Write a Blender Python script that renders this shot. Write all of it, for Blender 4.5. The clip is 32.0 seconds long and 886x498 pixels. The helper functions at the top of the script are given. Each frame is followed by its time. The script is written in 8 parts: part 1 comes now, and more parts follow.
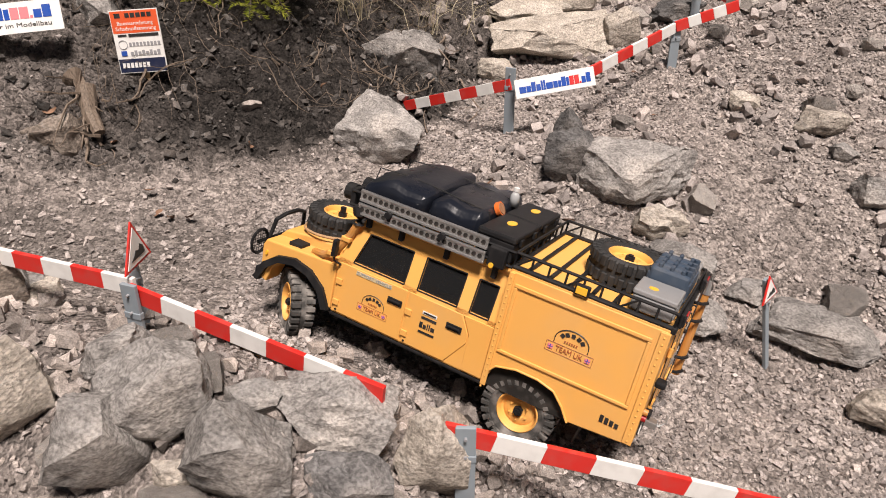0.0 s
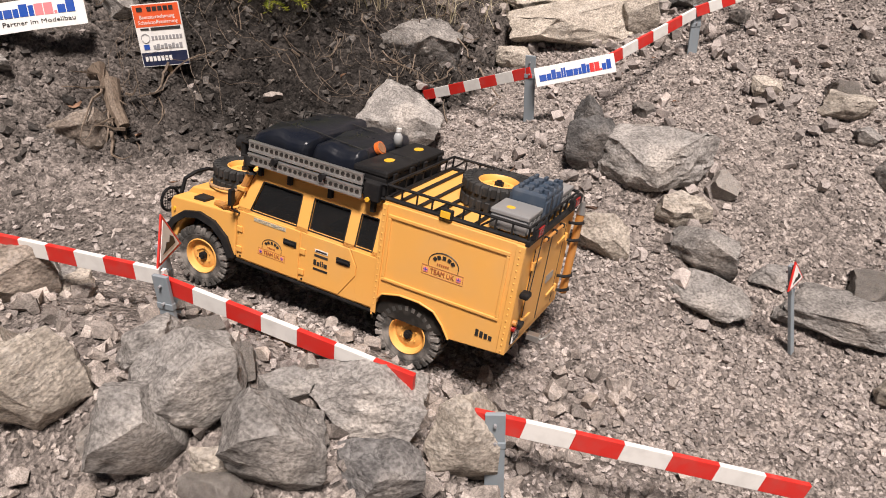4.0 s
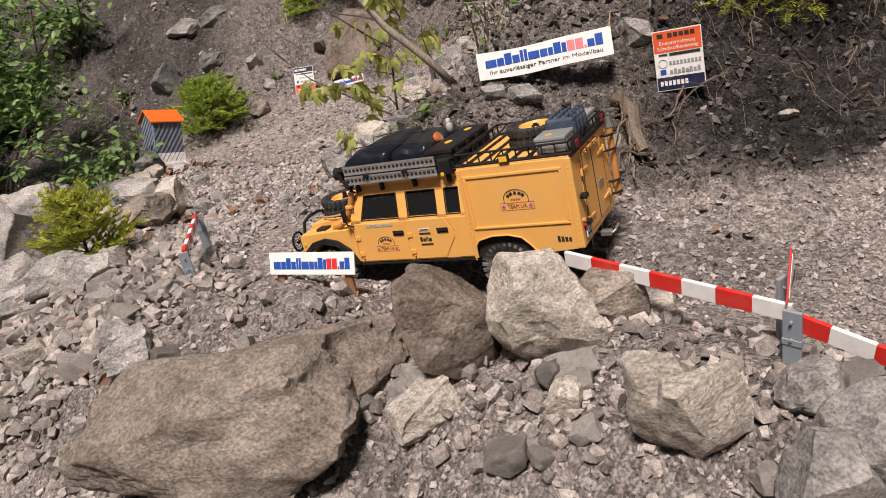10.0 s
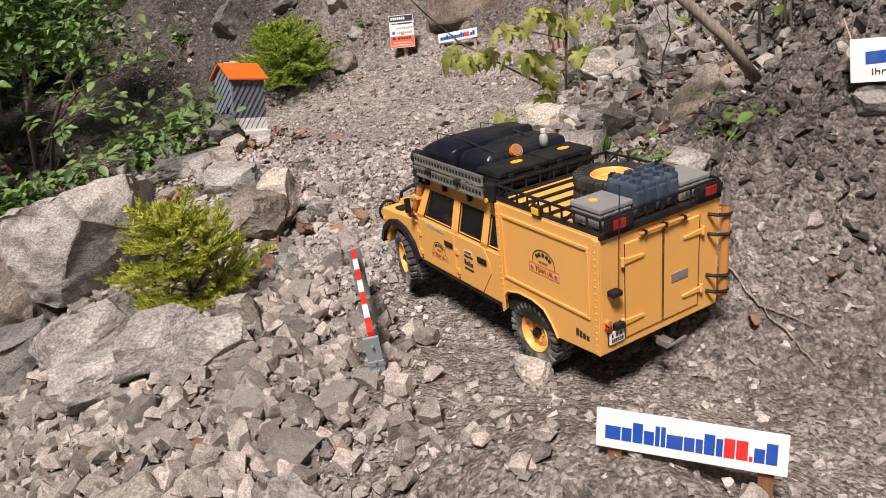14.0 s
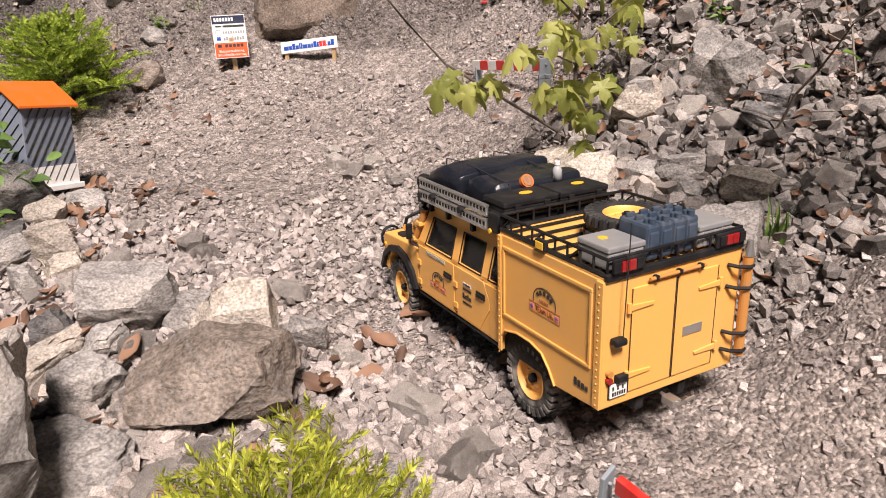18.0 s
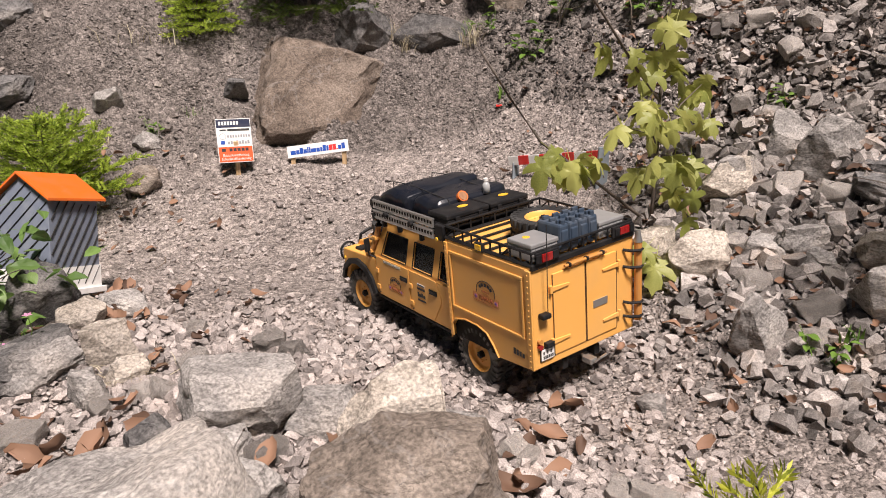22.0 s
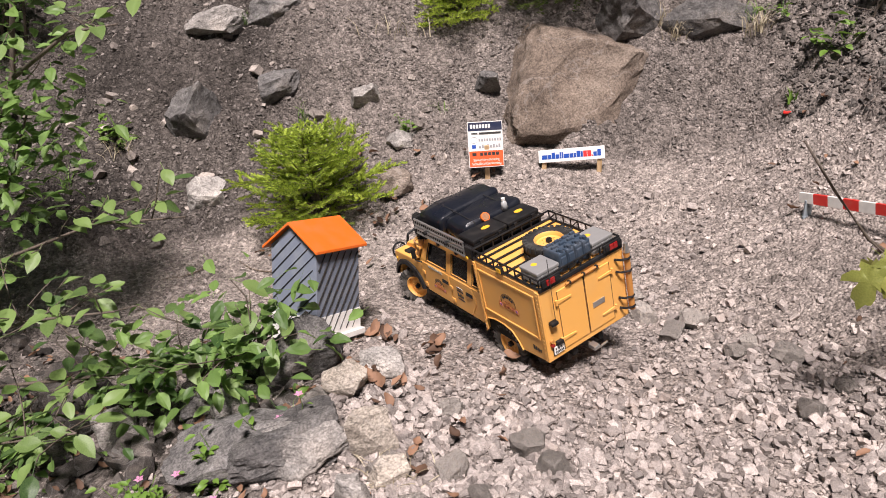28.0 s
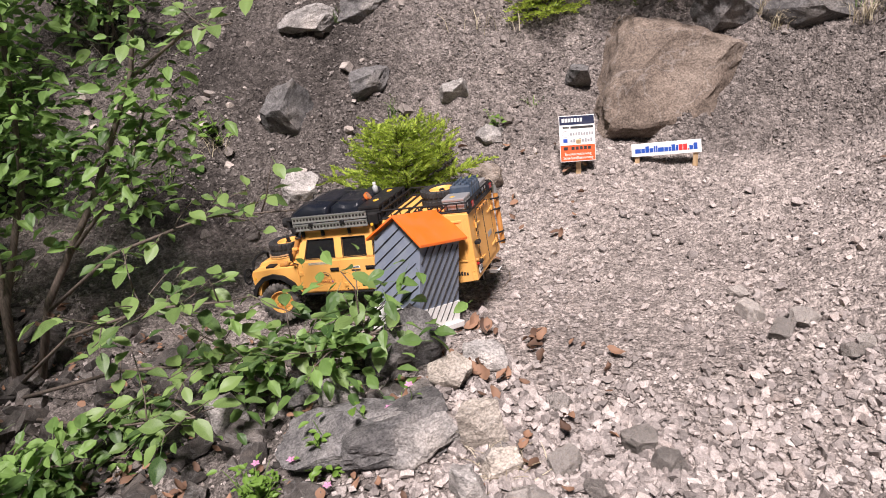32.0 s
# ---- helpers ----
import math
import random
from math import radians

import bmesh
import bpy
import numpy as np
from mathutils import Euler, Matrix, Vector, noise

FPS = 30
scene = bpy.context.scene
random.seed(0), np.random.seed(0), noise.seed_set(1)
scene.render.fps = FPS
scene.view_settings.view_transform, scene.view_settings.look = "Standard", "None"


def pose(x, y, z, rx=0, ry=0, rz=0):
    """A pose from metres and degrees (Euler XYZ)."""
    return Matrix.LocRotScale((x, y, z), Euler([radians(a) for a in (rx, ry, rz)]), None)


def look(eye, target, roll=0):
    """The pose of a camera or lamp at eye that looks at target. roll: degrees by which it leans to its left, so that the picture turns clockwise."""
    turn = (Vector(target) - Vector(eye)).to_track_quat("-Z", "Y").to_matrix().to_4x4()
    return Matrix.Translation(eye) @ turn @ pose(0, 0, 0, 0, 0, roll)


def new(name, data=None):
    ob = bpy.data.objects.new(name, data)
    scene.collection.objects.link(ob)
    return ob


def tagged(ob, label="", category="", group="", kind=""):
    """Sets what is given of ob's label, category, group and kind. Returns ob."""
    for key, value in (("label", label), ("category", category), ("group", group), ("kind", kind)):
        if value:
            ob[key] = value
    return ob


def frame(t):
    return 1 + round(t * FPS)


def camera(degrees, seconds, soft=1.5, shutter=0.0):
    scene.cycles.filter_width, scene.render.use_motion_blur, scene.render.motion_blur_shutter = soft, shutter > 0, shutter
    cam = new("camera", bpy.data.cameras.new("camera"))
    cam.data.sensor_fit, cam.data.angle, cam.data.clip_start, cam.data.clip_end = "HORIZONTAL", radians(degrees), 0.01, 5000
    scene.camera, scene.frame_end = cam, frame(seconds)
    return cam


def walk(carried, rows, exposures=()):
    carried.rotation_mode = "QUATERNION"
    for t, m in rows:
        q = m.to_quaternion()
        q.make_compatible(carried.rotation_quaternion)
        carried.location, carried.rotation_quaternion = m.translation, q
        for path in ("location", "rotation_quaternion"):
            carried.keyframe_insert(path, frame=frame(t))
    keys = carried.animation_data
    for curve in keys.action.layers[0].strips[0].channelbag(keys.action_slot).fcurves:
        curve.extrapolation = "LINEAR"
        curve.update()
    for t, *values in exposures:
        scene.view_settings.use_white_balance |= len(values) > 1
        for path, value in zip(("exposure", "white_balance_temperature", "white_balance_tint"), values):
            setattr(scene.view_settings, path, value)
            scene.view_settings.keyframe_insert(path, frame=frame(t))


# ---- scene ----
cam = camera(62.0, 32.0, soft=1.0)

PATH = [
    (0, (0.0001, 0.0001, 1.2745), (0.0007, 1.7822, 0.3667), 0.01),
    (0.5, (-0.0023, 0.0007, 1.2746), (0.0093, 1.7819, 0.3652), 0.02),
    (1, (-0.0014, -0.0024, 1.2758), (-0.0088, 1.7776, 0.3639), -0.74),
    (1.5, (0.0018, -0.0024, 1.2745), (-0.0263, 1.7775, 0.3628), -1.01),
    (2, (0.0017, -0.0017, 1.2688), (-0.0328, 1.7754, 0.352), -1.08),
    (2.5, (0.0002, -0.0026, 1.2663), (-0.0368, 1.7671, 0.3352), -1.15),
    (4.5, (-0.0262, -0.0098, 1.2874), (-0.0668, 1.7579, 0.3527), -1.06),
    (5, (-0.0436, -0.0171, 1.2974), (-0.1305, 1.761, 0.3859), -1.75),
    (5.5, (-0.056, -0.0216, 1.3034), (-0.202, 1.7677, 0.4219), -2.32),
    (6, (-0.0733, -0.029, 1.3208), (-0.2892, 1.7646, 0.4626), -2.87),
    (6.5, (-0.0998, -0.0443, 1.3428), (-0.4466, 1.7429, 0.5147), -4.69),
    (7, (-0.1214, -0.0497, 1.3583), (-0.6099, 1.7093, 0.5415), -6.65),
    (7.5, (-0.1285, -0.0565, 1.3523), (-0.713, 1.6734, 0.5364), -8.10),
    (8, (-0.1474, -0.0626, 1.3514), (-0.7802, 1.6408, 0.5159), -8.53),
    (8.5, (-0.1887, -0.0597, 1.3398), (-0.8648, 1.6166, 0.4837), -8.88),
    (9, (-0.2707, -0.0421, 1.3254), (-1.0345, 1.5946, 0.4665), -10.15),
    (9.5, (-0.3093, -0.0446, 1.3258), (-1.1475, 1.5658, 0.4868), -11.00),
    (10, (-0.3112, -0.0538, 1.3311), (-1.2206, 1.5272, 0.5106), -11.95),
    (10.5, (-0.3187, -0.0595, 1.3365), (-1.2401, 1.517, 0.5204), -11.95),
    (11, (-0.3605, -0.0374, 1.3231), (-1.2853, 1.5372, 0.5073), -11.72),
    (11.5, (-0.4539, 0.0119, 1.3387), (-1.3756, 1.5798, 0.5068), -10.64),
    (12, (-0.5291, 0.0646, 1.3633), (-1.431, 1.6262, 0.4984), -10.17),
    (12.5, (-0.6484, 0.1648, 1.3454), (-1.5496, 1.7147, 0.4588), -10.45),
    (13, (-0.7247, 0.217, 1.363), (-1.6514, 1.7347, 0.4475), -10.61),
    (13.5, (-0.8095, 0.2503, 1.3338), (-1.7538, 1.7464, 0.4012), -10.03),
    (14, (-0.9106, 0.2714, 1.341), (-1.8343, 1.7711, 0.3934), -9.60),
    (14.5, (-1.0115, 0.2968, 1.341), (-1.9346, 1.7942, 0.3893), -9.75),
    (15, (-1.1008, 0.349, 1.3748), (-2.02, 1.8462, 0.4192), -10.13),
    (15.5, (-1.19, 0.4157, 1.3632), (-2.0436, 1.9557, 0.4146), -10.31),
    (17.5, (-1.5481, 0.5927, 1.2952), (-1.7831, 2.3038, 0.2868), -1.81),
    (18, (-1.6495, 0.617, 1.2946), (-1.7904, 2.3354, 0.2811), -0.88),
    (18.5, (-1.7363, 0.6948, 1.2566), (-1.7388, 2.4196, 0.2442), 1.36),
    (19, (-1.8142, 0.7552, 1.2069), (-1.6838, 2.5096, 0.2556), 2.74),
    (19.5, (-1.8672, 0.7245, 1.1773), (-1.7334, 2.5633, 0.402), -0.10),
    (20, (-1.8865, 0.6877, 1.202), (-1.7131, 2.5807, 0.5804), 0.14),
    (20.5, (-1.9296, 0.6775, 1.2019), (-1.7459, 2.5715, 0.5862), 0.26),
    (21, (-1.942, 0.679, 1.1949), (-1.7763, 2.5681, 0.5596), 0.21),
    (21.5, (-1.9526, 0.6755, 1.1877), (-1.8076, 2.5542, 0.5174), 0.57),
    (22, (-1.9647, 0.6782, 1.1853), (-1.8583, 2.5501, 0.4892), 0.62),
    (22.5, (-1.9672, 0.6784, 1.1959), (-1.9009, 2.5507, 0.4956), 0.23),
    (23, (-1.9542, 0.7148, 1.2229), (-1.9538, 2.5886, 0.5239), -0.88),
    (23.5, (-1.9214, 0.7915, 1.2776), (-1.961, 2.6541, 0.55), -1.60),
    (24, (-1.9087, 0.8506, 1.3228), (-2.017, 2.6561, 0.4693), -2.62),
    (24.5, (-1.9877, 0.8615, 1.322), (-2.1165, 2.6316, 0.3999), -2.66),
    (26.5, (-2.0378, 0.8792, 1.3744), (-2.1811, 2.6418, 0.4403), -3.57),
    (27, (-2.0413, 0.8891, 1.3872), (-2.2643, 2.6498, 0.4651), -3.69),
    (27.5, (-2.0505, 0.8848, 1.3826), (-2.401, 2.6356, 0.4815), -3.20),
    (28, (-2.0504, 0.8713, 1.3827), (-2.5284, 2.596, 0.49), -3.33),
    (28.5, (-2.0454, 0.871, 1.3827), (-2.5548, 2.5883, 0.493), -3.81),
    (29, (-2.0425, 0.8702, 1.3767), (-2.5522, 2.5875, 0.4872), -4.21),
    (29.5, (-2.0542, 0.869, 1.3734), (-2.5617, 2.5856, 0.4812), -4.57),
    (30, (-2.059, 0.8686, 1.3816), (-2.5654, 2.583, 0.4849), -4.35),
    (30.5, (-2.0622, 0.8667, 1.3758), (-2.5725, 2.581, 0.481), -4.09),
    (31, (-2.0691, 0.8632, 1.3725), (-2.5993, 2.5715, 0.4776), -3.82),
    (31.5, (-2.0829, 0.8591, 1.3749), (-2.6549, 2.5513, 0.4752), -4.33),
    (32, (-2.1112, 0.8492, 1.3837), (-2.7581, 2.5198, 0.4945), -5.47),
]
EXPOSURES = [(0.0, 0.22, 6500, 14), (5.0, 0.2, 6450, 14), (7.0, 0.08, 6400, 14), (9.0, 0.04, 6400, 14), (14.0, 0.16, 6400, 14), (18.0, 0.44, 6550, 18), (22.0, 0.37, 6450, 16), (24.0, 0.33, 6450, 16), (32.0, 0.53, 6150, 18)]
walk(cam, [(t, look(eye, target, roll)) for t, eye, target, roll in PATH], EXPOSURES)

# ---- world and light: bright overcast sky, one wide soft sun ----
world = bpy.data.worlds.new("world")
scene.world = world
world.use_nodes = True
wn = world.node_tree.nodes
sky = wn.new("ShaderNodeTexSky")
sky.sky_type = "NISHITA"
sky.sun_disc = False
sky.sun_elevation, sky.sun_rotation = radians(64), radians(166)
sky.air_density, sky.dust_density, sky.ozone_density = 1.0, 3.0, 0.6
world.node_tree.links.new(sky.outputs["Color"], wn["Background"].inputs["Color"])
wn["Background"].inputs["Strength"].default_value = 0.0115
sun_data = bpy.data.lights.new("sun", "SUN")
sun_data.energy, sun_data.angle, sun_data.color = 5.9, radians(13), (1.0, 0.91, 0.83)
sun = new("sun", sun_data)
sun.matrix_world = look((0.3, -1.25, 2.7), (0.0, 0.0, 0.0))


# ---- materials ----
def nodes_of(name):
    m = bpy.data.materials.new(name)
    m.use_nodes = True
    return m, m.node_tree.nodes, m.node_tree.links, m.node_tree.nodes["Principled BSDF"]


def stony(name, dark, light, stain, scale=30.0, rough=0.9, bump=0.5, vary=0.35, island=False, relief_depth=0.006):
    """Rock and earth: two noises for colour, a stain, fine relief, and a tone of its own for each piece."""
    m, n, l, b = nodes_of(name)
    co = n.new("ShaderNodeMapping")
    l.new(n.new("ShaderNodeTexCoord").outputs["Object"], co.inputs["Vector"])
    if not island:
        co.inputs["Scale"].default_value, co.inputs["Rotation"].default_value = (1.0, 1.0, 1.4), (0.35, 0.5, 0.0)
    big = n.new("ShaderNodeTexNoise")
    big.inputs["Scale"].default_value, big.inputs["Detail"].default_value = scale * 0.3, 6
    fine = n.new("ShaderNodeTexNoise")
    fine.inputs["Scale"].default_value, fine.inputs["Detail"].default_value = scale * 5, 8
    fine.inputs["Roughness"].default_value = 0.7
    ramp = n.new("ShaderNodeValToRGB")
    ramp.color_ramp.elements[0].position, ramp.color_ramp.elements[1].position = 0.36, 0.63
    ramp.color_ramp.elements[0].color, ramp.color_ramp.elements[1].color = (*dark, 1), (*light, 1)
    mid = n.new("ShaderNodeTexNoise")
    mid.inputs["Scale"].default_value, mid.inputs["Detail"].default_value, mid.inputs["Roughness"].default_value = scale * 1.6, 7, 0.65
    l.new(co.outputs["Vector"], mid.inputs["Vector"])
    both = n.new("ShaderNodeMix")
    both.inputs[0].default_value = 0.7
    l.new(big.outputs["Fac"], both.inputs[2])
    l.new(mid.outputs["Fac"], both.inputs[3])
    mixf = n.new("ShaderNodeMix")
    mixf.inputs[0].default_value = 0.34
    l.new(co.outputs["Vector"], big.inputs["Vector"])
    l.new(co.outputs["Vector"], fine.inputs["Vector"])
    l.new(both.outputs[0], mixf.inputs[2])
    l.new(fine.outputs["Fac"], mixf.inputs[3])
    l.new(mixf.outputs[0], ramp.inputs["Fac"])
    st = n.new("ShaderNodeTexNoise")
    st.inputs["Scale"].default_value, st.inputs["Detail"].default_value = scale * 0.5, 3
    sr = n.new("ShaderNodeMapRange")
    sr.inputs["From Min"].default_value, sr.inputs["From Max"].default_value = 0.55, 0.75
    sr.inputs["To Max"].default_value = 0.75
    l.new(co.outputs["Vector"], st.inputs["Vector"])
    l.new(st.outputs["Fac"], sr.inputs["Value"])
    mix = n.new("ShaderNodeMix")
    mix.data_type = "RGBA"
    l.new(sr.outputs["Result"], mix.inputs[0])
    l.new(ramp.outputs["Color"], mix.inputs[6])
    mix.inputs[7].default_value = (*stain, 1)
    # fine mineral grain and pale veins
    gr = n.new("ShaderNodeTexNoise")
    gr.inputs["Scale"].default_value, gr.inputs["Detail"].default_value = scale * 17, 3
    gm = n.new("ShaderNodeMapRange")
    gm.inputs["From Min"].default_value, gm.inputs["From Max"].default_value = 0.34, 0.66
    gm.inputs["To Min"].default_value, gm.inputs["To Max"].default_value = (0.7, 1.33) if island else (0.64, 1.38)
    l.new(co.outputs["Vector"], gr.inputs["Vector"])
    l.new(gr.outputs["Fac"], gm.inputs["Value"])
    grain = n.new("ShaderNodeMix")
    grain.data_type, grain.blend_type = "RGBA", "MULTIPLY"
    grain.inputs[0].default_value = 1.0
    l.new(mix.outputs[2], grain.inputs[6])
    l.new(gm.outputs["Result"], grain.inputs[7])
    ve = n.new("ShaderNodeTexNoise")
    ve.inputs["Scale"].default_value, ve.inputs["Detail"].default_value, ve.inputs["Distortion"].default_value = scale * 0.7, 5, 0.6
    l.new(co.outputs["Vector"], ve.inputs["Vector"])
    off = n.new("ShaderNodeMath")
    off.operation = "SUBTRACT"
    off.inputs[1].default_value = 0.5
    l.new(ve.outputs["Fac"], off.inputs[0])
    ab = n.new("ShaderNodeMath")
    ab.operation = "ABSOLUTE"
    l.new(off.outputs[0], ab.inputs[0])
    vm = n.new("ShaderNodeMapRange")
    vm.inputs["From Min"].default_value, vm.inputs["From Max"].default_value = 0.003, 0.016
    vm.inputs["To Min"].default_value, vm.inputs["To Max"].default_value = 0.2, 0.0
    l.new(ab.outputs[0], vm.inputs["Value"])
    vein = n.new("ShaderNodeMix")
    vein.data_type = "RGBA"
    l.new(vm.outputs["Result"], vein.inputs[0])
    l.new(grain.outputs[2], vein.inputs[6])
    vein.inputs[7].default_value = tuple(0.5 * a + 0.28 for a in light) + (1,)
    hsv = n.new("ShaderNodeHueSaturation")
    if island:
        rnd = n.new("ShaderNodeNewGeometry").outputs["Random Per Island"]
    else:
        rnd = n.new("ShaderNodeObjectInfo").outputs["Random"]
    mr = n.new("ShaderNodeMapRange")
    mr.inputs["To Min"].default_value, mr.inputs["To Max"].default_value = (1 - 1.25 * vary, 1 + 1.6 * vary) if island else (1 - vary, 1 + 1.35 * vary)
    l.new(rnd, mr.inputs["Value"])
    l.new(mr.outputs["Result"], hsv.inputs["Value"])
    l.new(vein.outputs[2], hsv.inputs["Color"])
    l.new(hsv.outputs["Color"], b.inputs["Base Color"])
    b.inputs["Roughness"].default_value = rough
    b.inputs["Specular IOR Level"].default_value = 0.25
    bp = n.new("ShaderNodeBump")
    bp.inputs["Strength"].default_value, bp.inputs["Distance"].default_value = min(bump * 1.1, 1.0), relief_depth
    l.new(mixf.outputs[0], bp.inputs["Height"])
    if island:
        l.new(bp.outputs["Normal"], b.inputs["Normal"])
        return m
    # crags, and paler worn edges
    crag, b2 = n.new("ShaderNodeTexNoise"), n.new("ShaderNodeBump")
    crag.noise_type = "RIDGED_MULTIFRACTAL"
    crag.inputs["Scale"].default_value, crag.inputs["Detail"].default_value = scale * 1.1, 5
    l.new(co.outputs["Vector"], crag.inputs["Vector"])
    b2.inputs["Strength"].default_value, b2.inputs["Distance"].default_value = 0.5, relief_depth * 0.35
    l.new(crag.outputs["Fac"], b2.inputs["Height"])
    l.new(bp.outputs["Normal"], b2.inputs["Normal"])
    pits, b3 = n.new("ShaderNodeTexNoise"), n.new("ShaderNodeBump")
    pits.inputs["Scale"].default_value, pits.inputs["Detail"].default_value, pits.inputs["Roughness"].default_value = scale * 7, 6, 0.75
    l.new(co.outputs["Vector"], pits.inputs["Vector"])
    b3.inputs["Strength"].default_value, b3.inputs["Distance"].default_value = 0.85, relief_depth * 0.28
    l.new(pits.outputs["Fac"], b3.inputs["Height"])
    l.new(b2.outputs["Normal"], b3.inputs["Normal"])
    l.new(b3.outputs["Normal"], b.inputs["Normal"])
    # dark cracks and pale scuffs
    cr, cm, cd = n.new("ShaderNodeTexNoise"), n.new("ShaderNodeMapRange"), n.new("ShaderNodeMath")
    cr.inputs["Scale"].default_value, cr.inputs["Detail"].default_value, cr.inputs["Distortion"].default_value = scale * 0.55, 7, 0.9
    cd.operation = "COMPARE"
    cd.inputs[1].default_value, cd.inputs[2].default_value = 0.47, 0.003
    l.new(co.outputs["Vector"], cr.inputs["Vector"])
    l.new(cr.outputs["Fac"], cd.inputs[0])
    cm.inputs["To Min"].default_value, cm.inputs["To Max"].default_value = 1.0, 0.66
    l.new(cd.outputs[0], cm.inputs["Value"])
    crack = n.new("ShaderNodeMix")
    crack.data_type, crack.blend_type = "RGBA", "MULTIPLY"
    crack.inputs[0].default_value = 1.0
    l.new(hsv.outputs["Color"], crack.inputs[6])
    l.new(cm.outputs["Result"], crack.inputs[7])
    sc, sm, scuff = n.new("ShaderNodeTexNoise"), n.new("ShaderNodeMapRange"), n.new("ShaderNodeMix")
    sc.inputs["Scale"].default_value, sc.inputs["Detail"].default_value, sc.inputs["Roughness"].default_value = scale * 2.6, 9, 0.8
    l.new(co.outputs["Vector"], sc.inputs["Vector"])
    sm.inputs["From Min"].default_value, sm.inputs["From Max"].default_value, sm.inputs["To Max"].default_value = 0.57, 0.7, 0.42
    l.new(sc.outputs["Fac"], sm.inputs["Value"])
    scuff.data_type = "RGBA"
    l.new(sm.outputs["Result"], scuff.inputs[0])
    l.new(crack.outputs[2], scuff.inputs[6])
    scuff.inputs[7].default_value = tuple(min(1.0, 1.25 * c) for c in light) + (1,)
    worn, wear = n.new("ShaderNodeMapRange"), n.new("ShaderNodeMix")
    worn.inputs["From Min"].default_value, worn.inputs["From Max"].default_value, worn.inputs["To Max"].default_value = 0.52, 0.62, 0.45
    l.new(n.new("ShaderNodeNewGeometry").outputs["Pointiness"], worn.inputs["Value"])
    wear.data_type = "RGBA"
    l.new(worn.outputs["Result"], wear.inputs[0])
    l.new(scuff.outputs[2], wear.inputs[6])
    wear.inputs[7].default_value = tuple(min(1.0, 1.35 * c) for c in light) + (1,)
    l.new(wear.outputs[2], b.inputs["Base Color"])
    return m


def paint(name, color, rough=0.5, metal=0.0, dirt=0.15, scale=60.0, bump=0.05, dirt_color=(0.25, 0.22, 0.19), coat=0.0):
    """Painted, plastic or metal surface with a thin uneven film of dust and fine relief."""
    m, n, l, b = nodes_of(name)
    co = n.new("ShaderNodeTexCoord")
    t = n.new("ShaderNodeTexNoise")
    t.inputs["Scale"].default_value, t.inputs["Detail"].default_value = scale, 8
    l.new(co.outputs["Object"], t.inputs["Vector"])
    r = n.new("ShaderNodeMapRange")
    r.inputs["From Min"].default_value, r.inputs["From Max"].default_value = 0.45, 0.8
    r.inputs["To Max"].default_value = dirt * 2.0
    l.new(t.outputs["Fac"], r.inputs["Value"])
    mix = n.new("ShaderNodeMix")
    mix.data_type = "RGBA"
    l.new(r.outputs["Result"], mix.inputs[0])
    mix.inputs[6].default_value, mix.inputs[7].default_value = (*color, 1), (*dirt_color, 1)
    l.new(mix.outputs[2], b.inputs["Base Color"])
    rr = n.new("ShaderNodeMapRange")
    rr.inputs["To Min"].default_value, rr.inputs["To Max"].default_value = max(rough - 0.12, 0.03), min(rough + 0.15, 1)
    l.new(t.outputs["Fac"], rr.inputs["Value"])
    l.new(rr.outputs["Result"], b.inputs["Roughness"])
    b.inputs["Metallic"].default_value = metal
    b.inputs["Coat Weight"].default_value = coat
    bp = n.new("ShaderNodeBump")
    bp.inputs["Strength"].default_value, bp.inputs["Distance"].default_value = bump, 0.002
    l.new(t.outputs["Fac"], bp.inputs["Height"])
    l.new(bp.outputs["Normal"], b.inputs["Normal"])
    return m


def woody(name, dark, light, scale=40.0):
    m, n, l, b = nodes_of(name)
    co, mp = n.new("ShaderNodeTexCoord"), n.new("ShaderNodeMapping")
    mp.inputs["Scale"].default_value = (6, 6, 0.7)
    t = n.new("ShaderNodeTexNoise")
    t.inputs["Scale"].default_value, t.inputs["Detail"].default_value = scale, 8
    r = n.new("ShaderNodeValToRGB")
    r.color_ramp.elements[0].color, r.color_ramp.elements[1].color = (*dark, 1), (*light, 1)
    r.color_ramp.elements[0].position, r.color_ramp.elements[1].position = 0.3, 0.7
    l.new(co.outputs["Object"], mp.inputs["Vector"])
    l.new(mp.outputs["Vector"], t.inputs["Vector"])
    l.new(t.outputs["Fac"], r.inputs["Fac"])
    l.new(r.outputs["Color"], b.inputs["Base Color"])
    b.inputs["Roughness"].default_value = 0.75
    bp = n.new("ShaderNodeBump")
    bp.inputs["Strength"].default_value, bp.inputs["Distance"].default_value = 0.4, 0.001
    l.new(t.outputs["Fac"], bp.inputs["Height"])
    l.new(bp.outputs["Normal"], b.inputs["Normal"])
    return m


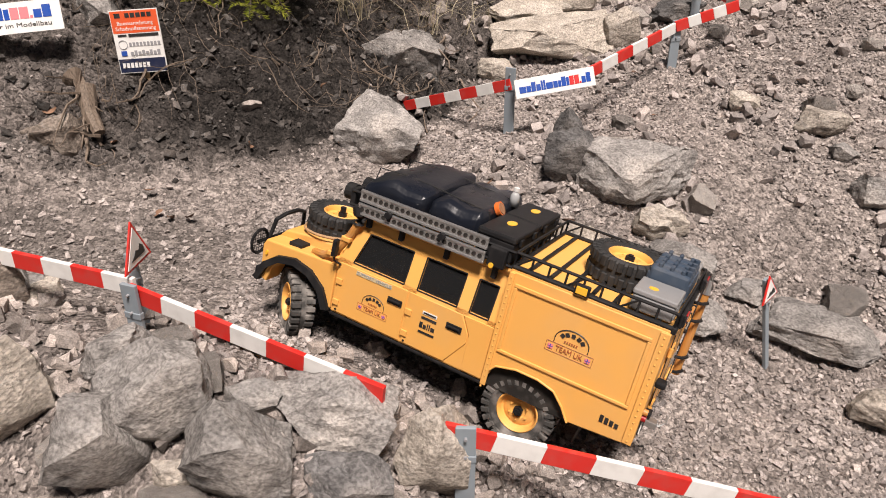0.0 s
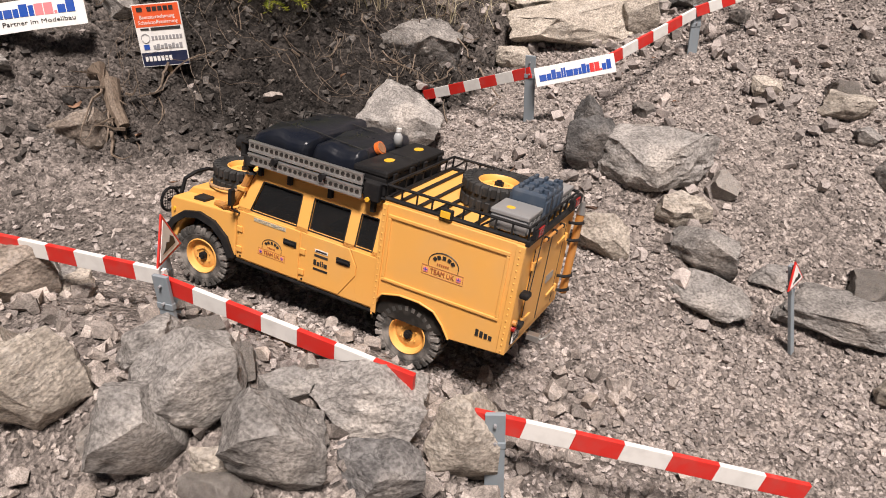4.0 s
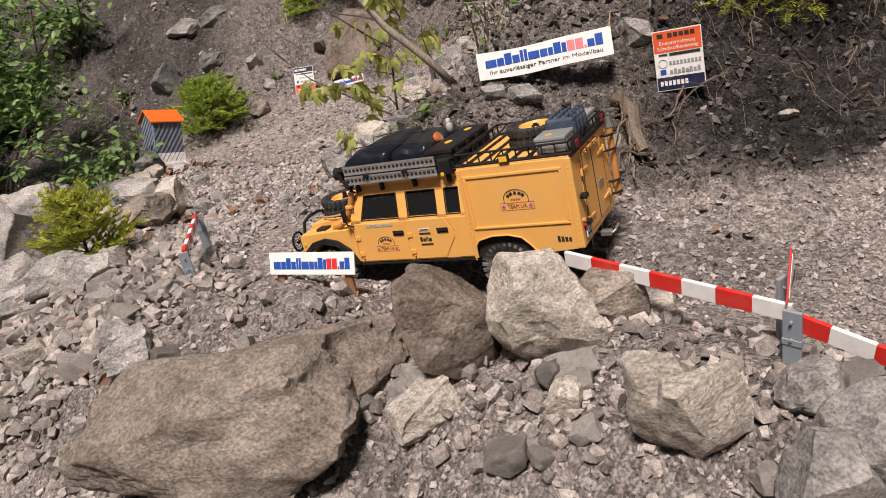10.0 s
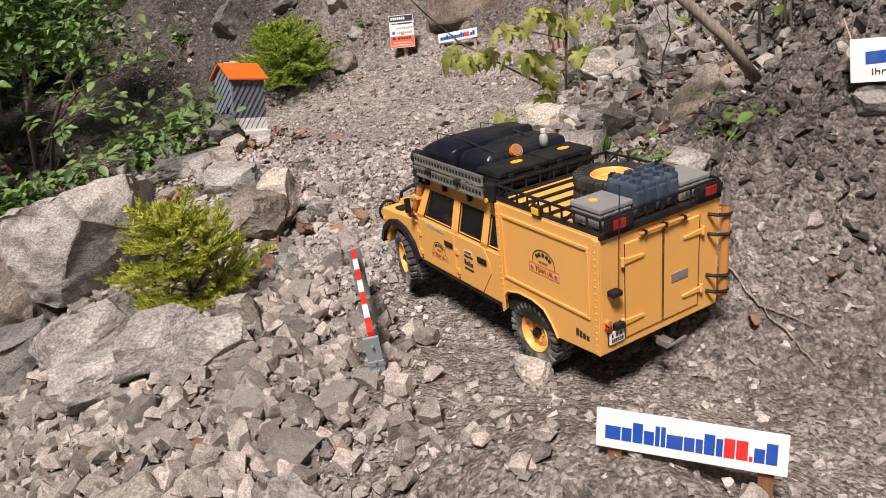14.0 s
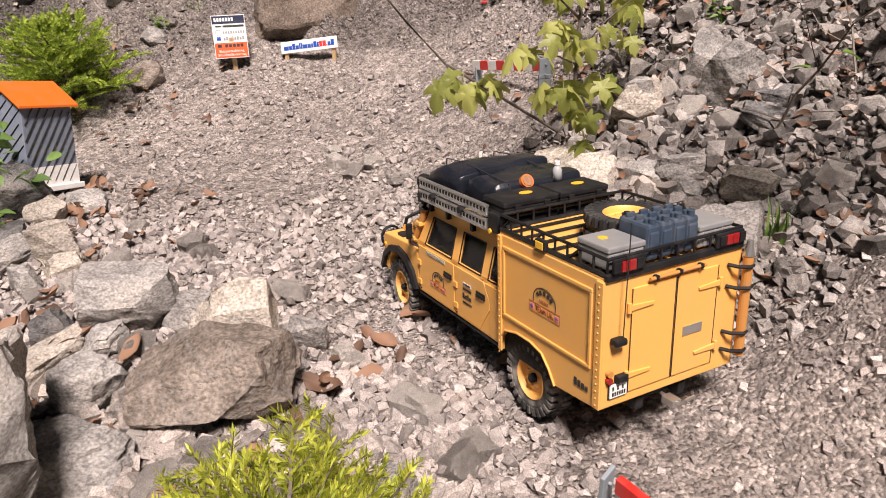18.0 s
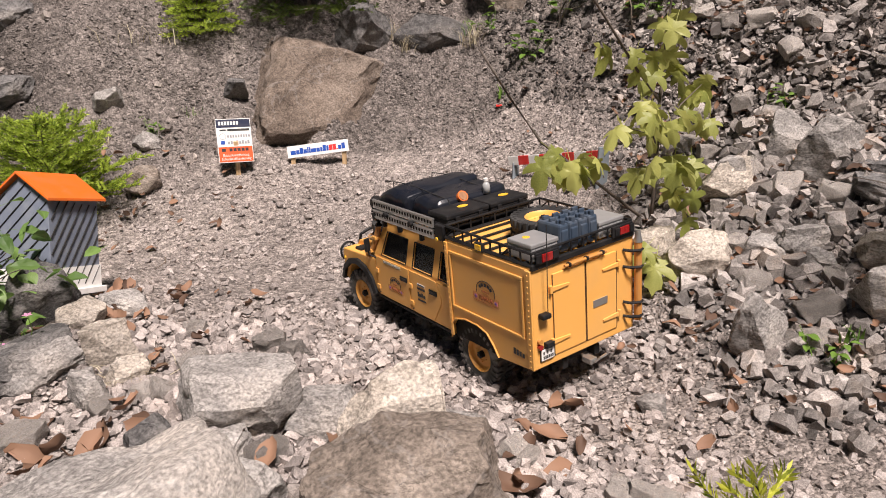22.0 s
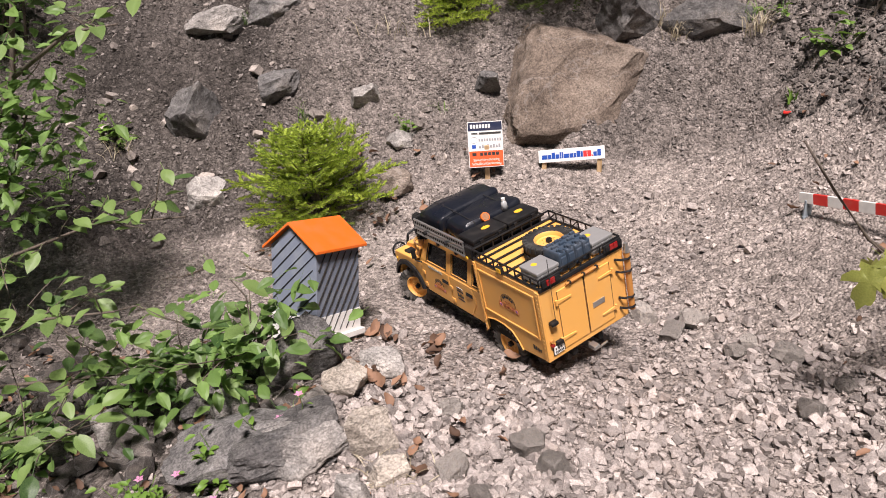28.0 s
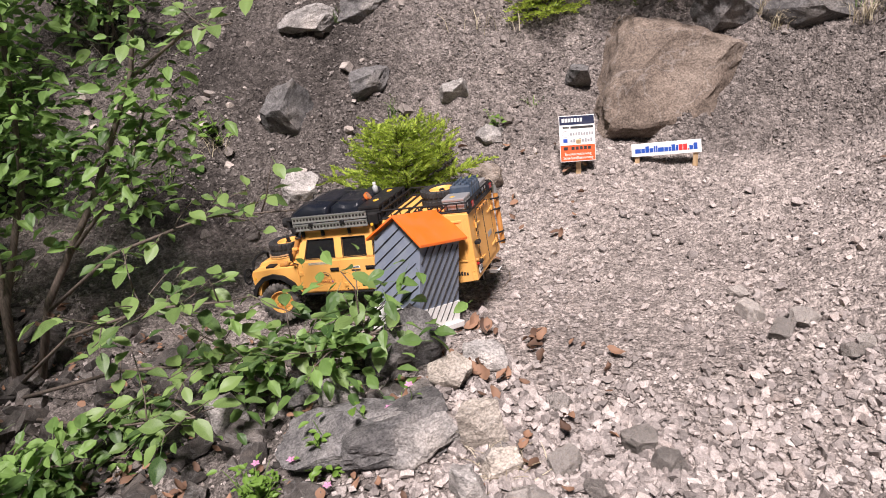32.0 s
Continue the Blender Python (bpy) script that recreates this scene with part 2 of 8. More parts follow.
def leafy(name, dark, light, translucent=0.35, rough=0.5, island=True):
    m, n, l, b = nodes_of(name)
    geo = n.new("ShaderNodeNewGeometry").outputs["Random Per Island"] if island else n.new("ShaderNodeObjectInfo").outputs["Random"]
    co, t = n.new("ShaderNodeTexCoord"), n.new("ShaderNodeTexNoise")
    t.inputs["Scale"].default_value = 25
    l.new(co.outputs["Object"], t.inputs["Vector"])
    add = n.new("ShaderNodeMath")
    add.operation = "MULTIPLY_ADD"
    l.new(t.outputs["Fac"], add.inputs[0])
    add.inputs[1].default_value = 0.6
    l.new(geo, add.inputs[2])
    r = n.new("ShaderNodeValToRGB")
    r.color_ramp.elements[0].position, r.color_ramp.elements[1].position = 0.2, 1.3
    r.color_ramp.elements[0].color, r.color_ramp.elements[1].color = (*dark, 1), (*light, 1)
    l.new(add.outputs[0], r.inputs["Fac"])
    l.new(r.outputs["Color"], b.inputs["Base Color"])
    b.inputs["Roughness"].default_value = rough
    tr, ms = n.new("ShaderNodeBsdfTranslucent"), n.new("ShaderNodeMixShader")
    l.new(r.outputs["Color"], tr.inputs["Color"])
    ms.inputs[0].default_value = translucent
    l.new(b.outputs["BSDF"], ms.inputs[1])
    l.new(tr.outputs["BSDF"], ms.inputs[2])
    l.new(ms.outputs["Shader"], n["Material Output"].inputs["Surface"])
    return m


ROCK_GREY = stony("rock_grey", (0.14, 0.132, 0.124), (0.42, 0.394, 0.368), (0.5, 0.45, 0.4), 16, bump=1.0, vary=0.22, relief_depth=0.012)
ROCK_DARK = stony("rock_dark", (0.05, 0.049, 0.05), (0.2, 0.19, 0.182), (0.3, 0.27, 0.24), 16, bump=1.0, vary=0.22, relief_depth=0.012)
ROCK_BEIGE = stony("rock_beige", (0.23, 0.2, 0.165), (0.56, 0.5, 0.43), (0.29, 0.255, 0.22), 15, bump=1.0, vary=0.18, relief_depth=0.012)
ROCK_BROWN = stony("rock_brown", (0.105, 0.086, 0.07), (0.335, 0.28, 0.233), (0.42, 0.36, 0.305), 13, bump=1.0, vary=0.18, relief_depth=0.014)
ROCK_UMBER = stony("rock_umber", (0.075, 0.058, 0.046), (0.225, 0.18, 0.145), (0.28, 0.235, 0.195), 12, bump=1.0, vary=0.1, relief_depth=0.014)
GRAVEL = stony("gravel", (0.18, 0.158, 0.146), (0.41, 0.364, 0.338), (0.37, 0.31, 0.272), 40, bump=0.5, vary=0.3, island=True)
GRAVEL_MID = stony("gravel_mid", (0.12, 0.105, 0.094), (0.385, 0.338, 0.304), (0.32, 0.27, 0.23), 34, bump=0.6, vary=0.36, island=True)
GRAVEL_SLOPE = stony("gravel_slope", (0.075, 0.066, 0.06), (0.22, 0.195, 0.18), (0.22, 0.19, 0.165), 34, bump=0.5, vary=0.3, island=True)
GRAVEL_SCREE = stony("gravel_scree", (0.085, 0.078, 0.072), (0.34, 0.308, 0.285), (0.33, 0.275, 0.23), 34, bump=0.6, vary=0.46, island=True)
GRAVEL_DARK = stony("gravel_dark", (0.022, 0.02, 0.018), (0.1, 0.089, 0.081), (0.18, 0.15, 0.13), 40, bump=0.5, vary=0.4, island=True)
STONE = stony("loose_stone", (0.16, 0.148, 0.136), (0.5, 0.455, 0.415), (0.4, 0.33, 0.265), 26, bump=1.0, vary=0.4)
RED = paint("red_paint", (0.62, 0.025, 0.018), 0.4, dirt=0.1)
WHITE = paint("white_paint", (0.78, 0.77, 0.74), 0.45, dirt=0.12)
GREY_POST = paint("grey_post_paint", (0.24, 0.28, 0.31), 0.55, dirt=0.15)
PEG = woody("peg_wood", (0.2, 0.09, 0.04), (0.36, 0.18, 0.09))
STAKE = woody("stake_wood", (0.42, 0.28, 0.14), (0.62, 0.44, 0.26))
PRINT_BLUE = paint("print_blue", (0.012, 0.07, 0.36), 0.4, dirt=0.05)
PRINT_NAVY = paint("print_navy", (0.012, 0.018, 0.05), 0.4, dirt=0.06)
PRINT_RED = paint("print_red", (0.6, 0.03, 0.03), 0.4, dirt=0.05)
PRINT_PINK = paint("print_pink", (0.75, 0.22, 0.24), 0.4, dirt=0.05)
PRINT_ORANGE = paint("print_orange", (0.72, 0.1, 0.025), 0.4, dirt=0.05)
PRINT_GREY = paint("print_grey", (0.28, 0.28, 0.29), 0.5, dirt=0.05)
PRINT_BLACK = paint("print_black", (0.02, 0.02, 0.02), 0.5, dirt=0.05)
HOUSE_GREY = paint("house_grey", (0.165, 0.19, 0.245), 0.6, dirt=0.3, scale=35, dirt_color=(0.28, 0.3, 0.32))
ROOF_ORANGE = paint("roof_orange", (0.72, 0.14, 0.012), 0.45, dirt=0.1, scale=25)


# ---- helpers for meshes ----
def mesh_ob(name, bm, material, parent=None, smooth=False):
    me = bpy.data.meshes.new(name)
    bm.to_mesh(me)
    bm.free()
    me.materials.append(material)
    if smooth:
        me.shade_smooth()
    ob = new(name, me)
    ob.parent = parent
    return ob


def part(name, bm, material, parent, label="", smooth=False):
    ob = mesh_ob(name, bm, material, parent, smooth)
    return tagged(ob, label=label) if label else ob


def thing(name, label, category, group="", m=None):
    ob = tagged(new(name), label, category, group)
    ob.empty_display_size = 0.02
    if m is not None:
        ob.matrix_basis = m
    return ob


def box(x0, x1, y0, y1, z0, z1, bevel=0.0, bm=None, m=None, segs=2):
    """A block between the given planes, its edges rounded by bevel."""
    own = bmesh.new()
    bmesh.ops.create_cube(own, size=1.0)
    for v in own.verts:
        v.co = Vector(((x0 + x1) / 2 + v.co.x * (x1 - x0), (y0 + y1) / 2 + v.co.y * (y1 - y0), (z0 + z1) / 2 + v.co.z * (z1 - z0)))
    if bevel > 0:
        bmesh.ops.bevel(own, geom=own.edges[:], offset=bevel, segments=segs, affect="EDGES", profile=0.5)
    if m is not None:
        own.transform(m)
    if bm is None:
        return own
    join(bm, own)
    return bm


def join(bm, other):
    me = bpy.data.meshes.new("tmp")
    other.to_mesh(me)
    other.free()
    bm.from_mesh(me)
    bpy.data.meshes.remove(me)


def rod(a, b, r, bm=None, sides=8, r2=None):
    """A round bar from a to b."""
    own = bmesh.new()
    a, b = Vector(a), Vector(b)
    d = b - a
    bmesh.ops.create_cone(own, cap_ends=True, segments=sides, radius1=r, radius2=r if r2 is None else r2, depth=d.length)
    own.transform(Matrix.Translation((a + b) / 2) @ d.to_track_quat("Z", "Y").to_matrix().to_4x4())
    if bm is None:
        return own
    join(bm, own)
    return bm


def pipe(points, r, bm=None, sides=7):
    """A bent round bar through the points."""
    own = bmesh.new()
    pts = [Vector(p) for p in points]
    rings = []
    for i, p in enumerate(pts):
        d = (pts[min(i + 1, len(pts) - 1)] - pts[max(i - 1, 0)]).normalized()
        q = d.to_track_quat("Z", "Y").to_matrix()
        rr = r[i] if isinstance(r, (list, tuple)) else r
        rings.append([own.verts.new(p + q @ Vector((rr * math.cos(2 * math.pi * k / sides), rr * math.sin(2 * math.pi * k / sides), 0))) for k in range(sides)])
    for a, b in zip(rings, rings[1:]):
        for k in range(sides):
            own.faces.new((a[k], a[(k + 1) % sides], b[(k + 1) % sides], b[k]))
    own.faces.new(rings[0][::-1])
    own.faces.new(rings[-1])
    if bm is None:
        return own
    join(bm, own)
    return bm


def prism(outline, x0, x1, axis="x", bevel=0.0, bm=None):
    """A plate: an outline in the plane across the axis, pulled from x0 to x1."""
    own = bmesh.new()
    place = {"x": lambda u, v, w: (w, u, v), "y": lambda u, v, w: (u, w, v), "z": lambda u, v, w: (u, v, w)}[axis]
    lo = [own.verts.new(place(u, v, x0)) for u, v in outline]
    hi = [own.verts.new(place(u, v, x1)) for u, v in outline]
    own.faces.new(lo)
    own.faces.new(hi[::-1])
    k = len(outline)
    for i in range(k):
        own.faces.new((lo[i], hi[i], hi[(i + 1) % k], lo[(i + 1) % k]))
    bmesh.ops.recalc_face_normals(own, faces=own.faces[:])
    if bevel > 0:
        bmesh.ops.bevel(own, geom=own.edges[:], offset=bevel, segments=2, affect="EDGES", profile=0.5)
    if bm is None:
        return own
    join(bm, own)
    return bm


def lettering(text, height, material, parent, m, name="lettering", extrude=0.0003, width=None):
    """Raised letters in the built-in font, centred on the origin of m, facing its +z."""
    cu = bpy.data.curves.new("text", "FONT")
    cu.body, cu.size, cu.extrude, cu.align_x, cu.align_y, cu.resolution_u = text, height * 1.4, extrude, "CENTER", "CENTER", 2
    tmp = bpy.data.objects.new("tmp", cu)
    scene.collection.objects.link(tmp)
    me = bpy.data.meshes.new_from_object(tmp.evaluated_get(bpy.context.evaluated_depsgraph_get()))
    bpy.data.objects.remove(tmp)
    xs = [v.co.x for v in me.vertices]
    s = width / (max(xs) - min(xs)) if width else 1.0
    for v in me.vertices:
        v.co.x *= s
    me.transform(m)
    me.materials.clear()
    me.materials.append(material)
    ob = new(name, me)
    ob.parent = parent
    return ob


def stamp(x0, x1, y0, y1, m, bm=None, t=0.0004):
    """A thin printed patch in the xy plane of m."""
    return box(x0, x1, y0, y1, 0, t, 0, bm, m)


# ---- the ground: a quarry bank with a cut track, one sheet to the horizon ----
X0, DX, Y0, DY = -3.8, 0.5, -0.2, 0.45
RELIEF = (
    (-0.044, -0.036, -0.016, 0.029, 0.103, 0.182, 0.170, 0.097, 0.140, 0.239, 0.375),
    (0.129, 0.153, 0.176, 0.249, 0.466, 0.529, 0.611, 0.599, 0.654, 0.584, 0.614),
    (0.288, 0.335, 0.381, 0.487, 0.877, 0.913, 0.885, 0.707, 0.581, 0.649, 0.803),
    (0.424, 0.443, 0.512, 0.712, 0.745, 0.559, 0.563, 0.768, 0.749, 0.890, 0.915),
    (0.527, 0.504, 0.550, 0.734, 0.585, 0.671, 0.922, 0.773, 0.792, 1.064, 1.067),
    (0.612, 0.553, 0.540, 0.594, 0.611, 0.872, 1.281, 1.288, 0.885, 1.075, 1.358),
    (0.787, 0.633, 0.506, 0.583, 0.615, 1.117, 1.648, 1.541, 1.240, 1.387, 1.617),
    (1.063, 0.990, 0.873, 0.767, 0.801, 1.252, 1.550, 1.497, 1.437, 1.592, 1.796),
    (1.311, 1.418, 1.555, 1.626, 1.436, 1.376, 1.405, 1.485, 1.621, 1.786, 1.962),
)
MOUNDS = ((-0.2, 0.53, 0.16, 0.168), (-0.5, 0.66, 0.16, 0.076), (-1.05, 1.28, 0.17, 0.247), (-0.8, 1.36, 0.17, 0.162), (-0.45, 1.52, 0.2, 0.026), (-1.05, 0.7, 0.13, 0.033), (-2.25, 2.95, 0.22, -0.033), (-1.35, 1.7, 0.2, 0.077), (0.2, 1.15, 0.18, 0.063), (-0.6, 1.75, 0.25, 0.306), (0.12, 0.72, 0.16, 0.009), (-2.6, 1.85, 0.18, 0.043), (-0.62, 1.15, 0.15, 0.054), (-1.45, 1.3, 0.17, 0.04), (-1.1, 0.69, 0.13, 0.035), (-0.83, 1.23, 0.09, -0.035), (-0.55, 1.3, 0.08, -0.03), (-0.97, 0.7, 0.08, 0.02), (0.065, 0.6, 0.035, 0.03))
CTRL = np.array(RELIEF)
MOUND = np.array(MOUNDS)


def lattice(seed, n=256):
    return np.random.RandomState(seed).rand(n, n)


LAT = [lattice(s) for s in range(8)]


def vnoise(x, y, scale, seed=0):
    """Smooth value noise, 0 to 1."""
    u, v = np.asarray(x) * scale + 1000.37 * (seed + 1), np.asarray(y) * scale + 700.11
    i, j = np.floor(u).astype(int), np.floor(v).astype(int)
    f, g = u - i, v - j
    f, g = f * f * (3 - 2 * f), g * g * (3 - 2 * g)
    a = LAT[seed % 8]
    i0, i1, j0, j1 = i % 256, (i + 1) % 256, j % 256, (j + 1) % 256
    return (a[i0, j0] * (1 - f) + a[i1, j0] * f) * (1 - g) + (a[i0, j1] * (1 - f) + a[i1, j1] * f) * g


def spline(u, n):
    i = np.floor(u).astype(int)
    f = u - i
    w = np.stack([(1 - f) ** 3, 3 * f**3 - 6 * f**2 + 4, -3 * f**3 + 3 * f**2 + 3 * f + 1, f**3], -1) / 6
    return np.clip(i[..., None] + np.arange(-1, 3), 0, n - 1), w


def relief(x, y):
    """The large forms of the ground."""
    x, y = np.asarray(x, float), np.asarray(y, float)
    ny, nx = CTRL.shape
    xc, yc = np.clip(x, X0, X0 + DX * (nx - 1)), np.clip(y, Y0, Y0 + DY * (ny - 1))
    ix, wx = spline((xc - X0) / DX, nx)
    iy, wy = spline((yc - Y0) / DY, ny)
    z = sum(CTRL[iy[..., b], ix[..., a]] * wx[..., a] * wy[..., b] for a in range(4) for b in range(4))
    for cx, cy, r, hh in MOUND:
        z = z + hh * np.exp(-((x - cx) ** 2 + (y - cy) ** 2) / (2 * r * r))
    north = np.maximum(y - (Y0 + DY * (ny - 1)), 0)
    south = np.maximum(Y0 - y, 0)
    z = z + 0.85 * np.minimum(north, 9) - 0.5 * np.minimum(south, 1.0)
    return z + 0.1 * np.clip(x - (X0 + DX * (nx - 1)), 0, 10)


TRACK_Y = ((-3.4, 2.0), (-2.6, 2.02), (-2.2, 1.98), (-1.9, 1.75), (-1.55, 1.3), (-1.2, 1.0), (-0.7, 0.92), (-0.3, 0.88), (0.1, 0.74), (0.7, 0.45))


def off_track(x, y):
    """0 on the driven track, 1 away from it."""
    px, py = np.array(TRACK_Y).T
    return np.clip((np.abs(np.asarray(y) - np.interp(x, px, py)) - 0.12) / 0.14, 0, 1)


def bank(x, y):
    """1 on the dark earth bank above the track."""
    px = np.array([-4.5, -3.4, -2.9, -2.4, -1.6, -1.2, -1.05, -0.8, -0.55, -0.3, 0.0, 0.25])
    py = np.array([2.15, 2.18, 2.42, 2.8, 2.6, 1.55, 1.1, 1.08, 1.14, 1.25, 1.45, 2.0])
    return np.clip((np.asarray(y) - np.interp(x, px, py)) / 0.08 + 0.4 * (vnoise(x, y, 9, 3) - 0.5), 0, 1) * np.clip((0.35 - np.asarray(x)) / 0.2, 0, 1)


def ground_z(x, y):
    """The ground's height with its lumps and clods."""
    z, o, k = relief(x, y), off_track(x, y), bank(x, y)
    z = z + (0.35 + 0.65 * o) * (0.016 * (vnoise(x, y, 14, 1) - 0.5) + 0.009 * (vnoise(x, y, 37, 2) - 0.5) + 0.004 * (vnoise(x, y, 90, 4) - 0.5))
    crumbs = 0.04 * (0.5 - np.abs(vnoise(x, y, 26, 1) - 0.5) * 2) * vnoise(x, y, 9, 0) + 0.02 * (0.5 - np.abs(vnoise(x, y, 52, 3) - 0.5) * 2)
    return z + k * crumbs * (np.asarray(x) > -1.7) + k * (0.075 * (vnoise(x, y, 7, 5) - 0.5) + 0.05 * (vnoise(x, y, 22, 6) - 0.5) + 0.02 * (vnoise(x, y, 55, 7) - 0.5))


def build_ground():
    def lines(a, b, step, far):
        inner = np.arange(a, b, step)
        out = [step]
        while sum(out) < far:
            out.append(out[-1] * 1.28)
        grow = np.cumsum(out)
        return np.concatenate([(a - grow)[::-1], inner, inner[-1] + grow])
    xs, ys = lines(-4.2, 1.3, 0.0112, 300), lines(0.3, 3.5, 0.0112, 300)
    gx, gy = np.meshgrid(xs, ys)
    gz = ground_z(gx, gy)
    nx, ny = len(xs), len(ys)
    me = bpy.data.meshes.new("ground")
    co = np.stack([gx, gy, gz], -1).reshape(-1, 3)
    idx = np.arange(nx * ny).reshape(ny, nx)
    quads = np.stack([idx[:-1, :-1], idx[:-1, 1:], idx[1:, 1:], idx[1:, :-1]], -1).reshape(-1, 4)
    me.vertices.add(len(co))
    me.vertices.foreach_set("co", co.ravel())
    me.loops.add(quads.size)
    me.loops.foreach_set("vertex_index", quads.ravel())
    me.polygons.add(len(quads))
    me.polygons.foreach_set("loop_start", np.arange(0, quads.size, 4))
    me.update(calc_edges=True)
    soil = me.attributes.new("soil", "FLOAT", "POINT")
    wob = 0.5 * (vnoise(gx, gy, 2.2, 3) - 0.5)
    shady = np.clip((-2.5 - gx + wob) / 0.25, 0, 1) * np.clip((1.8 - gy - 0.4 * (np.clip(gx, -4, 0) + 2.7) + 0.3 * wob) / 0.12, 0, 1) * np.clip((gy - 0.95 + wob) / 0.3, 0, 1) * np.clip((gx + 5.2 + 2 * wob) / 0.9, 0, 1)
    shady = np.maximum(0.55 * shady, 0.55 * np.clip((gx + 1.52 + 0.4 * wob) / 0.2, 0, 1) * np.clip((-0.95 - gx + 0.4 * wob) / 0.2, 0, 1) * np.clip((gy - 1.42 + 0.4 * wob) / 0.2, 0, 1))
    # bank earth tones; the round spot paints the shadow under the overhang
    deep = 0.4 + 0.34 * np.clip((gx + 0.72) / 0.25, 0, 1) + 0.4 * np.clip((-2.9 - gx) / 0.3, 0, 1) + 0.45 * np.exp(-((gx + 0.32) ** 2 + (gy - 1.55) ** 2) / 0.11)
    # stone-gap shade put into the colour, over the scree's own brown soil
    gap_shade_and_soil = 0.4 * np.maximum(np.maximum(pile_left(gx, gy), 1.7 * scree(gx, gy)), 0.3 * bend(gx, gy) * off_track(gx, gy) * (1 - soft(gy - 0.3 * (gx + 2.0), 1.78, 2.02)))
    # darker soil of the berm, then dark dust at the bank's foot
    gap_shade_and_soil = np.maximum(gap_shade_and_soil, 0.3 * berm(gx, gy) * soft(gy + wob, 0.1, 0.4))
    gap_shade_and_soil = np.maximum(gap_shade_and_soil, 0.5 * np.exp(-((gx + 0.72) / 0.42) ** 2 - ((gy - 1.02) / 0.13) ** 2))
    soil.data.foreach_set("value", np.clip(np.maximum(np.maximum(bank(gx, gy) * deep, shady), gap_shade_and_soil) * (0.75 + 0.5 * vnoise(gx, gy, 5, 2)), 0, 1).ravel())
    me.shade_smooth()
    m, n, l, b = nodes_of("quarry_earth")
    co_n = n.new("ShaderNodeTexCoord")
    t1, t2, t3 = (n.new("ShaderNodeTexNoise") for _ in range(3))
    for t, s, d in ((t1, 3.5, 6), (t2, 45, 8), (t3, 260, 6)):
        t.inputs["Scale"].default_value, t.inputs["Detail"].default_value, t.inputs["Roughness"].default_value = s, d, 0.65
        l.new(co_n.outputs["Object"], t.inputs["Vector"])
    def ramp(c0, c1, src, p0=0.35, p1=0.68):
        r = n.new("ShaderNodeValToRGB")
        r.color_ramp.elements[0].position, r.color_ramp.elements[1].position = p0, p1
        r.color_ramp.elements[0].color, r.color_ramp.elements[1].color = (*c0, 1), (*c1, 1)
        l.new(src, r.inputs["Fac"])
        return r.outputs["Color"]
    def mixed(fac, a, c, kind="MIX"):
        x = n.new("ShaderNodeMix")
        x.data_type, x.blend_type = "RGBA", kind
        if isinstance(fac, float):
            x.inputs[0].default_value = fac
        else:
            l.new(fac, x.inputs[0])
        l.new(a, x.inputs[6])
        l.new(c, x.inputs[7])
        return x.outputs[2]
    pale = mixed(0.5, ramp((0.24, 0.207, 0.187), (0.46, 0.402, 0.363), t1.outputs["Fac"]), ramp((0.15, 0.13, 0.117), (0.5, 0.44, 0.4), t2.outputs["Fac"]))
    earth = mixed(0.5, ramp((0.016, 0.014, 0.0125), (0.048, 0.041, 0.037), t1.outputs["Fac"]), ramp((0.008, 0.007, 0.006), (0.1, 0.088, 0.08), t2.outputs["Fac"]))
    # the mask mixes in dark earth and the painted shade alike
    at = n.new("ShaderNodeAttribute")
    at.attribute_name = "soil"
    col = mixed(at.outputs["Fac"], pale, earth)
    speck = ramp((0.55, 0.55, 0.55), (1.4, 1.4, 1.4), t3.outputs["Fac"], 0.3, 0.75)
    warp = n.new("ShaderNodeVectorMath")
    warp.operation = "MULTIPLY_ADD"
    l.new(t2.outputs["Color"], warp.inputs[0])
    warp.inputs[1].default_value = (0.012, 0.012, 0.012)
    l.new(co_n.outputs["Object"], warp.inputs[2])
    chips, pebbles = n.new("ShaderNodeTexVoronoi"), n.new("ShaderNodeTexVoronoi")
    for vo, s in ((chips, 62), (pebbles, 170)):
        vo.inputs["Scale"].default_value = s
        l.new(warp.outputs[0], vo.inputs["Vector"])
    tones = []
    for vo, lo, hi in ((chips, 0.8, 1.2), (pebbles, 0.58, 1.46)):
        mr = n.new("ShaderNodeMapRange")
        mr.inputs["To Min"].default_value, mr.inputs["To Max"].default_value = lo, hi
        sep = n.new("ShaderNodeSeparateColor")
        l.new(vo.outputs["Color"], sep.inputs[0])
        l.new(sep.outputs[0], mr.inputs["Value"])
        tones.append(mr.outputs["Result"])
    col = mixed(1.0, col, tones[0], "MULTIPLY")
    col = mixed(1.0, col, tones[1], "MULTIPLY")
    l.new(mixed(1.0, col, speck, "MULTIPLY"), b.inputs["Base Color"])
    b.inputs["Roughness"].default_value = 0.95
    b.inputs["Specular IOR Level"].default_value = 0.2
    b1, b2 = n.new("ShaderNodeBump"), n.new("ShaderNodeBump")
    b1.inputs["Strength"].default_value, b1.inputs["Distance"].default_value = 0.8, 0.012
    b2.inputs["Strength"].default_value, b2.inputs["Distance"].default_value = 0.7, 0.003
    l.new(t2.outputs["Fac"], b1.inputs["Height"])
    l.new(t3.outputs["Fac"], b2.inputs["Height"])
    l.new(b1.outputs["Normal"], b2.inputs["Normal"])
    b3, b4 = n.new("ShaderNodeBump"), n.new("ShaderNodeBump")
    for bx, vo, prev, dist in ((b3, chips, b2, 0.006), (b4, pebbles, b3, 0.006)):
        bx.invert = True
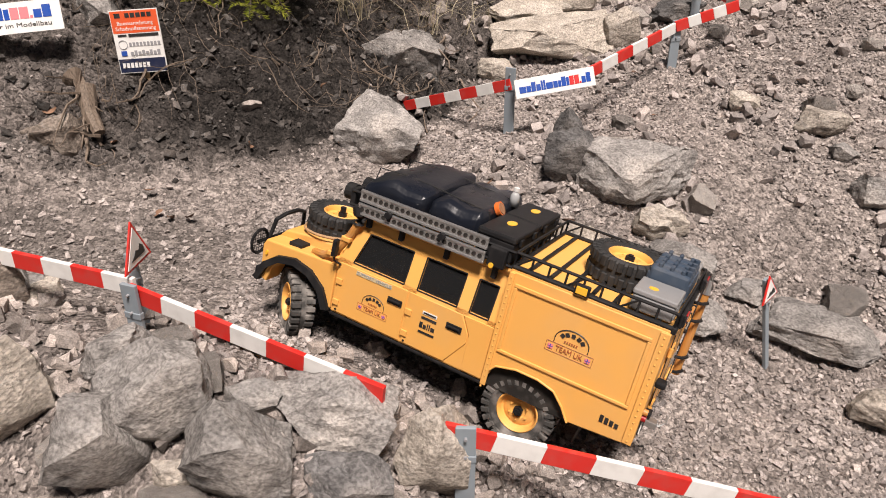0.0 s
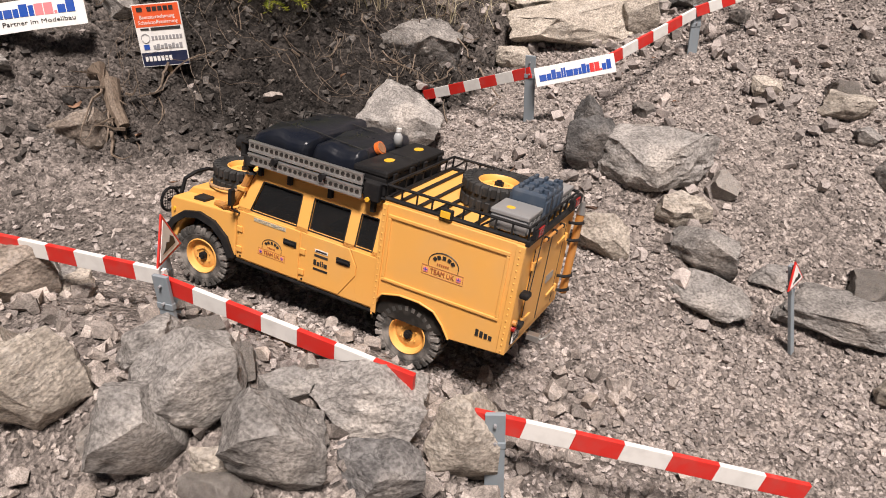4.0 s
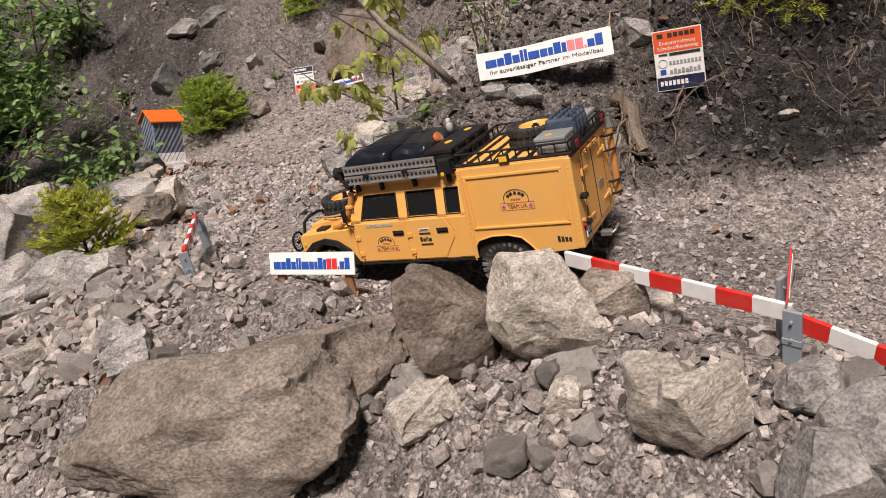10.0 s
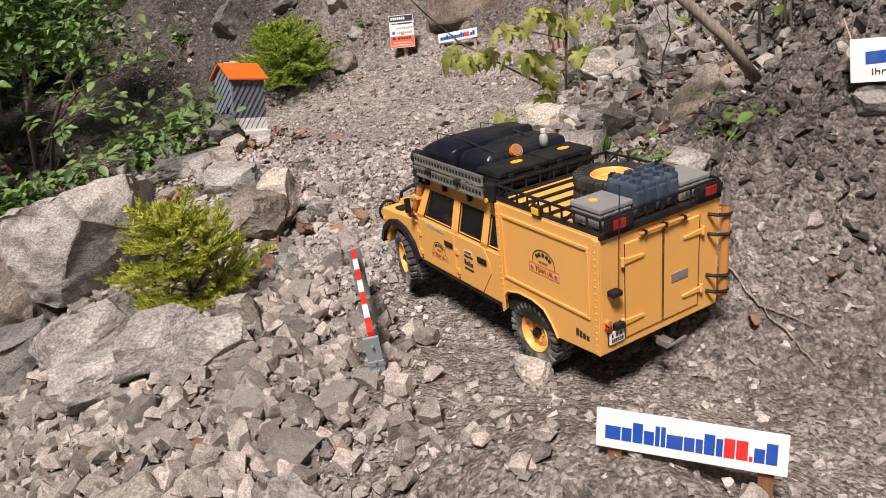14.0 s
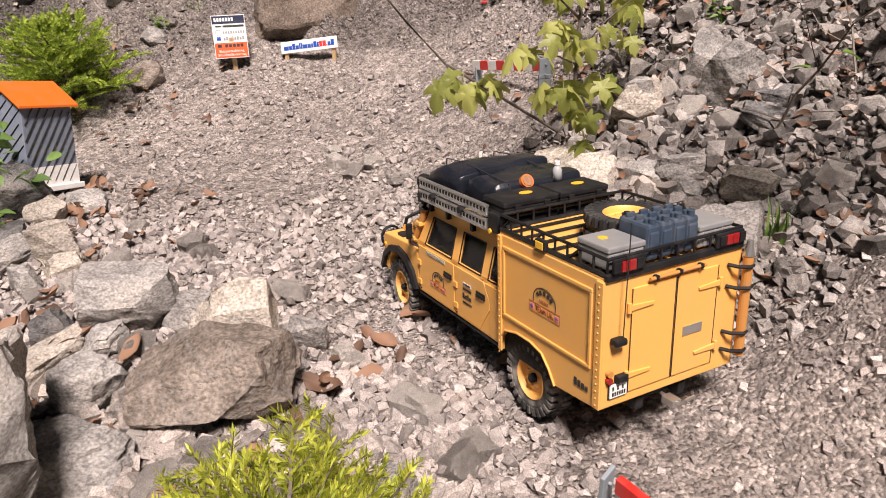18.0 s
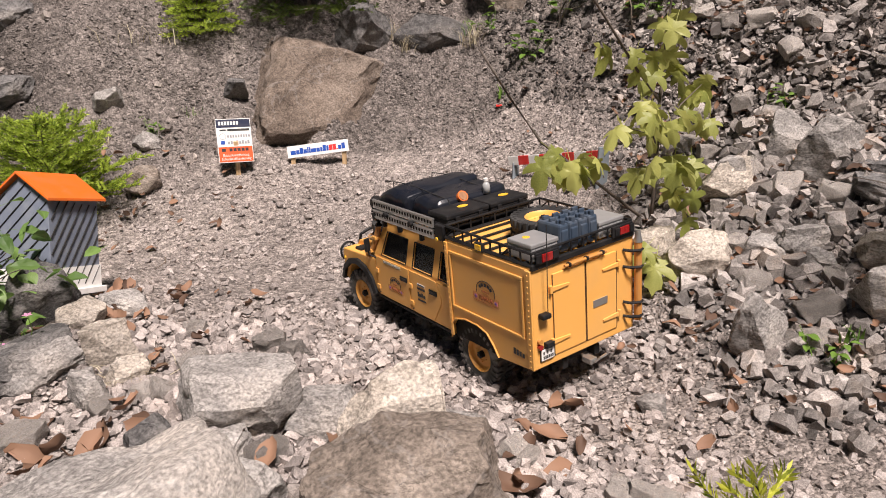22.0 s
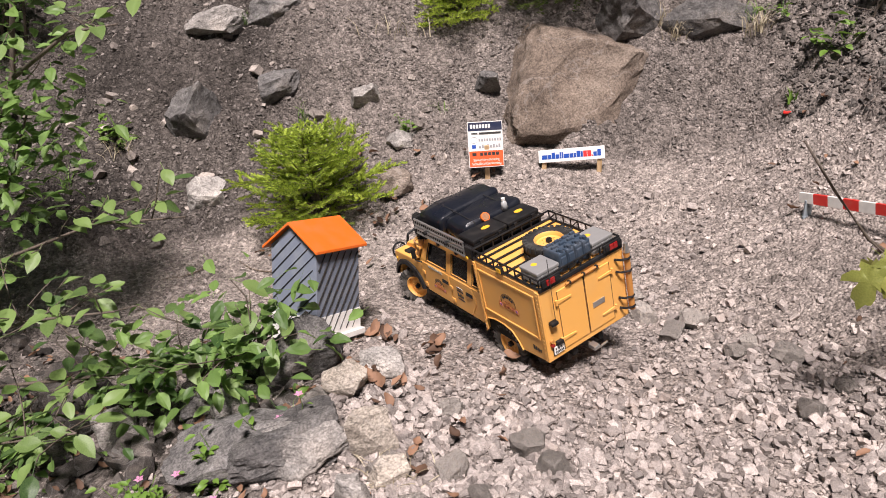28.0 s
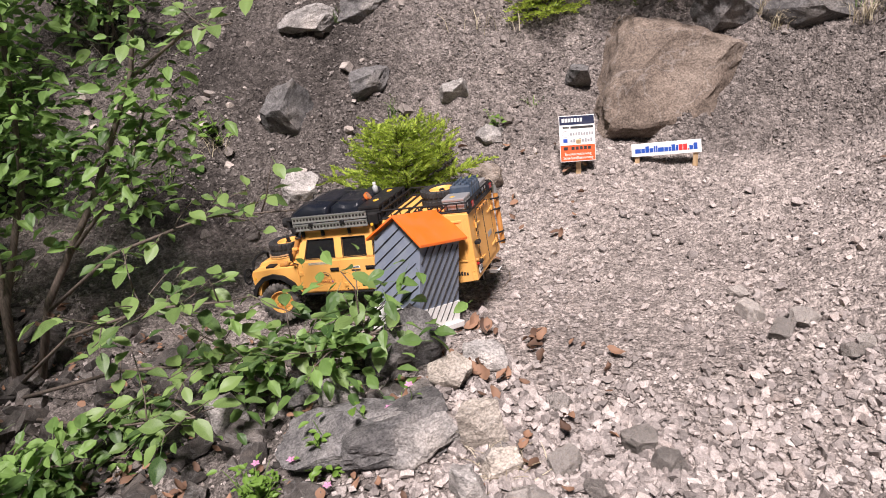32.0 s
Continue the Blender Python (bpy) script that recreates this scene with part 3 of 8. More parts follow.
        bx.inputs["Strength"].default_value, bx.inputs["Distance"].default_value = 0.9, dist
        l.new(vo.outputs["Distance"], bx.inputs["Height"])
        l.new(prev.outputs["Normal"], bx.inputs["Normal"])
    l.new(b4.outputs["Normal"], b.inputs["Normal"])
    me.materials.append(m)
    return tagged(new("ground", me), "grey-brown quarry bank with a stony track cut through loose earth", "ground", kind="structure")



# ---- rocks ----
def polyhedron(seed, cuts, tight=0.62, loose=0.95, skew=0.16, planes=()):
    """A block broken along random planes: sharp flat faces, fitted to a unit box."""
    rs = np.random.RandomState(seed)
    bm = bmesh.new()
    bmesh.ops.create_cube(bm, size=2.0)
    for v in bm.verts:
        v.co += Vector(rs.normal(0, skew, 3))
    for k in range(len(planes) + cuts):
        n = np.array(planes[k][:3], float) if k < len(planes) else rs.normal(size=3)
        n /= np.linalg.norm(n)
        reach = planes[k][3] if k < len(planes) else rs.uniform(tight, loose) * (0.45 + 0.55 * np.abs(n).sum())
        cut = bmesh.ops.bisect_plane(bm, geom=bm.verts[:] + bm.edges[:] + bm.faces[:], plane_co=Vector(n * reach), plane_no=Vector(n), clear_outer=True)
        rim = [e for e in cut["geom_cut"] if isinstance(e, bmesh.types.BMEdge)]
        if len(rim) > 2:
            bmesh.ops.contextual_create(bm, geom=rim)
    co = np.array([v.co[:] for v in bm.verts])
    lo, hi = co.min(0), co.max(0)
    for v, c in zip(bm.verts, (co - (lo + hi) / 2) / (hi - lo)):
        v.co = Vector(c)
    return bm


def chip(seed, cuts):
    """Points and triangles of a small broken stone, two units long."""
    bm = polyhedron(seed, cuts, 0.55, 0.9, 0.3)
    bmesh.ops.triangulate(bm, faces=bm.faces[:])
    v = np.array([x.co[:] for x in bm.verts]) * 2
    bm.verts.index_update()
    f = np.array([[w.index for w in x.verts] for x in bm.faces])
    bm.free()
    return v, f


def boulder(x, y, w, d, h, turn, seed, material, label, group="rocks on the bank", name="rock", cuts=15, rough=1.0, sink=0.1, taper=0.25, waist=0.4, lean_by=0.45, planes=()):
    """A broken rock that stands h above the ground at its middle, its foot sunk in the earth."""
    held = float(bank(x, y)) > 0.5
    sink, lean_by, taper = (0.6, max(lean_by, 0.8), taper + 0.2) if held else (sink, lean_by, taper)
    bm = polyhedron(seed, cuts, 0.5, 0.86, planes=planes)
    bmesh.ops.bevel(bm, geom=bm.edges[:], offset=0.018, segments=1, affect="EDGES", profile=0.5, clamp_overlap=True)
    bmesh.ops.triangulate(bm, faces=bm.faces[:])
    fine = 0.05 if w > 0.3 else 0.07 if w > 0.12 else 0.11 if w > 0.06 else 0.16
    for _ in range(5):
        long = [e for e in bm.edges if e.calc_length() > fine]
        if not long:
            break
        bmesh.ops.subdivide_edges(bm, edges=long, cuts=1)
        bmesh.ops.triangulate(bm, faces=bm.faces[:])
    bm.normal_update()
    o = Vector((seed * 1.7 % 37, seed * 0.9 % 53, seed * 0.3 % 41))
    moves = []
    for v in bm.verts:
        p = v.co + o
        ledge = abs(noise.noise(Vector((p.x * 2.2, p.y * 2.2, p.z * 7))))
        moves.append(v.normal * rough * (0.05 * noise.noise(p * 2.6) + 0.028 * noise.noise(p * 6.5) + 0.015 * noise.noise(p * 15) + 0.009 * noise.noise(p * 34) - 0.035 * ledge))
    for v, a in zip(bm.verts, moves):
        v.co += a
        up = v.co.z + 0.5
        v.co.xy *= 1.08 - taper * max(up - 0.45, 0) - (0.2 if held else 0.9) * max(waist - up, 0) ** 1.2
    slope = math.hypot(float(relief(x + 0.05, y) - relief(x - 0.05, y)), float(relief(x, y + 0.05) - relief(x, y - 0.05))) / 0.1
    gx, gy = (float(relief(x + 0.05, y) - relief(x - 0.05, y)) / 0.1, float(relief(x, y + 0.05) - relief(x, y - 0.05)) / 0.1)
    foot = sink * h + 0.2 * d * slope + 0.006
    ground = float(ground_z(x, y))
    me = bpy.data.meshes.new(name)
    bm.transform(Matrix.Diagonal((w, d, h + foot, 1)))
    bm.to_mesh(me)
    bm.free()
    me.shade_smooth()
    me.set_sharp_from_angle(angle=radians(26))
    me.materials.append(material)
    ob = new(name, me)
    lean = Vector((0, 0, 1)).rotation_difference(Vector((-lean_by * gx, -lean_by * gy, 1)).normalized()).to_matrix().to_4x4()
    ob.matrix_basis = Matrix.Translation((x, y, ground + (h - foot) / 2)) @ lean @ pose(0, 0, 0, 0, 0, turn)
    return tagged(ob, label, "rock", group)


boulder(-1.74, 1.094, 0.054, 0.043, 0.046, 41, 48, ROCK_GREY, "angular grey rock lying in the loose earth")
boulder(-1.205, 0.908, 0.051, 0.04, 0.031, 11, 55, ROCK_BEIGE, "pale beige weathered rock")
boulder(-1.095, 1.227, 0.06, 0.048, 0.026, -0, 57, ROCK_GREY, "angular grey rock lying in the loose earth")
boulder(-1.283, 1.613, 0.089, 0.071, 0.045, -33, 67, ROCK_BEIGE, "pale beige weathered rock")
boulder(-2.809, 2.854, 0.084, 0.067, 0.059, 21, 75, ROCK_GREY, "angular grey rock lying in the loose earth")
boulder(-2.657, 2.62, 0.091, 0.073, 0.061, 19, 86, ROCK_BROWN, "brown weathered boulder in the bank")
boulder(-1.6, 3.1, 0.33, 0.25, 0.129, -5, 131, ROCK_BROWN, "brown weathered boulder in the bank")
boulder(0.332, 1.947, 0.11, 0.088, 0.054, -10, 301, ROCK_BEIGE, "pale beige weathered rock")
boulder(0.260, 2.070, 0.09, 0.072, 0.048, -10, 302, ROCK_BEIGE, "pale beige weathered rock")
boulder(-2.726, 1.731, 0.07, 0.049, 0.042, 30, 311, ROCK_DARK, "dark grey angular rock with pale dust")
boulder(-2.967, 1.638, 0.11, 0.077, 0.054, 30, 316, ROCK_DARK, "dark grey angular rock with pale dust")
boulder(-2.337, 1.570, 0.06, 0.042, 0.039, 30, 317, ROCK_BEIGE, "pale beige weathered rock")
boulder(-0.123, 1.364, 0.167, 0.123, 0.108, -1, 901, ROCK_GREY, "angular grey rock lying in the loose earth")
boulder(0.311, 1.115, 0.165, 0.122, 0.076, -25, 902, ROCK_GREY, "angular grey rock lying in the loose earth")
boulder(0.211, 1.159, 0.081, 0.059, 0.074, -13, 903, ROCK_DARK, "dark grey angular rock with pale dust")
boulder(0.229, 1.289, 0.055, 0.040, 0.064, -18, 904, ROCK_DARK, "dark grey angular rock with pale dust")
boulder(-0.093, 1.709, 0.197, 0.145, 0.085, -7, 905, ROCK_GREY, "angular grey rock lying in the loose earth")
boulder(0.204, 1.894, 0.201, 0.107, 0.054, -9, 906, ROCK_BEIGE, "pale beige weathered rock with broken faces")
boulder(0.251, 1.762, 0.292, 0.155, 0.086, 2, 907, ROCK_BEIGE, "large pale beige weathered rock with broken faces")
boulder(0.401, 1.731, 0.097, 0.071, 0.074, -6, 908, ROCK_BEIGE, "pale beige weathered rock with broken faces")
boulder(0.541, 1.765, 0.125, 0.091, 0.040, -11, 909, ROCK_DARK, "dark grey angular rock with pale dust")
boulder(0.121, 1.674, 0.089, 0.066, 0.035, -11, 910, ROCK_BEIGE, "pale beige weathered rock with broken faces")
boulder(-0.667, 1.217, 0.098, 0.072, 0.046, 30, 911, ROCK_BROWN, "brown weathered boulder in the bank")
boulder(-0.258, 0.523, 0.101, 0.074, 0.080, 21, 912, ROCK_GREY, "angular grey rock lying in the loose earth")
boulder(-0.296, 0.486, 0.093, 0.069, 0.088, 23, 913, ROCK_GREY, "angular grey rock lying in the loose earth")
boulder(-0.176, 0.485, 0.094, 0.070, 0.061, 10, 914, ROCK_GREY, "angular grey rock lying in the loose earth")
boulder(-0.107, 0.564, 0.126, 0.092, 0.061, 4, 915, ROCK_GREY, "angular grey rock lying in the loose earth")
boulder(-0.012, 0.558, 0.075, 0.055, 0.100, 12, 916, ROCK_BEIGE, "pale beige weathered rock with broken faces")
boulder(-0.088, 0.502, 0.080, 0.058, 0.036, 18, 917, ROCK_DARK, "dark grey angular rock with pale dust")
boulder(-0.309, 0.593, 0.078, 0.057, 0.048, 35, 918, ROCK_GREY, "angular grey rock lying in the loose earth")
boulder(-0.177, 0.550, 0.051, 0.037, 0.022, 25, 919, ROCK_GREY, "angular grey rock lying in the loose earth")
boulder(-0.230, 0.476, 0.034, 0.025, 0.024, 18, 920, ROCK_BEIGE, "pale beige weathered rock with broken faces")
boulder(-0.513, 0.803, 0.050, 0.036, 0.030, 28, 921, ROCK_GREY, "angular grey rock lying in the loose earth")
boulder(-0.530, 0.789, 0.049, 0.036, 0.051, 37, 922, ROCK_GREY, "angular grey rock lying in the loose earth")
boulder(0.514, 0.844, 0.171, 0.090, 0.039, -26, 923, ROCK_GREY, "angular grey rock lying in the loose earth")
boulder(0.442, 0.916, 0.065, 0.049, 0.020, -17, 924, ROCK_GREY, "angular grey rock lying in the loose earth")
boulder(0.545, 0.719, 0.074, 0.055, 0.055, -28, 925, ROCK_BEIGE, "pale beige weathered rock with broken faces")
boulder(0.668, 1.062, 0.064, 0.048, 0.047, -42, 926, ROCK_GREY, "angular grey rock lying in the loose earth")
boulder(0.342, 1.036, 0.074, 0.055, 0.035, -16, 927, ROCK_BEIGE, "pale beige weathered rock with broken faces")
boulder(0.554, 1.326, 0.056, 0.041, 0.026, -19, 928, ROCK_BEIGE, "pale beige weathered rock with broken faces")
boulder(0.656, 1.230, 0.083, 0.061, 0.031, -28, 929, ROCK_BEIGE, "pale beige weathered rock with broken faces")
boulder(0.662, 1.159, 0.046, 0.033, 0.021, -37, 930, ROCK_GREY, "angular grey rock lying in the loose earth")
boulder(-0.566, 0.774, 0.114, 0.085, 0.073, 31, 931, ROCK_BROWN, "brown weathered boulder in the bank")
boulder(-0.410, 0.541, 0.089, 0.066, 0.092, 21, 932, ROCK_BEIGE, "pale beige weathered rock with broken faces")
boulder(-0.502, 0.796, 0.050, 0.036, 0.030, 38, 933, ROCK_BEIGE, "pale beige weathered rock with broken faces")
boulder(0.200, 0.985, 0.087, 0.064, 0.059, -6, 934, ROCK_BEIGE, "pale beige weathered rock with broken faces")
boulder(0.352, 0.958, 0.101, 0.074, 0.057, -22, 935, ROCK_GREY, "angular grey rock lying in the loose earth")
boulder(0.337, 0.896, 0.132, 0.070, 0.024, -29, 936, ROCK_GREY, "flat grey rock lying on the slope")
boulder(0.326, 1.024, 0.065, 0.048, 0.034, -11, 937, ROCK_BEIGE, "pale beige weathered rock with broken faces")
boulder(-0.738, 0.664, 0.134, 0.125, 0.141, 36, 938, ROCK_UMBER, "grey-brown weathered boulder at the track's edge")
boulder(-0.618, 0.685, 0.128, 0.112, 0.145, 33, 939, ROCK_BEIGE, "pale beige weathered rock with broken faces")
boulder(-0.748, 0.572, 0.092, 0.070, 0.036, 44, 940, ROCK_BEIGE, "pale beige weathered rock with broken faces")
boulder(-0.958, 0.490, 0.420, 0.220, 0.145, 32, 941, ROCK_BROWN, "large brown weathered boulder in the bank", taper=0.1, cuts=5, lean_by=0.1, planes=((0.85, -0.25, 0.45, 0.9), (0.9, -0.35, -0.35, 0.85), (-0.1, -1, 0.35, 0.72), (-0.35, -0.25, 1, 0.78), (0.15, 0.5, 1, 0.85), (-0.9, -0.3, 0.5, 0.95)))
boulder(-0.438, 0.548, 0.084, 0.063, 0.096, 10, 942, ROCK_BEIGE, "pale beige weathered rock with broken faces")
boulder(-0.634, 1.407, 0.071, 0.051, 0.031, 15, 943, ROCK_GREY, "angular grey rock lying in the loose earth")
boulder(-0.833, 1.273, 0.082, 0.043, 0.019, 20, 944, ROCK_GREY, "angular grey rock lying in the loose earth")
boulder(-0.880, 1.259, 0.059, 0.031, 0.013, 16, 945, ROCK_GREY, "angular grey rock lying in the loose earth")
boulder(-1.495, 1.532, 0.074, 0.054, 0.095, 32, 946, ROCK_GREY, "angular grey rock lying in the loose earth")
boulder(-0.563, 0.590, 0.051, 0.037, 0.043, 29, 947, ROCK_BEIGE, "pale beige weathered rock with broken faces")
boulder(-2.217, 1.036, 0.378, 0.278, 0.235, 48, 948, ROCK_GREY, "large pale grey boulder with an overhanging dark side", waist=0.85, taper=0.1)
boulder(-2.298, 0.924, 0.197, 0.145, 0.223, 54, 949, ROCK_BROWN, "brown weathered boulder in the bank", waist=0.6)
boulder(-1.845, 0.784, 0.147, 0.108, 0.106, 63, 950, ROCK_GREY, "angular grey rock lying in the loose earth")
boulder(-1.707, 0.796, 0.123, 0.090, 0.080, 48, 951, ROCK_GREY, "angular grey rock lying in the loose earth")
boulder(-1.611, 0.810, 0.084, 0.061, 0.069, 48, 952, ROCK_GREY, "angular grey rock lying in the loose earth")
boulder(-2.077, 0.863, 0.084, 0.063, 0.062, 62, 953, ROCK_GREY, "angular grey rock lying in the loose earth")
boulder(-2.154, 0.794, 0.204, 0.151, 0.110, 64, 954, ROCK_DARK, "dark angular rock lying in the loose earth")
boulder(-1.988, 0.901, 0.099, 0.073, 0.034, 70, 955, ROCK_DARK, "dark grey angular rock with pale dust")
boulder(-1.659, 0.896, 0.058, 0.042, 0.052, 38, 956, ROCK_BEIGE, "pale beige weathered rock with broken faces")
boulder(-2.501, 1.599, 0.178, 0.119, 0.055, 46, 957, ROCK_DARK, "flat dark grey slab under the little house")
boulder(-2.136, 1.420, 0.075, 0.055, 0.086, 36, 958, ROCK_BEIGE, "pale beige weathered rock with broken faces")
boulder(-2.218, 1.318, 0.116, 0.061, 0.032, 52, 959, ROCK_BEIGE, "pale beige weathered rock with broken faces")
boulder(-1.407, 1.890, 0.062, 0.046, 0.075, 4, 960, ROCK_GREY, "angular grey rock lying in the loose earth")
boulder(-1.206, 1.759, 0.106, 0.056, 0.024, -1, 961, ROCK_DARK, "dark grey angular rock with pale dust")
boulder(-1.548, 1.803, 0.075, 0.056, 0.069, 21, 962, ROCK_BEIGE, "pale beige weathered rock with broken faces")
boulder(-1.347, 1.698, 0.114, 0.061, 0.033, 4, 963, ROCK_GREY, "angular grey rock lying in the loose earth")
boulder(-1.097, 1.434, 0.118, 0.087, 0.088, -2, 964, ROCK_BROWN, "brown weathered boulder in the bank")
boulder(-1.125, 1.146, 0.096, 0.051, 0.026, 7, 965, ROCK_BEIGE, "pale beige weathered rock with broken faces")
boulder(-1.178, 1.230, 0.048, 0.035, 0.063, -9, 967, ROCK_GREY, "angular grey rock lying in the loose earth")
boulder(-2.225, 2.985, 0.530, 0.410, 0.105, 14, 1109, ROCK_UMBER, "large brown weathered boulder lying in the bank", lean_by=1.0, cuts=4, planes=((0.5, 0.85, 0.25, 0.55), (-0.9, 0.4, 0.3, 0.62), (0.8, -0.6, 0.25, 0.75), (0.15, -0.35, 0.9, 0.55), (-0.35, 0.3, 0.9, 0.6)))
boulder(-2.077, 3.046, 0.177, 0.130, 0.116, 5, 970, ROCK_DARK, "dark grey angular rock with pale dust")
boulder(-1.870, 3.057, 0.242, 0.129, 0.073, -9, 971, ROCK_DARK, "dark grey angular rock with pale dust")
boulder(-2.151, 1.417, 0.135, 0.100, 0.095, 13, 974, ROCK_GREY, "angular grey rock lying in the loose earth")
boulder(-2.059, 1.430, 0.088, 0.065, 0.057, -4, 975, ROCK_GREY, "angular grey rock lying in the loose earth")
boulder(-1.976, 1.363, 0.116, 0.086, 0.120, 6, 976, ROCK_BEIGE, "pale beige weathered rock with broken faces", taper=0.6)
boulder(-1.968, 1.245, 0.185, 0.140, 0.100, 0, 977, ROCK_BROWN, "brown pointed boulder among the stones", taper=0.55)
boulder(-2.095, 1.125, 0.150, 0.105, 0.060, 8, 1021, ROCK_GREY, "angular grey rock lying in the stone heap", lean_by=0.0)
boulder(-2.121, 1.254, 0.089, 0.070, 0.070, 10, 1022, ROCK_GREY, "angular grey rock lying in the stone heap")
boulder(-2.159, 1.352, 0.064, 0.048, 0.030, 27, 978, ROCK_GREY, "angular grey rock lying in the loose earth")
boulder(-2.235, 1.375, 0.059, 0.043, 0.057, 27, 979, ROCK_DARK, "dark grey angular rock with pale dust")
boulder(-2.467, 1.598, 0.122, 0.090, 0.051, 40, 980, ROCK_GREY, "angular grey rock lying in the loose earth")
boulder(-2.365, 1.512, 0.043, 0.031, 0.056, 14, 981, ROCK_GREY, "angular grey rock lying in the loose earth")
boulder(-2.576, 1.816, 0.129, 0.094, 0.100, 23, 982, ROCK_DARK, "dark grey angular rock with pale dust")
boulder(-1.503, 1.744, 0.105, 0.076, 0.067, -12, 983, ROCK_BEIGE, "pale beige weathered rock with broken faces")
boulder(-1.272, 1.950, 0.102, 0.075, 0.072, -22, 984, ROCK_GREY, "angular grey rock lying in the loose earth")
boulder(-1.251, 1.832, 0.128, 0.093, 0.086, -34, 985, ROCK_GREY, "angular grey rock lying in the loose earth")
boulder(-1.406, 1.883, 0.084, 0.061, 0.074, -14, 986, ROCK_BEIGE, "pale beige weathered rock with broken faces")
boulder(-1.244, 1.723, 0.083, 0.045, 0.024, -32, 987, ROCK_DARK, "dark grey angular rock with pale dust")
boulder(-1.334, 1.518, 0.086, 0.064, 0.084, -29, 988, ROCK_GREY, "angular grey rock lying in the loose earth")
boulder(-1.356, 1.649, 0.052, 0.039, 0.031, -37, 989, ROCK_GREY, "angular grey rock lying in the loose earth")
boulder(-1.407, 1.712, 0.070, 0.051, 0.024, -36, 990, ROCK_GREY, "angular grey rock lying in the loose earth")
boulder(-1.900, 1.406, 0.063, 0.047, 0.047, -6, 991, ROCK_GREY, "angular grey rock lying in the loose earth")
boulder(-1.655, 1.462, 0.041, 0.030, 0.024, -30, 992, ROCK_GREY, "angular grey rock lying in the loose earth")
boulder(-3.278, 2.703, 0.159, 0.138, 0.125, 29, 993, ROCK_DARK, "dark brown-grey rock stuck in the long slope")
boulder(-3.073, 2.851, 0.132, 0.083, 0.039, 37, 994, ROCK_DARK, "dark brown-grey rock stuck in the long slope")
boulder(-3.314, 2.967, 0.190, 0.101, 0.051, 26, 995, ROCK_GREY, "angular grey rock lying in the loose earth")
boulder(-3.138, 3.047, 0.179, 0.095, 0.041, 13, 996, ROCK_DARK, "dark grey angular rock with pale dust")
boulder(-3.166, 2.525, 0.126, 0.092, 0.065, 21, 997, ROCK_GREY, "angular grey rock lying in the loose earth")
boulder(-2.563, 1.617, 0.254, 0.111, 0.062, 23, 998, ROCK_DARK, "long dark grey slab lying between the stones")
boulder(-2.383, 1.629, 0.073, 0.053, 0.067, 26, 999, ROCK_BEIGE, "pale beige weathered rock with broken faces")
boulder(-2.470, 1.755, 0.069, 0.051, 0.050, 18, 1000, ROCK_BEIGE, "pale beige weathered rock with broken faces")
boulder(-2.649, 1.706, 0.085, 0.063, 0.057, 27, 1001, ROCK_GREY, "angular grey rock lying in the loose earth")
boulder(-2.435, 1.833, 0.082, 0.060, 0.040, 9, 1002, ROCK_GREY, "angular grey rock lying in the loose earth")
boulder(-2.375, 1.522, 0.035, 0.027, 0.047, 33, 1003, ROCK_GREY, "angular grey rock lying in the loose earth")
boulder(-2.462, 2.938, 0.077, 0.057, 0.068, 8, 1004, ROCK_DARK, "dark grey angular rock with pale dust")
boulder(-2.679, 2.758, 0.076, 0.056, 0.028, 10, 1005, ROCK_GREY, "angular grey rock lying in the loose earth")
boulder(-2.849, 1.658, 0.068, 0.051, 0.079, 32, 1006, ROCK_GREY, "angular grey rock lying in the loose earth")
boulder(-1.556, 0.593, 0.078, 0.058, 0.050, 52, 1007, ROCK_BEIGE, "pale beige weathered rock with broken faces")
boulder(-1.284, 0.591, 0.089, 0.066, 0.042, 47, 1008, ROCK_GREY, "angular grey rock lying in the loose earth")
boulder(-1.352, 0.621, 0.064, 0.048, 0.045, 60, 1009, ROCK_GREY, "angular grey rock lying in the loose earth")
boulder(-1.635, 0.803, 0.134, 0.099, 0.044, 48, 1010, ROCK_GREY, "angular grey rock lying in the loose earth")
boulder(-1.780, 0.753, 0.155, 0.112, 0.066, 50, 1011, ROCK_GREY, "angular grey rock lying in the loose earth")


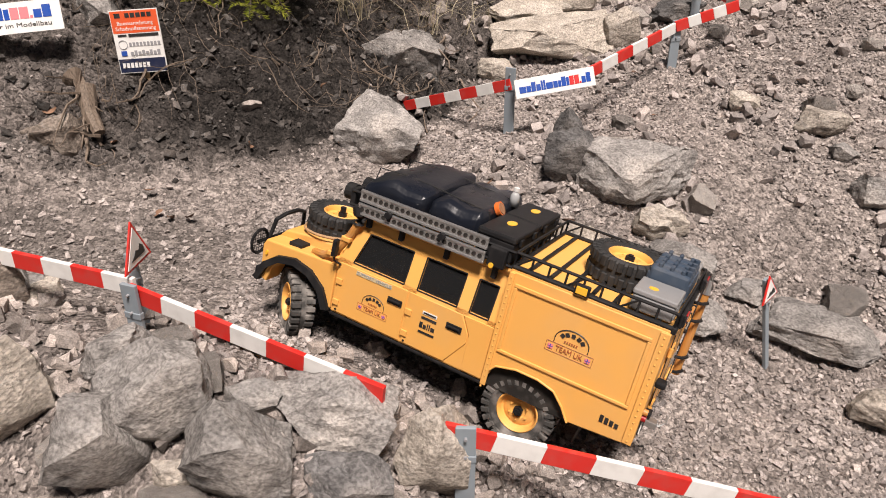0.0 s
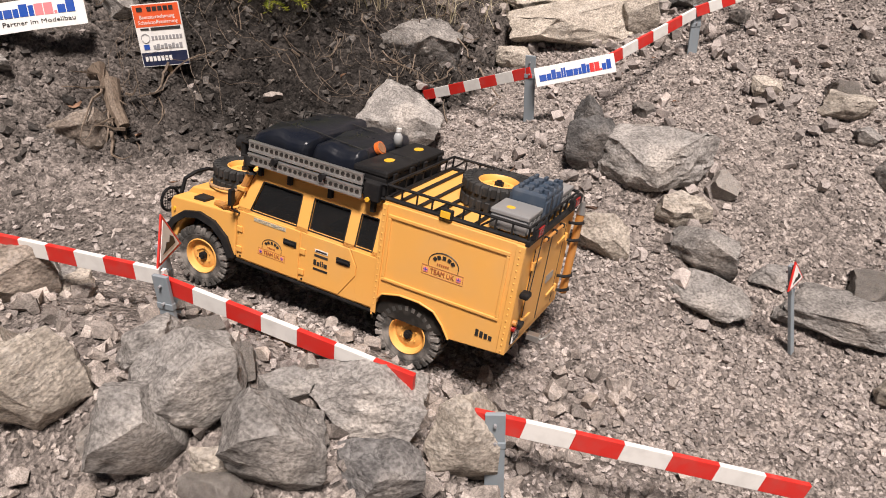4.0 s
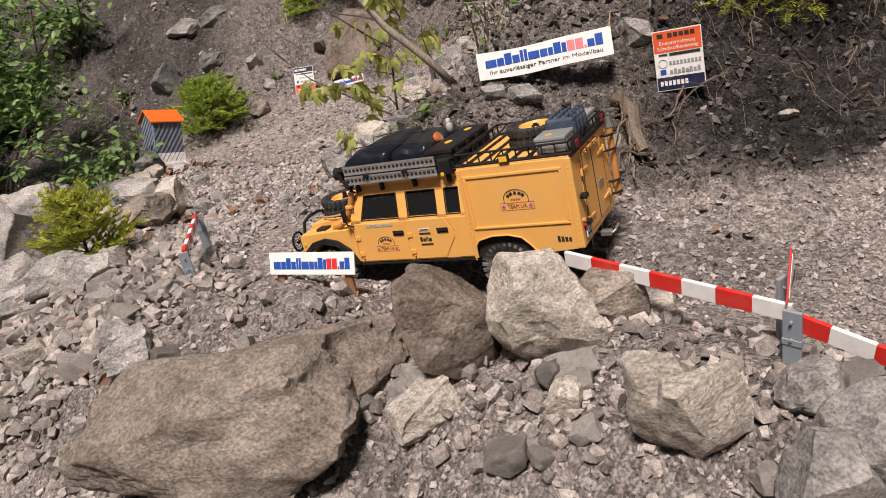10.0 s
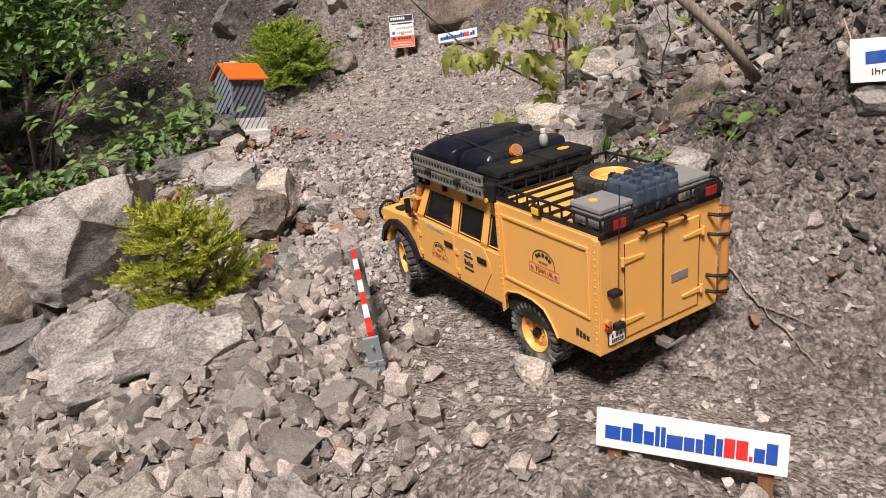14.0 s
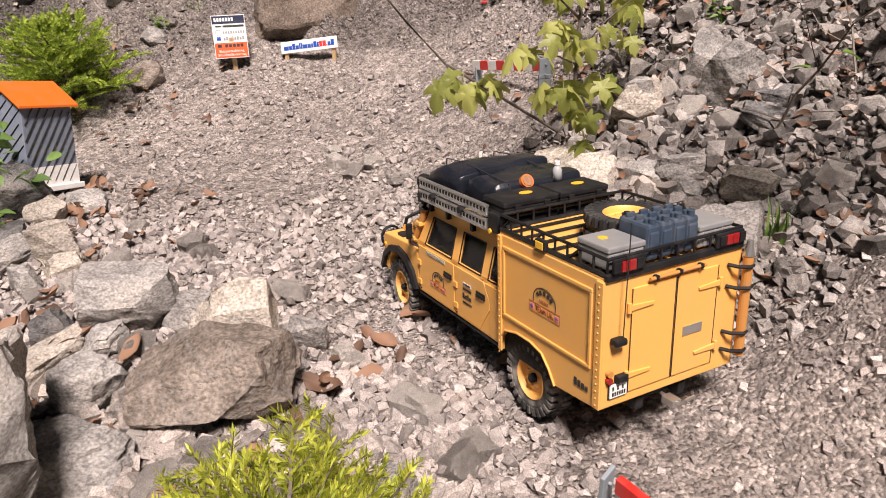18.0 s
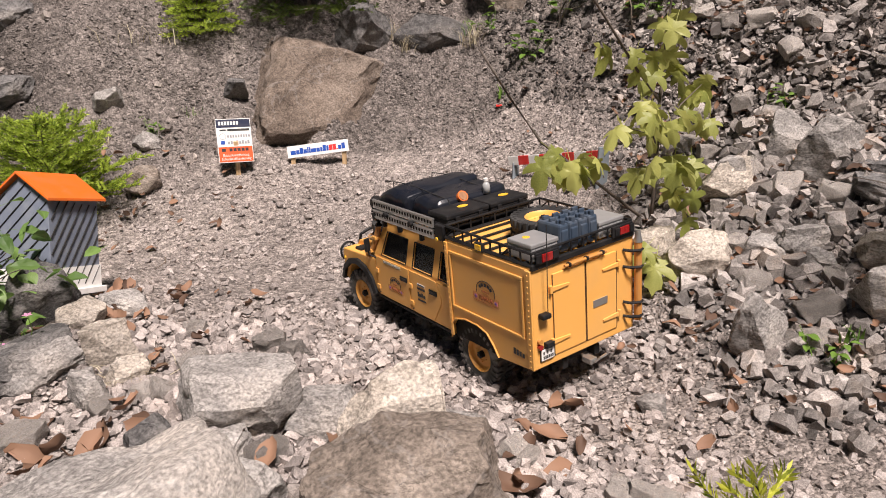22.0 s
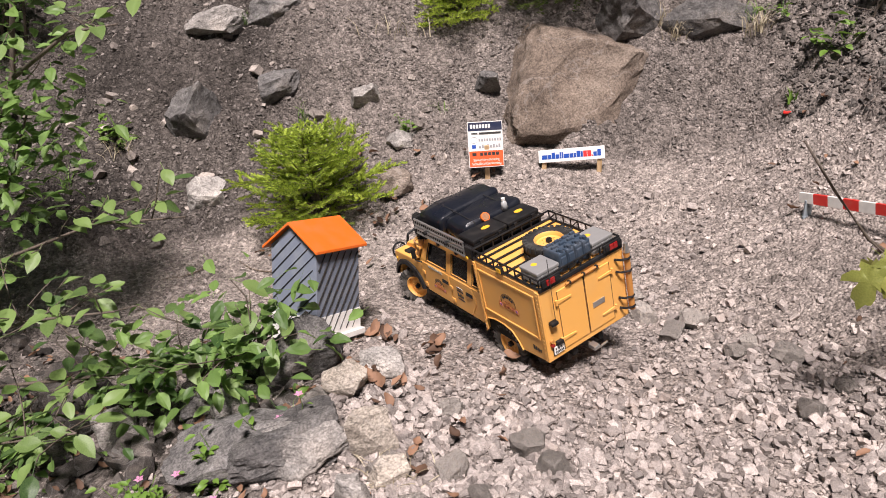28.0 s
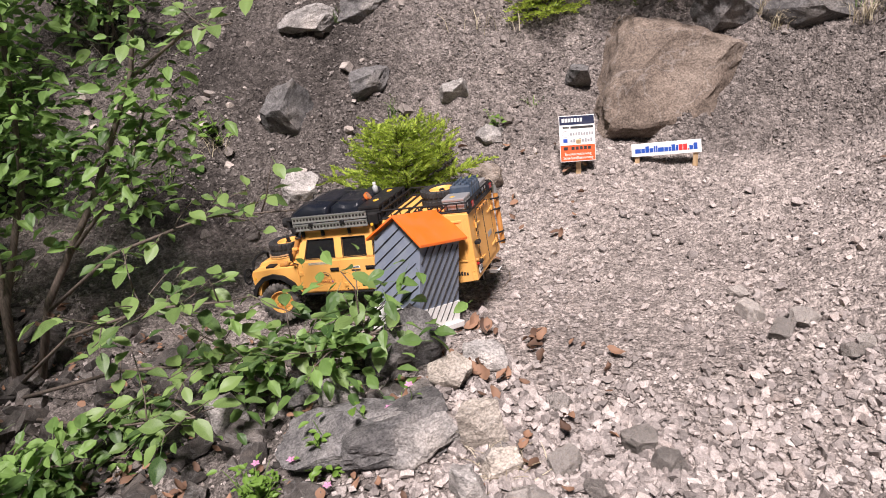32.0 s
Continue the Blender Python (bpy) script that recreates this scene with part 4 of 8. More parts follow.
# ---- loose stones and gravel ----
def scatter(name, count, xr, yr, keep, smin, smax, material, label, seed, level=1, flat=0.62, power=2.2, stones=24, sink=0.25):
    """One mesh of many small angular stones lying on the ground; keep(x, y) gives the chance that one lies there."""
    rs = np.random.RandomState(seed)
    x, y = rs.uniform(*xr, count * 3), rs.uniform(*yr, count * 3)
    ok = rs.rand(len(x)) < keep(x, y)
    x, y = x[ok][:count], y[ok][:count]
    pts, tris, at = [], [], 0
    for k, own in enumerate(np.array_split(np.arange(len(x)), stones)):
        v, f = chip(seed * 31 + k, 1 if level == 0 else 4 if smax < 0.025 else 7)
        n = len(own)
        s = smin + (smax - smin) * rs.rand(n) ** power
        p = v[None] * (s / 2)[:, None, None]
        p = p * np.stack([rs.uniform(0.85, 1.3, n), rs.uniform(0.6, 1.0, n), rs.uniform(flat - 0.25, flat + 0.15, n)], -1)[:, None, :]
        a, b, c = rs.uniform(0, 6.283, n), rs.normal(0, 0.6, n), rs.normal(0, 0.6, n)
        ca, sa, cb, sb, cc, sc = np.cos(a), np.sin(a), np.cos(b), np.sin(b), np.cos(c), np.sin(c)
        zero, one = np.zeros(n), np.ones(n)
        rz = np.stack([ca, -sa, zero, sa, ca, zero, zero, zero, one], -1).reshape(n, 3, 3)
        rx = np.stack([one, zero, zero, zero, cb, -sb, zero, sb, cb], -1).reshape(n, 3, 3)
        ry = np.stack([cc, zero, sc, zero, one, zero, -sc, zero, cc], -1).reshape(n, 3, 3)
        p = np.einsum("nij,nvj->nvi", rz @ rx @ ry, p)
        p += np.stack([x[own], y[own], ground_z(x[own], y[own]) + s * (0.5 * flat - sink)], -1)[:, None, :]
        pts.append(p.reshape(-1, 3))
        tris.append((f[None] + (at + np.arange(n) * len(v))[:, None, None]).reshape(-1, 3))
        at += n * len(v)
    co, faces = np.concatenate(pts), np.concatenate(tris)
    me = bpy.data.meshes.new(name)
    me.vertices.add(len(co))
    me.vertices.foreach_set("co", co.ravel())
    me.loops.add(faces.size)
    me.loops.foreach_set("vertex_index", faces.ravel())
    me.polygons.add(len(faces))
    me.polygons.foreach_set("loop_start", np.arange(0, faces.size, 3))
    me.update(calc_edges=True)
    me.shade_flat()
    me.materials.append(material)
    return tagged(new(name, me), label, "gravel", kind="stuff")


CHUTE = ((0.43, 1.54), (0.447, 1.37), (0.469, 1.226), (0.507, 1.13), (0.536, 1.05), (0.56, 0.97))


def sand(x, y):
    """1 in the trodden sandy chute that runs down the slope beside the barrier."""
    px, py = np.array(CHUTE)[::-1].T
    x, y = np.asarray(x, float), np.asarray(y, float)
    mid = np.interp(y, py, px) + 0.04 * (vnoise(x, y, 9, 2) - 0.5)
    return np.clip(1.6 - np.abs(x - mid) / 0.045, 0, 1) * np.clip((y - 0.85) / 0.1, 0, 1) * np.clip((1.6 - y) / 0.1, 0, 1)


def soft(v, a, b):
    return np.clip((np.asarray(v) - a) / (b - a), 0, 1)


def pile_left(x, y):
    """The heap of broken stones below the track."""
    return soft(x, -2.45, -2.2) * (1 - soft(x, -1.45, -1.25)) * soft(y, 0.4, 0.55) * (1 - soft(y + 0.62 * (x + 1.3), 0.76, 0.94))


def scree(x, y):
    """The slope of broken stones above the gravel bend."""
    return soft(x - 0.12 * soft(y, 1.9, 2.4), -1.62, -1.4) * (1 - soft(x, -1.2, -0.9)) * soft(y - 0.2 * (x + 1.4), 1.3, 1.5)


BEND_EDGE = -1.62


def bend(x, y):
    """The pale gravel of the bend."""
    return soft(x, -2.75, -2.3) * (1 - soft(x + 0.25 * (y - 1.5), BEND_EDGE - 0.1, BEND_EDGE + 0.08)) * soft(y + 0.55 * (x + 1.5), 0.85, 1.0) * (1 - soft(y, 2.3, 2.8))


def berm(x, y):
    return soft(x, -1.35, -1.1) * (1 - soft(x, 0.15, 0.35)) * (1 - soft(y, 0.62, 0.82))


def slope_right(x, y):
    return soft(x, -0.1, 0.15) * soft(y, 0.75, 1.0)


build_ground()
scatter("coarse_gravel", 28000, (-2.8, -1.0), (0.9, 2.7), lambda x, y: bend(x, y) * (1 - 0.92 * soft(y - 0.3 * (x + 2.0), 1.78, 2.02)) * (0.35 + 0.65 * off_track(x, y)) * (0.25 + vnoise(x, y, 4, 1)), 0.005, 0.019, GRAVEL, "pale angular gravel covering the bend of the track", 3, level=2, flat=0.75, sink=0.02, power=2.3)
scatter("stone_heap", 6500, (-2.5, -1.2), (0.35, 1.3), lambda x, y: pile_left(x, y), 0.006, 0.034, GRAVEL_MID, "heap of pale broken stones below the track", 5, level=2, power=2.6, flat=0.85, sink=0.1)
scatter("scree", 6000, (-1.75, -0.5), (1.3, 3.0), lambda x, y: scree(x, y) * (1 - 0.85 * soft(y, 1.95, 2.2)), 0.006, 0.036, GRAVEL_SCREE, "grey broken scree above the gravel bend", 7, level=2, power=3.0, flat=0.8, sink=0.08)
scatter("scree_chips", 14000, (-1.75, -0.5), (1.35, 3.0), lambda x, y: scree(x, y) * (0.3 + 0.7 * vnoise(x, y, 5, 5)), 0.004, 0.02, GRAVEL_SCREE, "fine grey chips between the stones of the scree", 8, level=0, power=1.8, flat=0.7, sink=0.05)
scatter("berm_stones", 3000, (-1.35, 0.35), (0.25, 0.85), lambda x, y: berm(x, y) * (0.15 + vnoise(x, y, 6, 2) ** 2 * 1.6), 0.006, 0.026, GRAVEL_MID, "grey stones on the edge of the track", 9, level=2, flat=0.85, power=2.6, sink=0.1)
scatter("slope_stones", 2600, (-0.15, 1.4), (0.7, 2.6), lambda x, y: slope_right(x, y) * (1 - 0.93 * sand(x, y)) * (0.1 + vnoise(x, y, 5, 3) ** 2 * 1.5), 0.006, 0.028, GRAVEL, "pale stones strewn over the slope", 11, level=2, flat=0.85, power=2.6, sink=0.1)
scatter("slope_grit", 26000, (-0.3, 1.15), (0.5, 1.75), lambda x, y: (1 - bank(x, y)) * (1 - 0.6 * sand(x, y)) * (0.35 + 0.65 * vnoise(x, y, 7, 6)), 0.0025, 0.0085, GRAVEL, "fine pale grit on the slope beside the track", 12, power=2.0, level=0, sink=0.1)
scatter("fine_gravel", 44000, (-4.2, 1.3), (0.3, 3.2), lambda x, y: (1 - 0.95 * bank(x, y)) * (1 - 0.9 * sand(x, y)) * (1 - 0.7 * soft(-x, 3.0, 3.2)) * (0.12 + 0.9 * vnoise(x, y, 8, 4) ** 2), 0.0035, 0.013, GRAVEL, "fine grey gravel and chips on the track", 13, power=2.2, level=0, sink=0.12)
scatter("earth_clods", 22000, (-1.7, 0.4), (1.0, 3.2), lambda x, y: bank(x, y) * (0.25 + vnoise(x, y, 6, 6)), 0.004, 0.02, GRAVEL_DARK, "dark clods and chips on the earth bank", 15, power=2.6, level=0)
scatter("slope_chips", 26000, (-4.3, -1.5), (2.3, 4.0), lambda x, y: bank(x, y) * (0.3 + vnoise(x, y, 6, 6)), 0.004, 0.013, GRAVEL_SLOPE, "grey chips and crumbs on the long slope", 16, power=2.4, level=0)
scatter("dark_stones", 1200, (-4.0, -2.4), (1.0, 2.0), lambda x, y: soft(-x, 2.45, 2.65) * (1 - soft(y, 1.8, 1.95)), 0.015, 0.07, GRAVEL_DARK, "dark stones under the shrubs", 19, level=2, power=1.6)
scatter("bank_stones", 520, (-4.2, 0.3), (1.1, 4.0), lambda x, y: bank(x, y) * vnoise(x, y, 3, 1), 0.015, 0.05, GRAVEL_MID, "grey stones stuck in the earth bank", 17, level=2, power=1.6)


def loose_stones():
    """Stones large enough to pick up one by one."""
    rs = np.random.RandomState(21)
    meshes = []
    for k in range(12):
        bm = polyhedron(500 + k, 8)
        bmesh.ops.bevel(bm, geom=bm.edges[:], offset=0.025, segments=1, affect="EDGES", profile=0.5, clamp_overlap=True)
        bmesh.ops.triangulate(bm, faces=bm.faces[:])
        for _ in range(3):
            bmesh.ops.subdivide_edges(bm, edges=[e for e in bm.edges if e.calc_length() > 0.24], cuts=1)
            bmesh.ops.triangulate(bm, faces=bm.faces[:])
        for v in bm.verts:
            v.co += v.co.normalized() * (0.05 * noise.noise(v.co * 4 + Vector((k, 0, 0))) + 0.025 * noise.noise(v.co * 11 + Vector((0, k, 0))))
        bm.transform(Matrix.Diagonal((1, 0.78, 0.6, 1)))
        me = bpy.data.meshes.new("stone")
        bm.to_mesh(me)
        bm.free()
        me.shade_smooth()
        me.set_sharp_from_angle(angle=radians(24))
        me.materials.append(STONE)
        meshes.append(me)
    zones = ((pile_left, (-2.45, -1.25), (0.4, 1.3), 150, 0.03, 0.062, "pale broken stone in a heap below the track"),
             (scree, (-1.7, -0.7), (1.4, 2.6), 90, 0.03, 0.065, "grey broken stone on the scree slope"),
             (berm, (-1.3, 0.25), (0.35, 0.8), 45, 0.03, 0.065, "grey stone on the edge of the track"),
             (slope_right, (0.0, 1.2), (0.8, 2.2), 26, 0.03, 0.07, "pale stone lying on the slope"),
             (bend, (-2.6, -1.3), (1.0, 2.2), 40, 0.035, 0.06, "pale stone among the track gravel"))
    for keep, xr, yr, count, a, b, label in zones:
        made = 0
        while made < count:
            x, y = rs.uniform(*xr), rs.uniform(*yr)
            if rs.rand() > float(keep(x, y)) or float(off_track(x, y)) < 0.9:
                continue
            if math.hypot(x + 1.0, y - 0.68) < 0.13:
                continue
            s = a + (b - a) * rs.rand() ** 1.8
            ob = new("stone", meshes[rs.randint(12)])
            ob.matrix_basis = pose(x, y, float(ground_z(x, y)) + s * 0.2, rs.normal(0, 18), rs.normal(0, 14), rs.uniform(0, 360)) @ Matrix.Diagonal((s, s, s, 1))
            tagged(ob, label, "stone", label + "s")
            made += 1


loose_stones()


# ---- barriers ----
def frame_of(a, b, up=(0, 0, 1)):
    """A frame at a whose x runs to b and whose z is as upright as it can be."""
    a, x = Vector(a), (Vector(b) - Vector(a)).normalized()
    y = Vector(up).cross(x).normalized()
    z = x.cross(y)
    return Matrix.Translation(a) @ Matrix((x, y, z)).transposed().to_4x4()


def rail(owner, a, b, count, first_red, high=0.021, thick=0.006):
    """A plank painted red and white in turn, each field a piece of its own."""
    m, length = frame_of(a, b), (Vector(b) - Vector(a)).length
    step = length / count
    for k in range(count):
        red = (k % 2 == 0) == first_red
        part("rail_field", box(k * step, (k + 1) * step - 0.0002, -thick / 2, thick / 2, -high / 2, high / 2, 0.0007, m=m), RED if red else WHITE, owner)


def post(owner, x, y, top, turn, wide=0.02, thick=0.005, deep=0.04):
    z = float(ground_z(x, y)) - deep
    bm = box(-wide / 2, wide / 2, -thick / 2, thick / 2, z, top, 0.0008, m=pose(x, y, 0, 0, 0, turn))
    box(-wide * 0.53, wide * 0.53, -thick * 0.7, thick * 0.7, top - 0.042, top - 0.034, 0.0008, bm, pose(x, y, 0, 0, 0, turn))
    ob = part("post", bm, GREY_POST, owner)
    for dz in (0.012, 0.034):
        part("screw", rod(Vector((x, y, top - dz)) + Matrix.Rotation(radians(turn), 3, "Z") @ Vector((0, -thick - 0.001, 0)), Vector((x, y, top - dz)) + Matrix.Rotation(radians(turn), 3, "Z") @ Vector((0, thick + 0.001, 0)), 0.0016), PRINT_GREY, owner)
    return ob


def warning_plate(owner, x, y, z, turn, s=0.042):
    """Triangular plate, white with a red rim and a dark jagged mark."""
    m = pose(x, y, z, 90, 0, turn)
    tri = lambda k: [(-s * 0.58 * k, -s * 0.33 * k), (s * 0.58 * k, -s * 0.33 * k), (0, s * 0.67 * k)]
    bm = prism(tri(1.0), -0.001, 0.001, "z", 0.0003)
    bm.transform(m)
    plate = part("warning_plate", bm, RED, owner, "red-rimmed triangular warning plate")
    bm = prism(tri(0.8), 0.0011, 0.0017, "z")
    bm.transform(m)
    part("plate_field", bm, WHITE, plate)
    k = s * 0.3
    bm = prism([(-k, -k * 0.5), (k, -k * 0.5), (k * 0.85, 0.05 * k), (k * 0.45, k * 0.35), (k * 0.2, -0.05 * k), (-k * 0.2, k * 0.1), (-k * 0.5, -k * 0.25)], 0.0018, 0.0022, "z")
    bm.transform(m)
    part("plate_mark", bm, PRINT_BLACK, plate)


near_barrier = thing("barrier", "red and white wooden barrier sloping along the track edge", "barrier", "track barriers")
rail(near_barrier, (-0.618, 0.803, 0.877), (-0.336, 0.700, 0.872), 7, False)
rail(near_barrier, (-0.340, 0.694, 0.869), (-0.056, 0.567, 0.828), 7, True)
post(near_barrier, -0.335, 0.682, 0.885, -21)
warn_near = thing("warning_sign", "small triangular warning sign on a grey post", "sign", "warning signs")
post(warn_near, -0.348, 0.728, 0.9, 60, 0.014)
warning_plate(warn_near, -0.338, 0.722, 0.905, 84, 0.052)

low_barrier = thing("barrier", "red and white wooden barrier dipping away from the track", "barrier", "track barriers")
rail(low_barrier, (0.0, 0.548, 0.801), (0.345, 0.555, 0.694), 7, True)
post(low_barrier, 0.022, 0.545, 0.808, -2)

back_barrier = thing("barrier", "long red and white barrier climbing the slope on grey posts", "barrier", "track barriers")
rail(back_barrier, (-0.086, 1.545, 0.83), (0.128, 1.362, 0.925), 7, True)
rail(back_barrier, (0.262, 1.352, 0.945), (0.466, 1.522, 0.998), 6, True)
rail(back_barrier, (0.468, 1.523, 1.0), (0.592, 1.535, 1.04), 5, True)
rail(back_barrier, (0.594, 1.54, 1.04), (0.56, 1.71, 1.066), 4, False)
post(back_barrier, 0.126, 1.365, 0.955, -30)
post(back_barrier, 0.472, 1.528, 1.012, 10)
post(back_barrier, 0.565, 1.715, 1.085, 10)

warn_right = thing("warning_sign", "small triangular warning sign on a thin grey post in the slope", "sign", "warning signs")
post(warn_right, 0.085, 0.955, 0.84, 75, 0.011)
warning_plate(warn_right, 0.081, 0.95, 0.815, 280, 0.042)

warn_far = thing("warning_sign", "small triangular warning sign on a tall grey post in the slope", "sign", "warning signs")
post(warn_far, 0.412, 0.81, 0.822, 43, 0.009)
warning_plate(warn_far, 0.415, 0.805, 0.806, 43, 0.034)
warn_far.matrix_basis = Matrix.Translation((0.43, 0.81, 0.7)) @ Matrix.Rotation(radians(-11), 4, "Y") @ Matrix.Translation((-0.412, -0.81, -0.7))

left_barrier = thing("barrier", "short red and white barrier between two grey posts", "barrier", "track barriers")
rail(left_barrier, (-1.545, 1.045, 0.825), (-1.384, 0.845, 0.842), 7, True, 0.016, 0.0075)
post(left_barrier, -1.552, 1.055, 0.828, 55, 0.02, 0.004)
post(left_barrier, -1.38, 0.838, 0.848, 35, 0.019, 0.004)

far_barrier = thing("barrier", "short red and white barrier beyond the gravel bend", "barrier", "track barriers")
rail(far_barrier, (-1.714, 2.375, 0.775), (-1.56, 2.145, 0.842), 8, False)
post(far_barrier, -1.556, 2.135, 0.862, 20, 0.026)
post(far_barrier, -1.70, 2.36, 0.775, 20, 0.016)


# ---- signs ----
def logo_strip(owner, m, w, h, blue, red):
    """A wordmark as plain blocks of uneven width and height: eleven blue, two red, a dot and two blue."""
    wide = (1.5, 1, 1, 1, 0.5, 0.5, 1.5, 1, 0.7, 1, 0.65, 1, 1.05, 0.4, 0.95, 1)
    tall = (0.68, 0.68, 1, 0.68, 1, 1, 0.68, 0.68, 0.68, 1, 0.86, 0.94, 0.94, 0.24, 0.68, 1)
    u, x = w / sum(wide), -w / 2
    for k in range(16):
        x0, x1, top = x + u * 0.05, x + u * (wide[k] - 0.05), -h / 2 + h * tall[k]
        x += u * wide[k]
        ink = red if k in (11, 12, 13) else blue
        part("print_mark", stamp(x0, x1, -h / 2, top, m), ink, owner)


def plate_frame(tl, tr, bl):
    """A frame at the middle of a plate: x to the right, y up the plate, z out of it; with the plate's width and height."""
    tl, tr, bl = Vector(tl), Vector(tr), Vector(bl)
    x = (tr - tl).normalized()
    y = (tl - bl)
    y = (y - x * y.dot(x)).normalized()
    z = x.cross(y)
    w, h = (tr - tl).length, (tl - bl).length
    m = Matrix((x, y, z)).transposed().to_4x4()
    m.translation = tl + x * w / 2 - y * h / 2
    return m, w, h


def small_sign(tl, tr, bl, label, pegs, peg_wood):
    ob = thing("sponsor_sign", label, "sign", "sponsor signs")
    m, w, h = plate_frame(tl, tr, bl)
    face = part("plate", box(-w / 2, w / 2, -h / 2, h / 2, -0.003, 0.0, 0.0006, m=m), WHITE, ob)
    logo_strip(face, m @ pose(0.0, 0, 0.0002), w * 0.9, h * 0.5, PRINT_BLUE, PRINT_RED)
    for u in pegs:
        p = m @ Vector((u * w, -h / 2 + 0.006, -0.005))
        g = float(ground_z(p.x, p.y)) - 0.02
        part("peg", box(-0.006, 0.006, -0.003, 0.003, min(g, p.z - 0.03), p.z, 0.0006, m=pose(p.x, p.y, 0, 0, 0, math.degrees(math.atan2(m[1][0], m[0][0])))), peg_wood, ob)
    return ob


small_sign((-1.071, 0.735, 0.908), (-0.922, 0.748, 0.907), (-1.068, 0.723, 0.876), "white sign with blue and red wordmark on two wooden pegs", (-0.4, 0.4), PEG)
small_sign((0.13, 1.345, 0.936), (0.274, 1.347, 0.962), (0.134, 1.333, 0.904), "white sign with blue and red wordmark on a barrier", (), PEG)
small_sign((-2.289, 2.731, 0.731), (-2.118, 2.714, 0.757), (-2.286, 2.72, 0.7), "white sign with blue and red wordmark under the bank", (-0.42, 0.42), STAKE)


def banner():
    ob = thing("banner", "white cloth banner with wordmark hung across the earth bank", "banner")
    m, w, h = plate_frame((-0.915, 1.278, 1.067), (-0.662, 1.328, 1.085), (-0.914, 1.262, 1.018))
    bm = bmesh.new()
    n = 24
    rows = []
    for s in (0.0, -0.0012):
        for v in (-0.5, 0.5):
            rows.append([bm.verts.new((u * w, v * h - 0.012 * (0.25 - u * u) + 0.001 * math.sin(9 * u), s + 0.0004 * math.sin(7 * u))) for u in np.linspace(-0.5, 0.5, n)])
    for a, b in ((0, 1), (3, 2), (2, 0), (1, 3)):
        for i in range(n - 1):
            bm.faces.new((rows[a][i], rows[a][i + 1], rows[b][i + 1], rows[b][i]))
    bm.transform(m)
    bmesh.ops.recalc_face_normals(bm, faces=bm.faces[:])
    cloth = part("cloth", bm, WHITE, ob)
    logo_strip(cloth, m @ pose(0.0, 0.006, 0.0005), w * 0.88, h * 0.4, PRINT_BLUE, PRINT_PINK)
    lettering("Ihr zuverlässiger Partner im Modellbau", 0.0075, PRINT_BLACK, cloth, m @ pose(0.002, -0.0145, 0.0008), width=w * 0.84)
    for u in (-0.49, 0.49):
        part("cord", rod(m @ Vector((u * w, h * 0.45, 0)), m @ Vector((u * w * 1.04, h * 0.45 + 0.03, -0.02)), 0.0008), STAKE, ob)
    return ob


banner()


